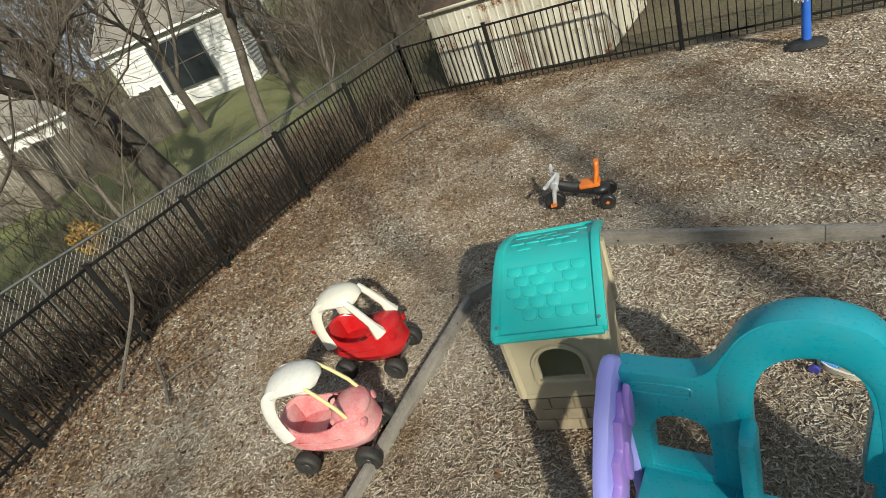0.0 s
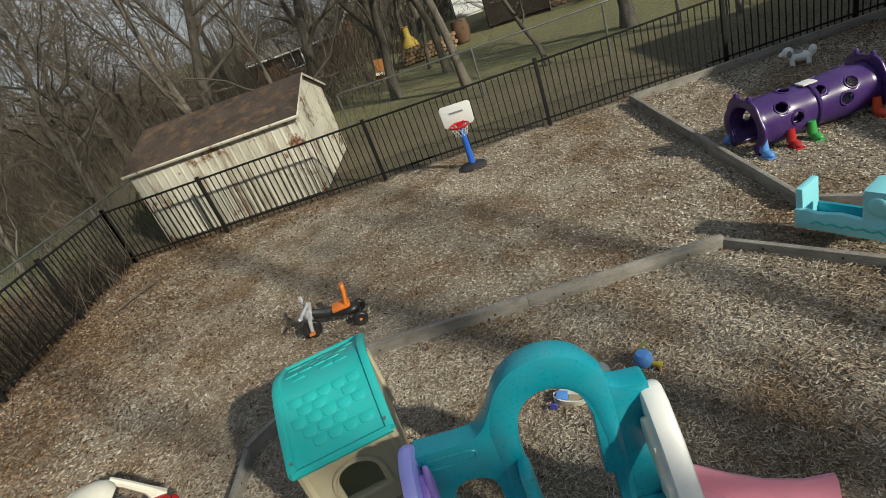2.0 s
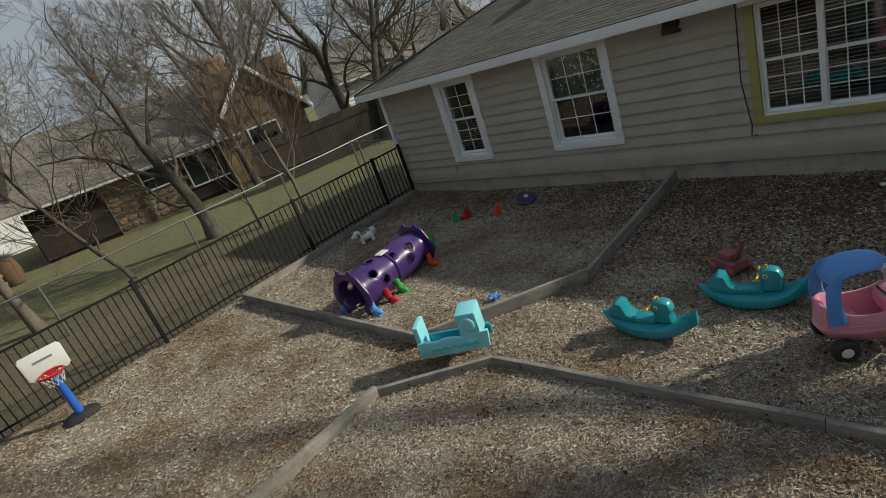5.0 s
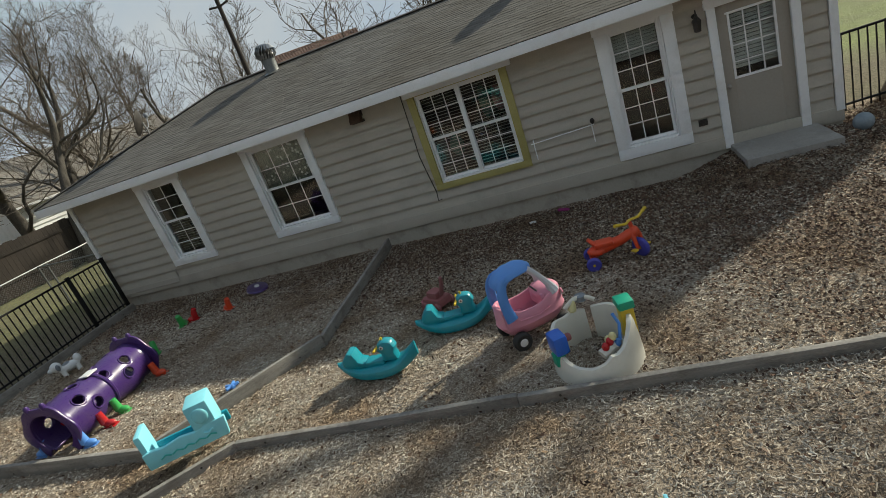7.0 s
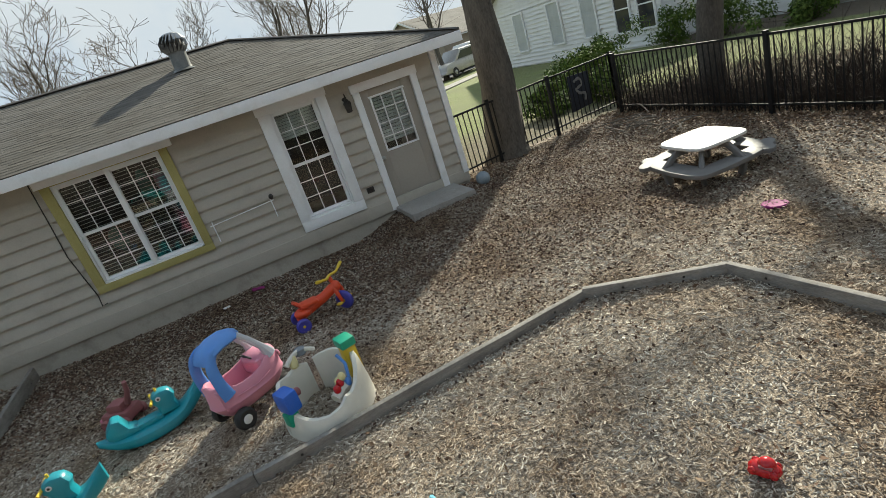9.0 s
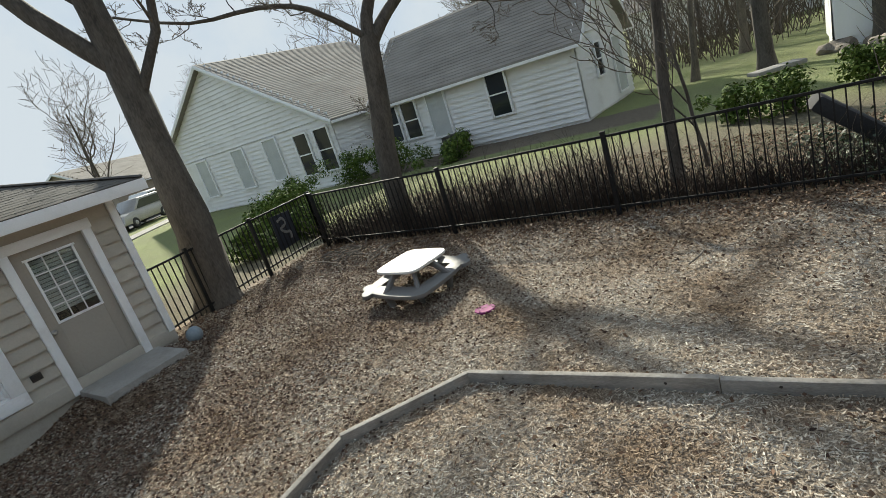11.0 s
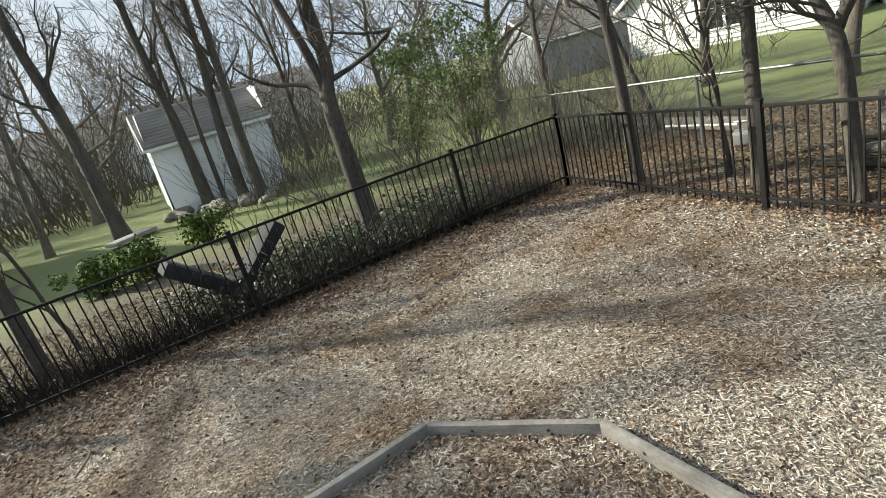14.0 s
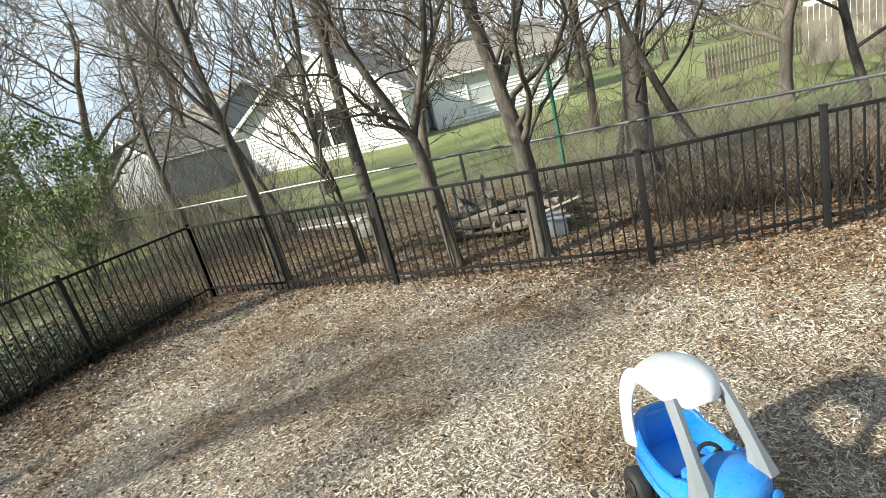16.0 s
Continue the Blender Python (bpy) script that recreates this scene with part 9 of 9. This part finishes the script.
def ground_grid():
    """Heights of the yard's ground on the sheet's own grid."""
    line = np.arange(-48, 49) * 0.25
    return line, np.array([[lie(x, y) for x in line] for y in line])


GX, GZ = ground_grid()


def heights(x, y):
    fx, fy = (x + 12) / 0.25, (y + 12) / 0.25
    i, j = np.clip(fx.astype(int), 0, 95), np.clip(fy.astype(int), 0, 95)
    u, v = fx - i, fy - j
    return (GZ[j, i] * (1 - u) + GZ[j, i + 1] * u) * (1 - v) + (GZ[j + 1, i] * (1 - u) + GZ[j + 1, i + 1] * u) * v


def spots(count, x0, x1, y0, y1, seed, keep):
    rs_ = np.random.RandomState(seed)
    x, y = rs_.uniform(x0, x1, count), rs_.uniform(y0, y1, count)
    k = keep(x, y, rs_)
    return x[k], y[k], rs_


def chips():
    def keep(x, y, r):
        d = np.hypot(x + 0.4, y + 0.9)
        p = np.clip(1.35 - d / 8.0, 0.5, 1.0)
        west = -6.3 - np.clip((y + 1.6) / 4, 0, 1) * 0.9
        return (r.uniform(0, 1, len(x)) < p) & (x > west - 0.15) & (x < 7.7 + (y < -4.3) * 1.4) & (y > -8.3) & (y < 9.05)
    x, y, r = spots(940000, -7.5, 9.0, -8.35, 9.1, 21, keep)
    d = np.hypot(x + 0.4, y + 0.9)
    big = 0.86 + np.clip((d - 3) / 7, 0, 1) * 0.34
    z = heights(x, y) + r.uniform(-0.003, 0.022, len(x))
    length = np.clip(r.gamma(4.5, 0.0068, len(x)), 0.011, 0.07) * big
    width = np.clip(r.gamma(6, 0.00132, len(x)), 0.0035, 0.014) * big
    for far, label in ((False, "pale and brown shredded bark chips covering the yard"), (True, "pale and brown shredded bark chips along the sides of the yard")):
        k = (d > 5.2) == far
        scatter("bark_chips", label, CHIP, np.stack([x, y, z], 1)[k], length[k], width[k] * (1.5 if far else 1.0), 0.007 if far else 0.005, 0.24, 22, "mulch", peaked=far)


chips()


def leaves():
    def keep(x, y, r):
        west = -6.45 - np.clip((y + 1.6) / 4, 0, 1) * 0.8
        beyond = 0.55 * ((x < west) | (y < -8.35)) + 0.9 * np.exp(-(((x + 6.6) / 1.6) ** 2 + ((y - 5.0) / 4.4) ** 2))
        edge = np.minimum.reduce([np.abs(y + 8.2), np.abs(x + 6.4 + np.clip((y + 1.6) / 4, 0, 1) * 0.8), np.abs(y - 9.0) + 0.25 + (x > -3) * 1.0])
        return (r.uniform(0, 1, len(x)) < np.exp(-edge / 0.5) + 0.012 + beyond)
    x, y, r = spots(400000, -11.2, 9.2, -12.0, 9.6, 31, keep)
    z = heights(x, y) + r.uniform(0.012, 0.036, len(x))
    scatter("dead_leaves", "dry brown oak leaves drifted along the fences", LEAF, np.stack([x, y, z], 1), r.uniform(0.03, 0.07, len(x)), r.uniform(0.016, 0.038, len(x)), 0.010, 0.38, 32, "leaves", peaked=True)


leaves()


def dark_mulch():
    def keep(x, y, r):
        patchy = 0.5 + 0.5 * np.sin(x * 2.1 + 1.7 * np.sin(y * 1.3)) * np.sin(y * 1.9 + 1.3 * np.sin(x * 0.9))
        near_house = np.exp(-((x - 7.0) / 1.5) ** 2) * (y < 2.7) * 1.0
        by_gate = np.exp(-(((x - 5.6) / 2.3) ** 2 + ((y + 4.2) / 2.6) ** 2)) * (0.8 + 0.5 * patchy)
        plot = np.exp(-(((x + 1.6) / 1.2) ** 2 + ((y + 3.5) / 0.8) ** 2)) * 0.7
        south = np.exp(-np.abs(y + 8.3) / 0.9) * 0.6
        house_plot = np.exp(-((x - 7.2) / 1.2) ** 2) * (y > 2.7) * 0.5
        return (x < 7.7 + (y < -4.3) * 1.3) & (r.uniform(0, 1, len(x)) < near_house + by_gate + 0.5 * plot + south + house_plot + 0.05 * patchy)
    x, y, r = spots(420000, -6.2, 9.0, -8.3, 8.9, 51, keep)
    z = heights(x, y) + r.uniform(0.010, 0.024, len(x))
    scatter("brown_mulch", "dark red-brown leaf fragments mixed into the mulch", DARKMULCH, np.stack([x, y, z], 1), r.uniform(0.025, 0.055, len(x)), r.uniform(0.012, 0.028, len(x)), 0.008, 0.25, 52, "mulch", peaked=True)


dark_mulch()


def ivy():
    """Low dark evergreen creeper behind the south fence."""
    def keep(x, y, r):
        patchy = 0.5 + 0.5 * np.sin(x * 1.7 + 1.1 * np.sin(y * 2.3)) * np.sin(y * 2.1 + x)
        return r.uniform(0, 1, len(x)) < (0.25 + 0.75 * patchy) * np.exp(-((x + 3.0) / 2.6) ** 4)
    x, y, r = spots(42000, -6.6, 0.8, -10.9, -8.45, 61, keep)
    z = heights(x, y) + r.gamma(2.0, 0.06, len(x))
    scatter("ivy", "dark green ivy creeping over the ground behind the fence", IVY, np.stack([x, y, z], 1), r.uniform(0.05, 0.09, len(x)), r.uniform(0.035, 0.06, len(x)), 0.012, 0.5, 62, "ivy", peaked=True)


ivy()


def grass():
    def keep(x, y, r):
        north = (y > 9.3) & (x > -3.0)
        south = (y < -8.6)
        return (north | south) & (r.uniform(0, 1, len(x)) < np.where(north, 1.0, 0.35))
    x, y, r = spots(60000, -11.5, 11.9, -11.9, 11.9, 41, keep)
    n = len(x)
    z = heights(x, y)
    a = r.uniform(0, 2 * np.pi, n)
    h = r.uniform(0.03, 0.09, n)
    w = 0.006
    base = np.stack([x, y, z - 0.005], 1)
    side = np.stack([np.cos(a) * w, np.sin(a) * w, np.zeros(n)], 1)
    tip = base + np.stack([r.normal(0, 0.02, n), r.normal(0, 0.02, n), h], 1)
    V = np.stack([base - side, base + side, tip], 1).reshape(-1, 3)
    me = bpy.data.meshes.new("grass")
    me.from_pydata(V.tolist(), [], np.arange(n * 3).reshape(n, 3).tolist())
    tagged(link("grass", me, GRASS, smooth=False), "short patchy winter grass beyond the fences", "grass", kind="stuff")


grass()
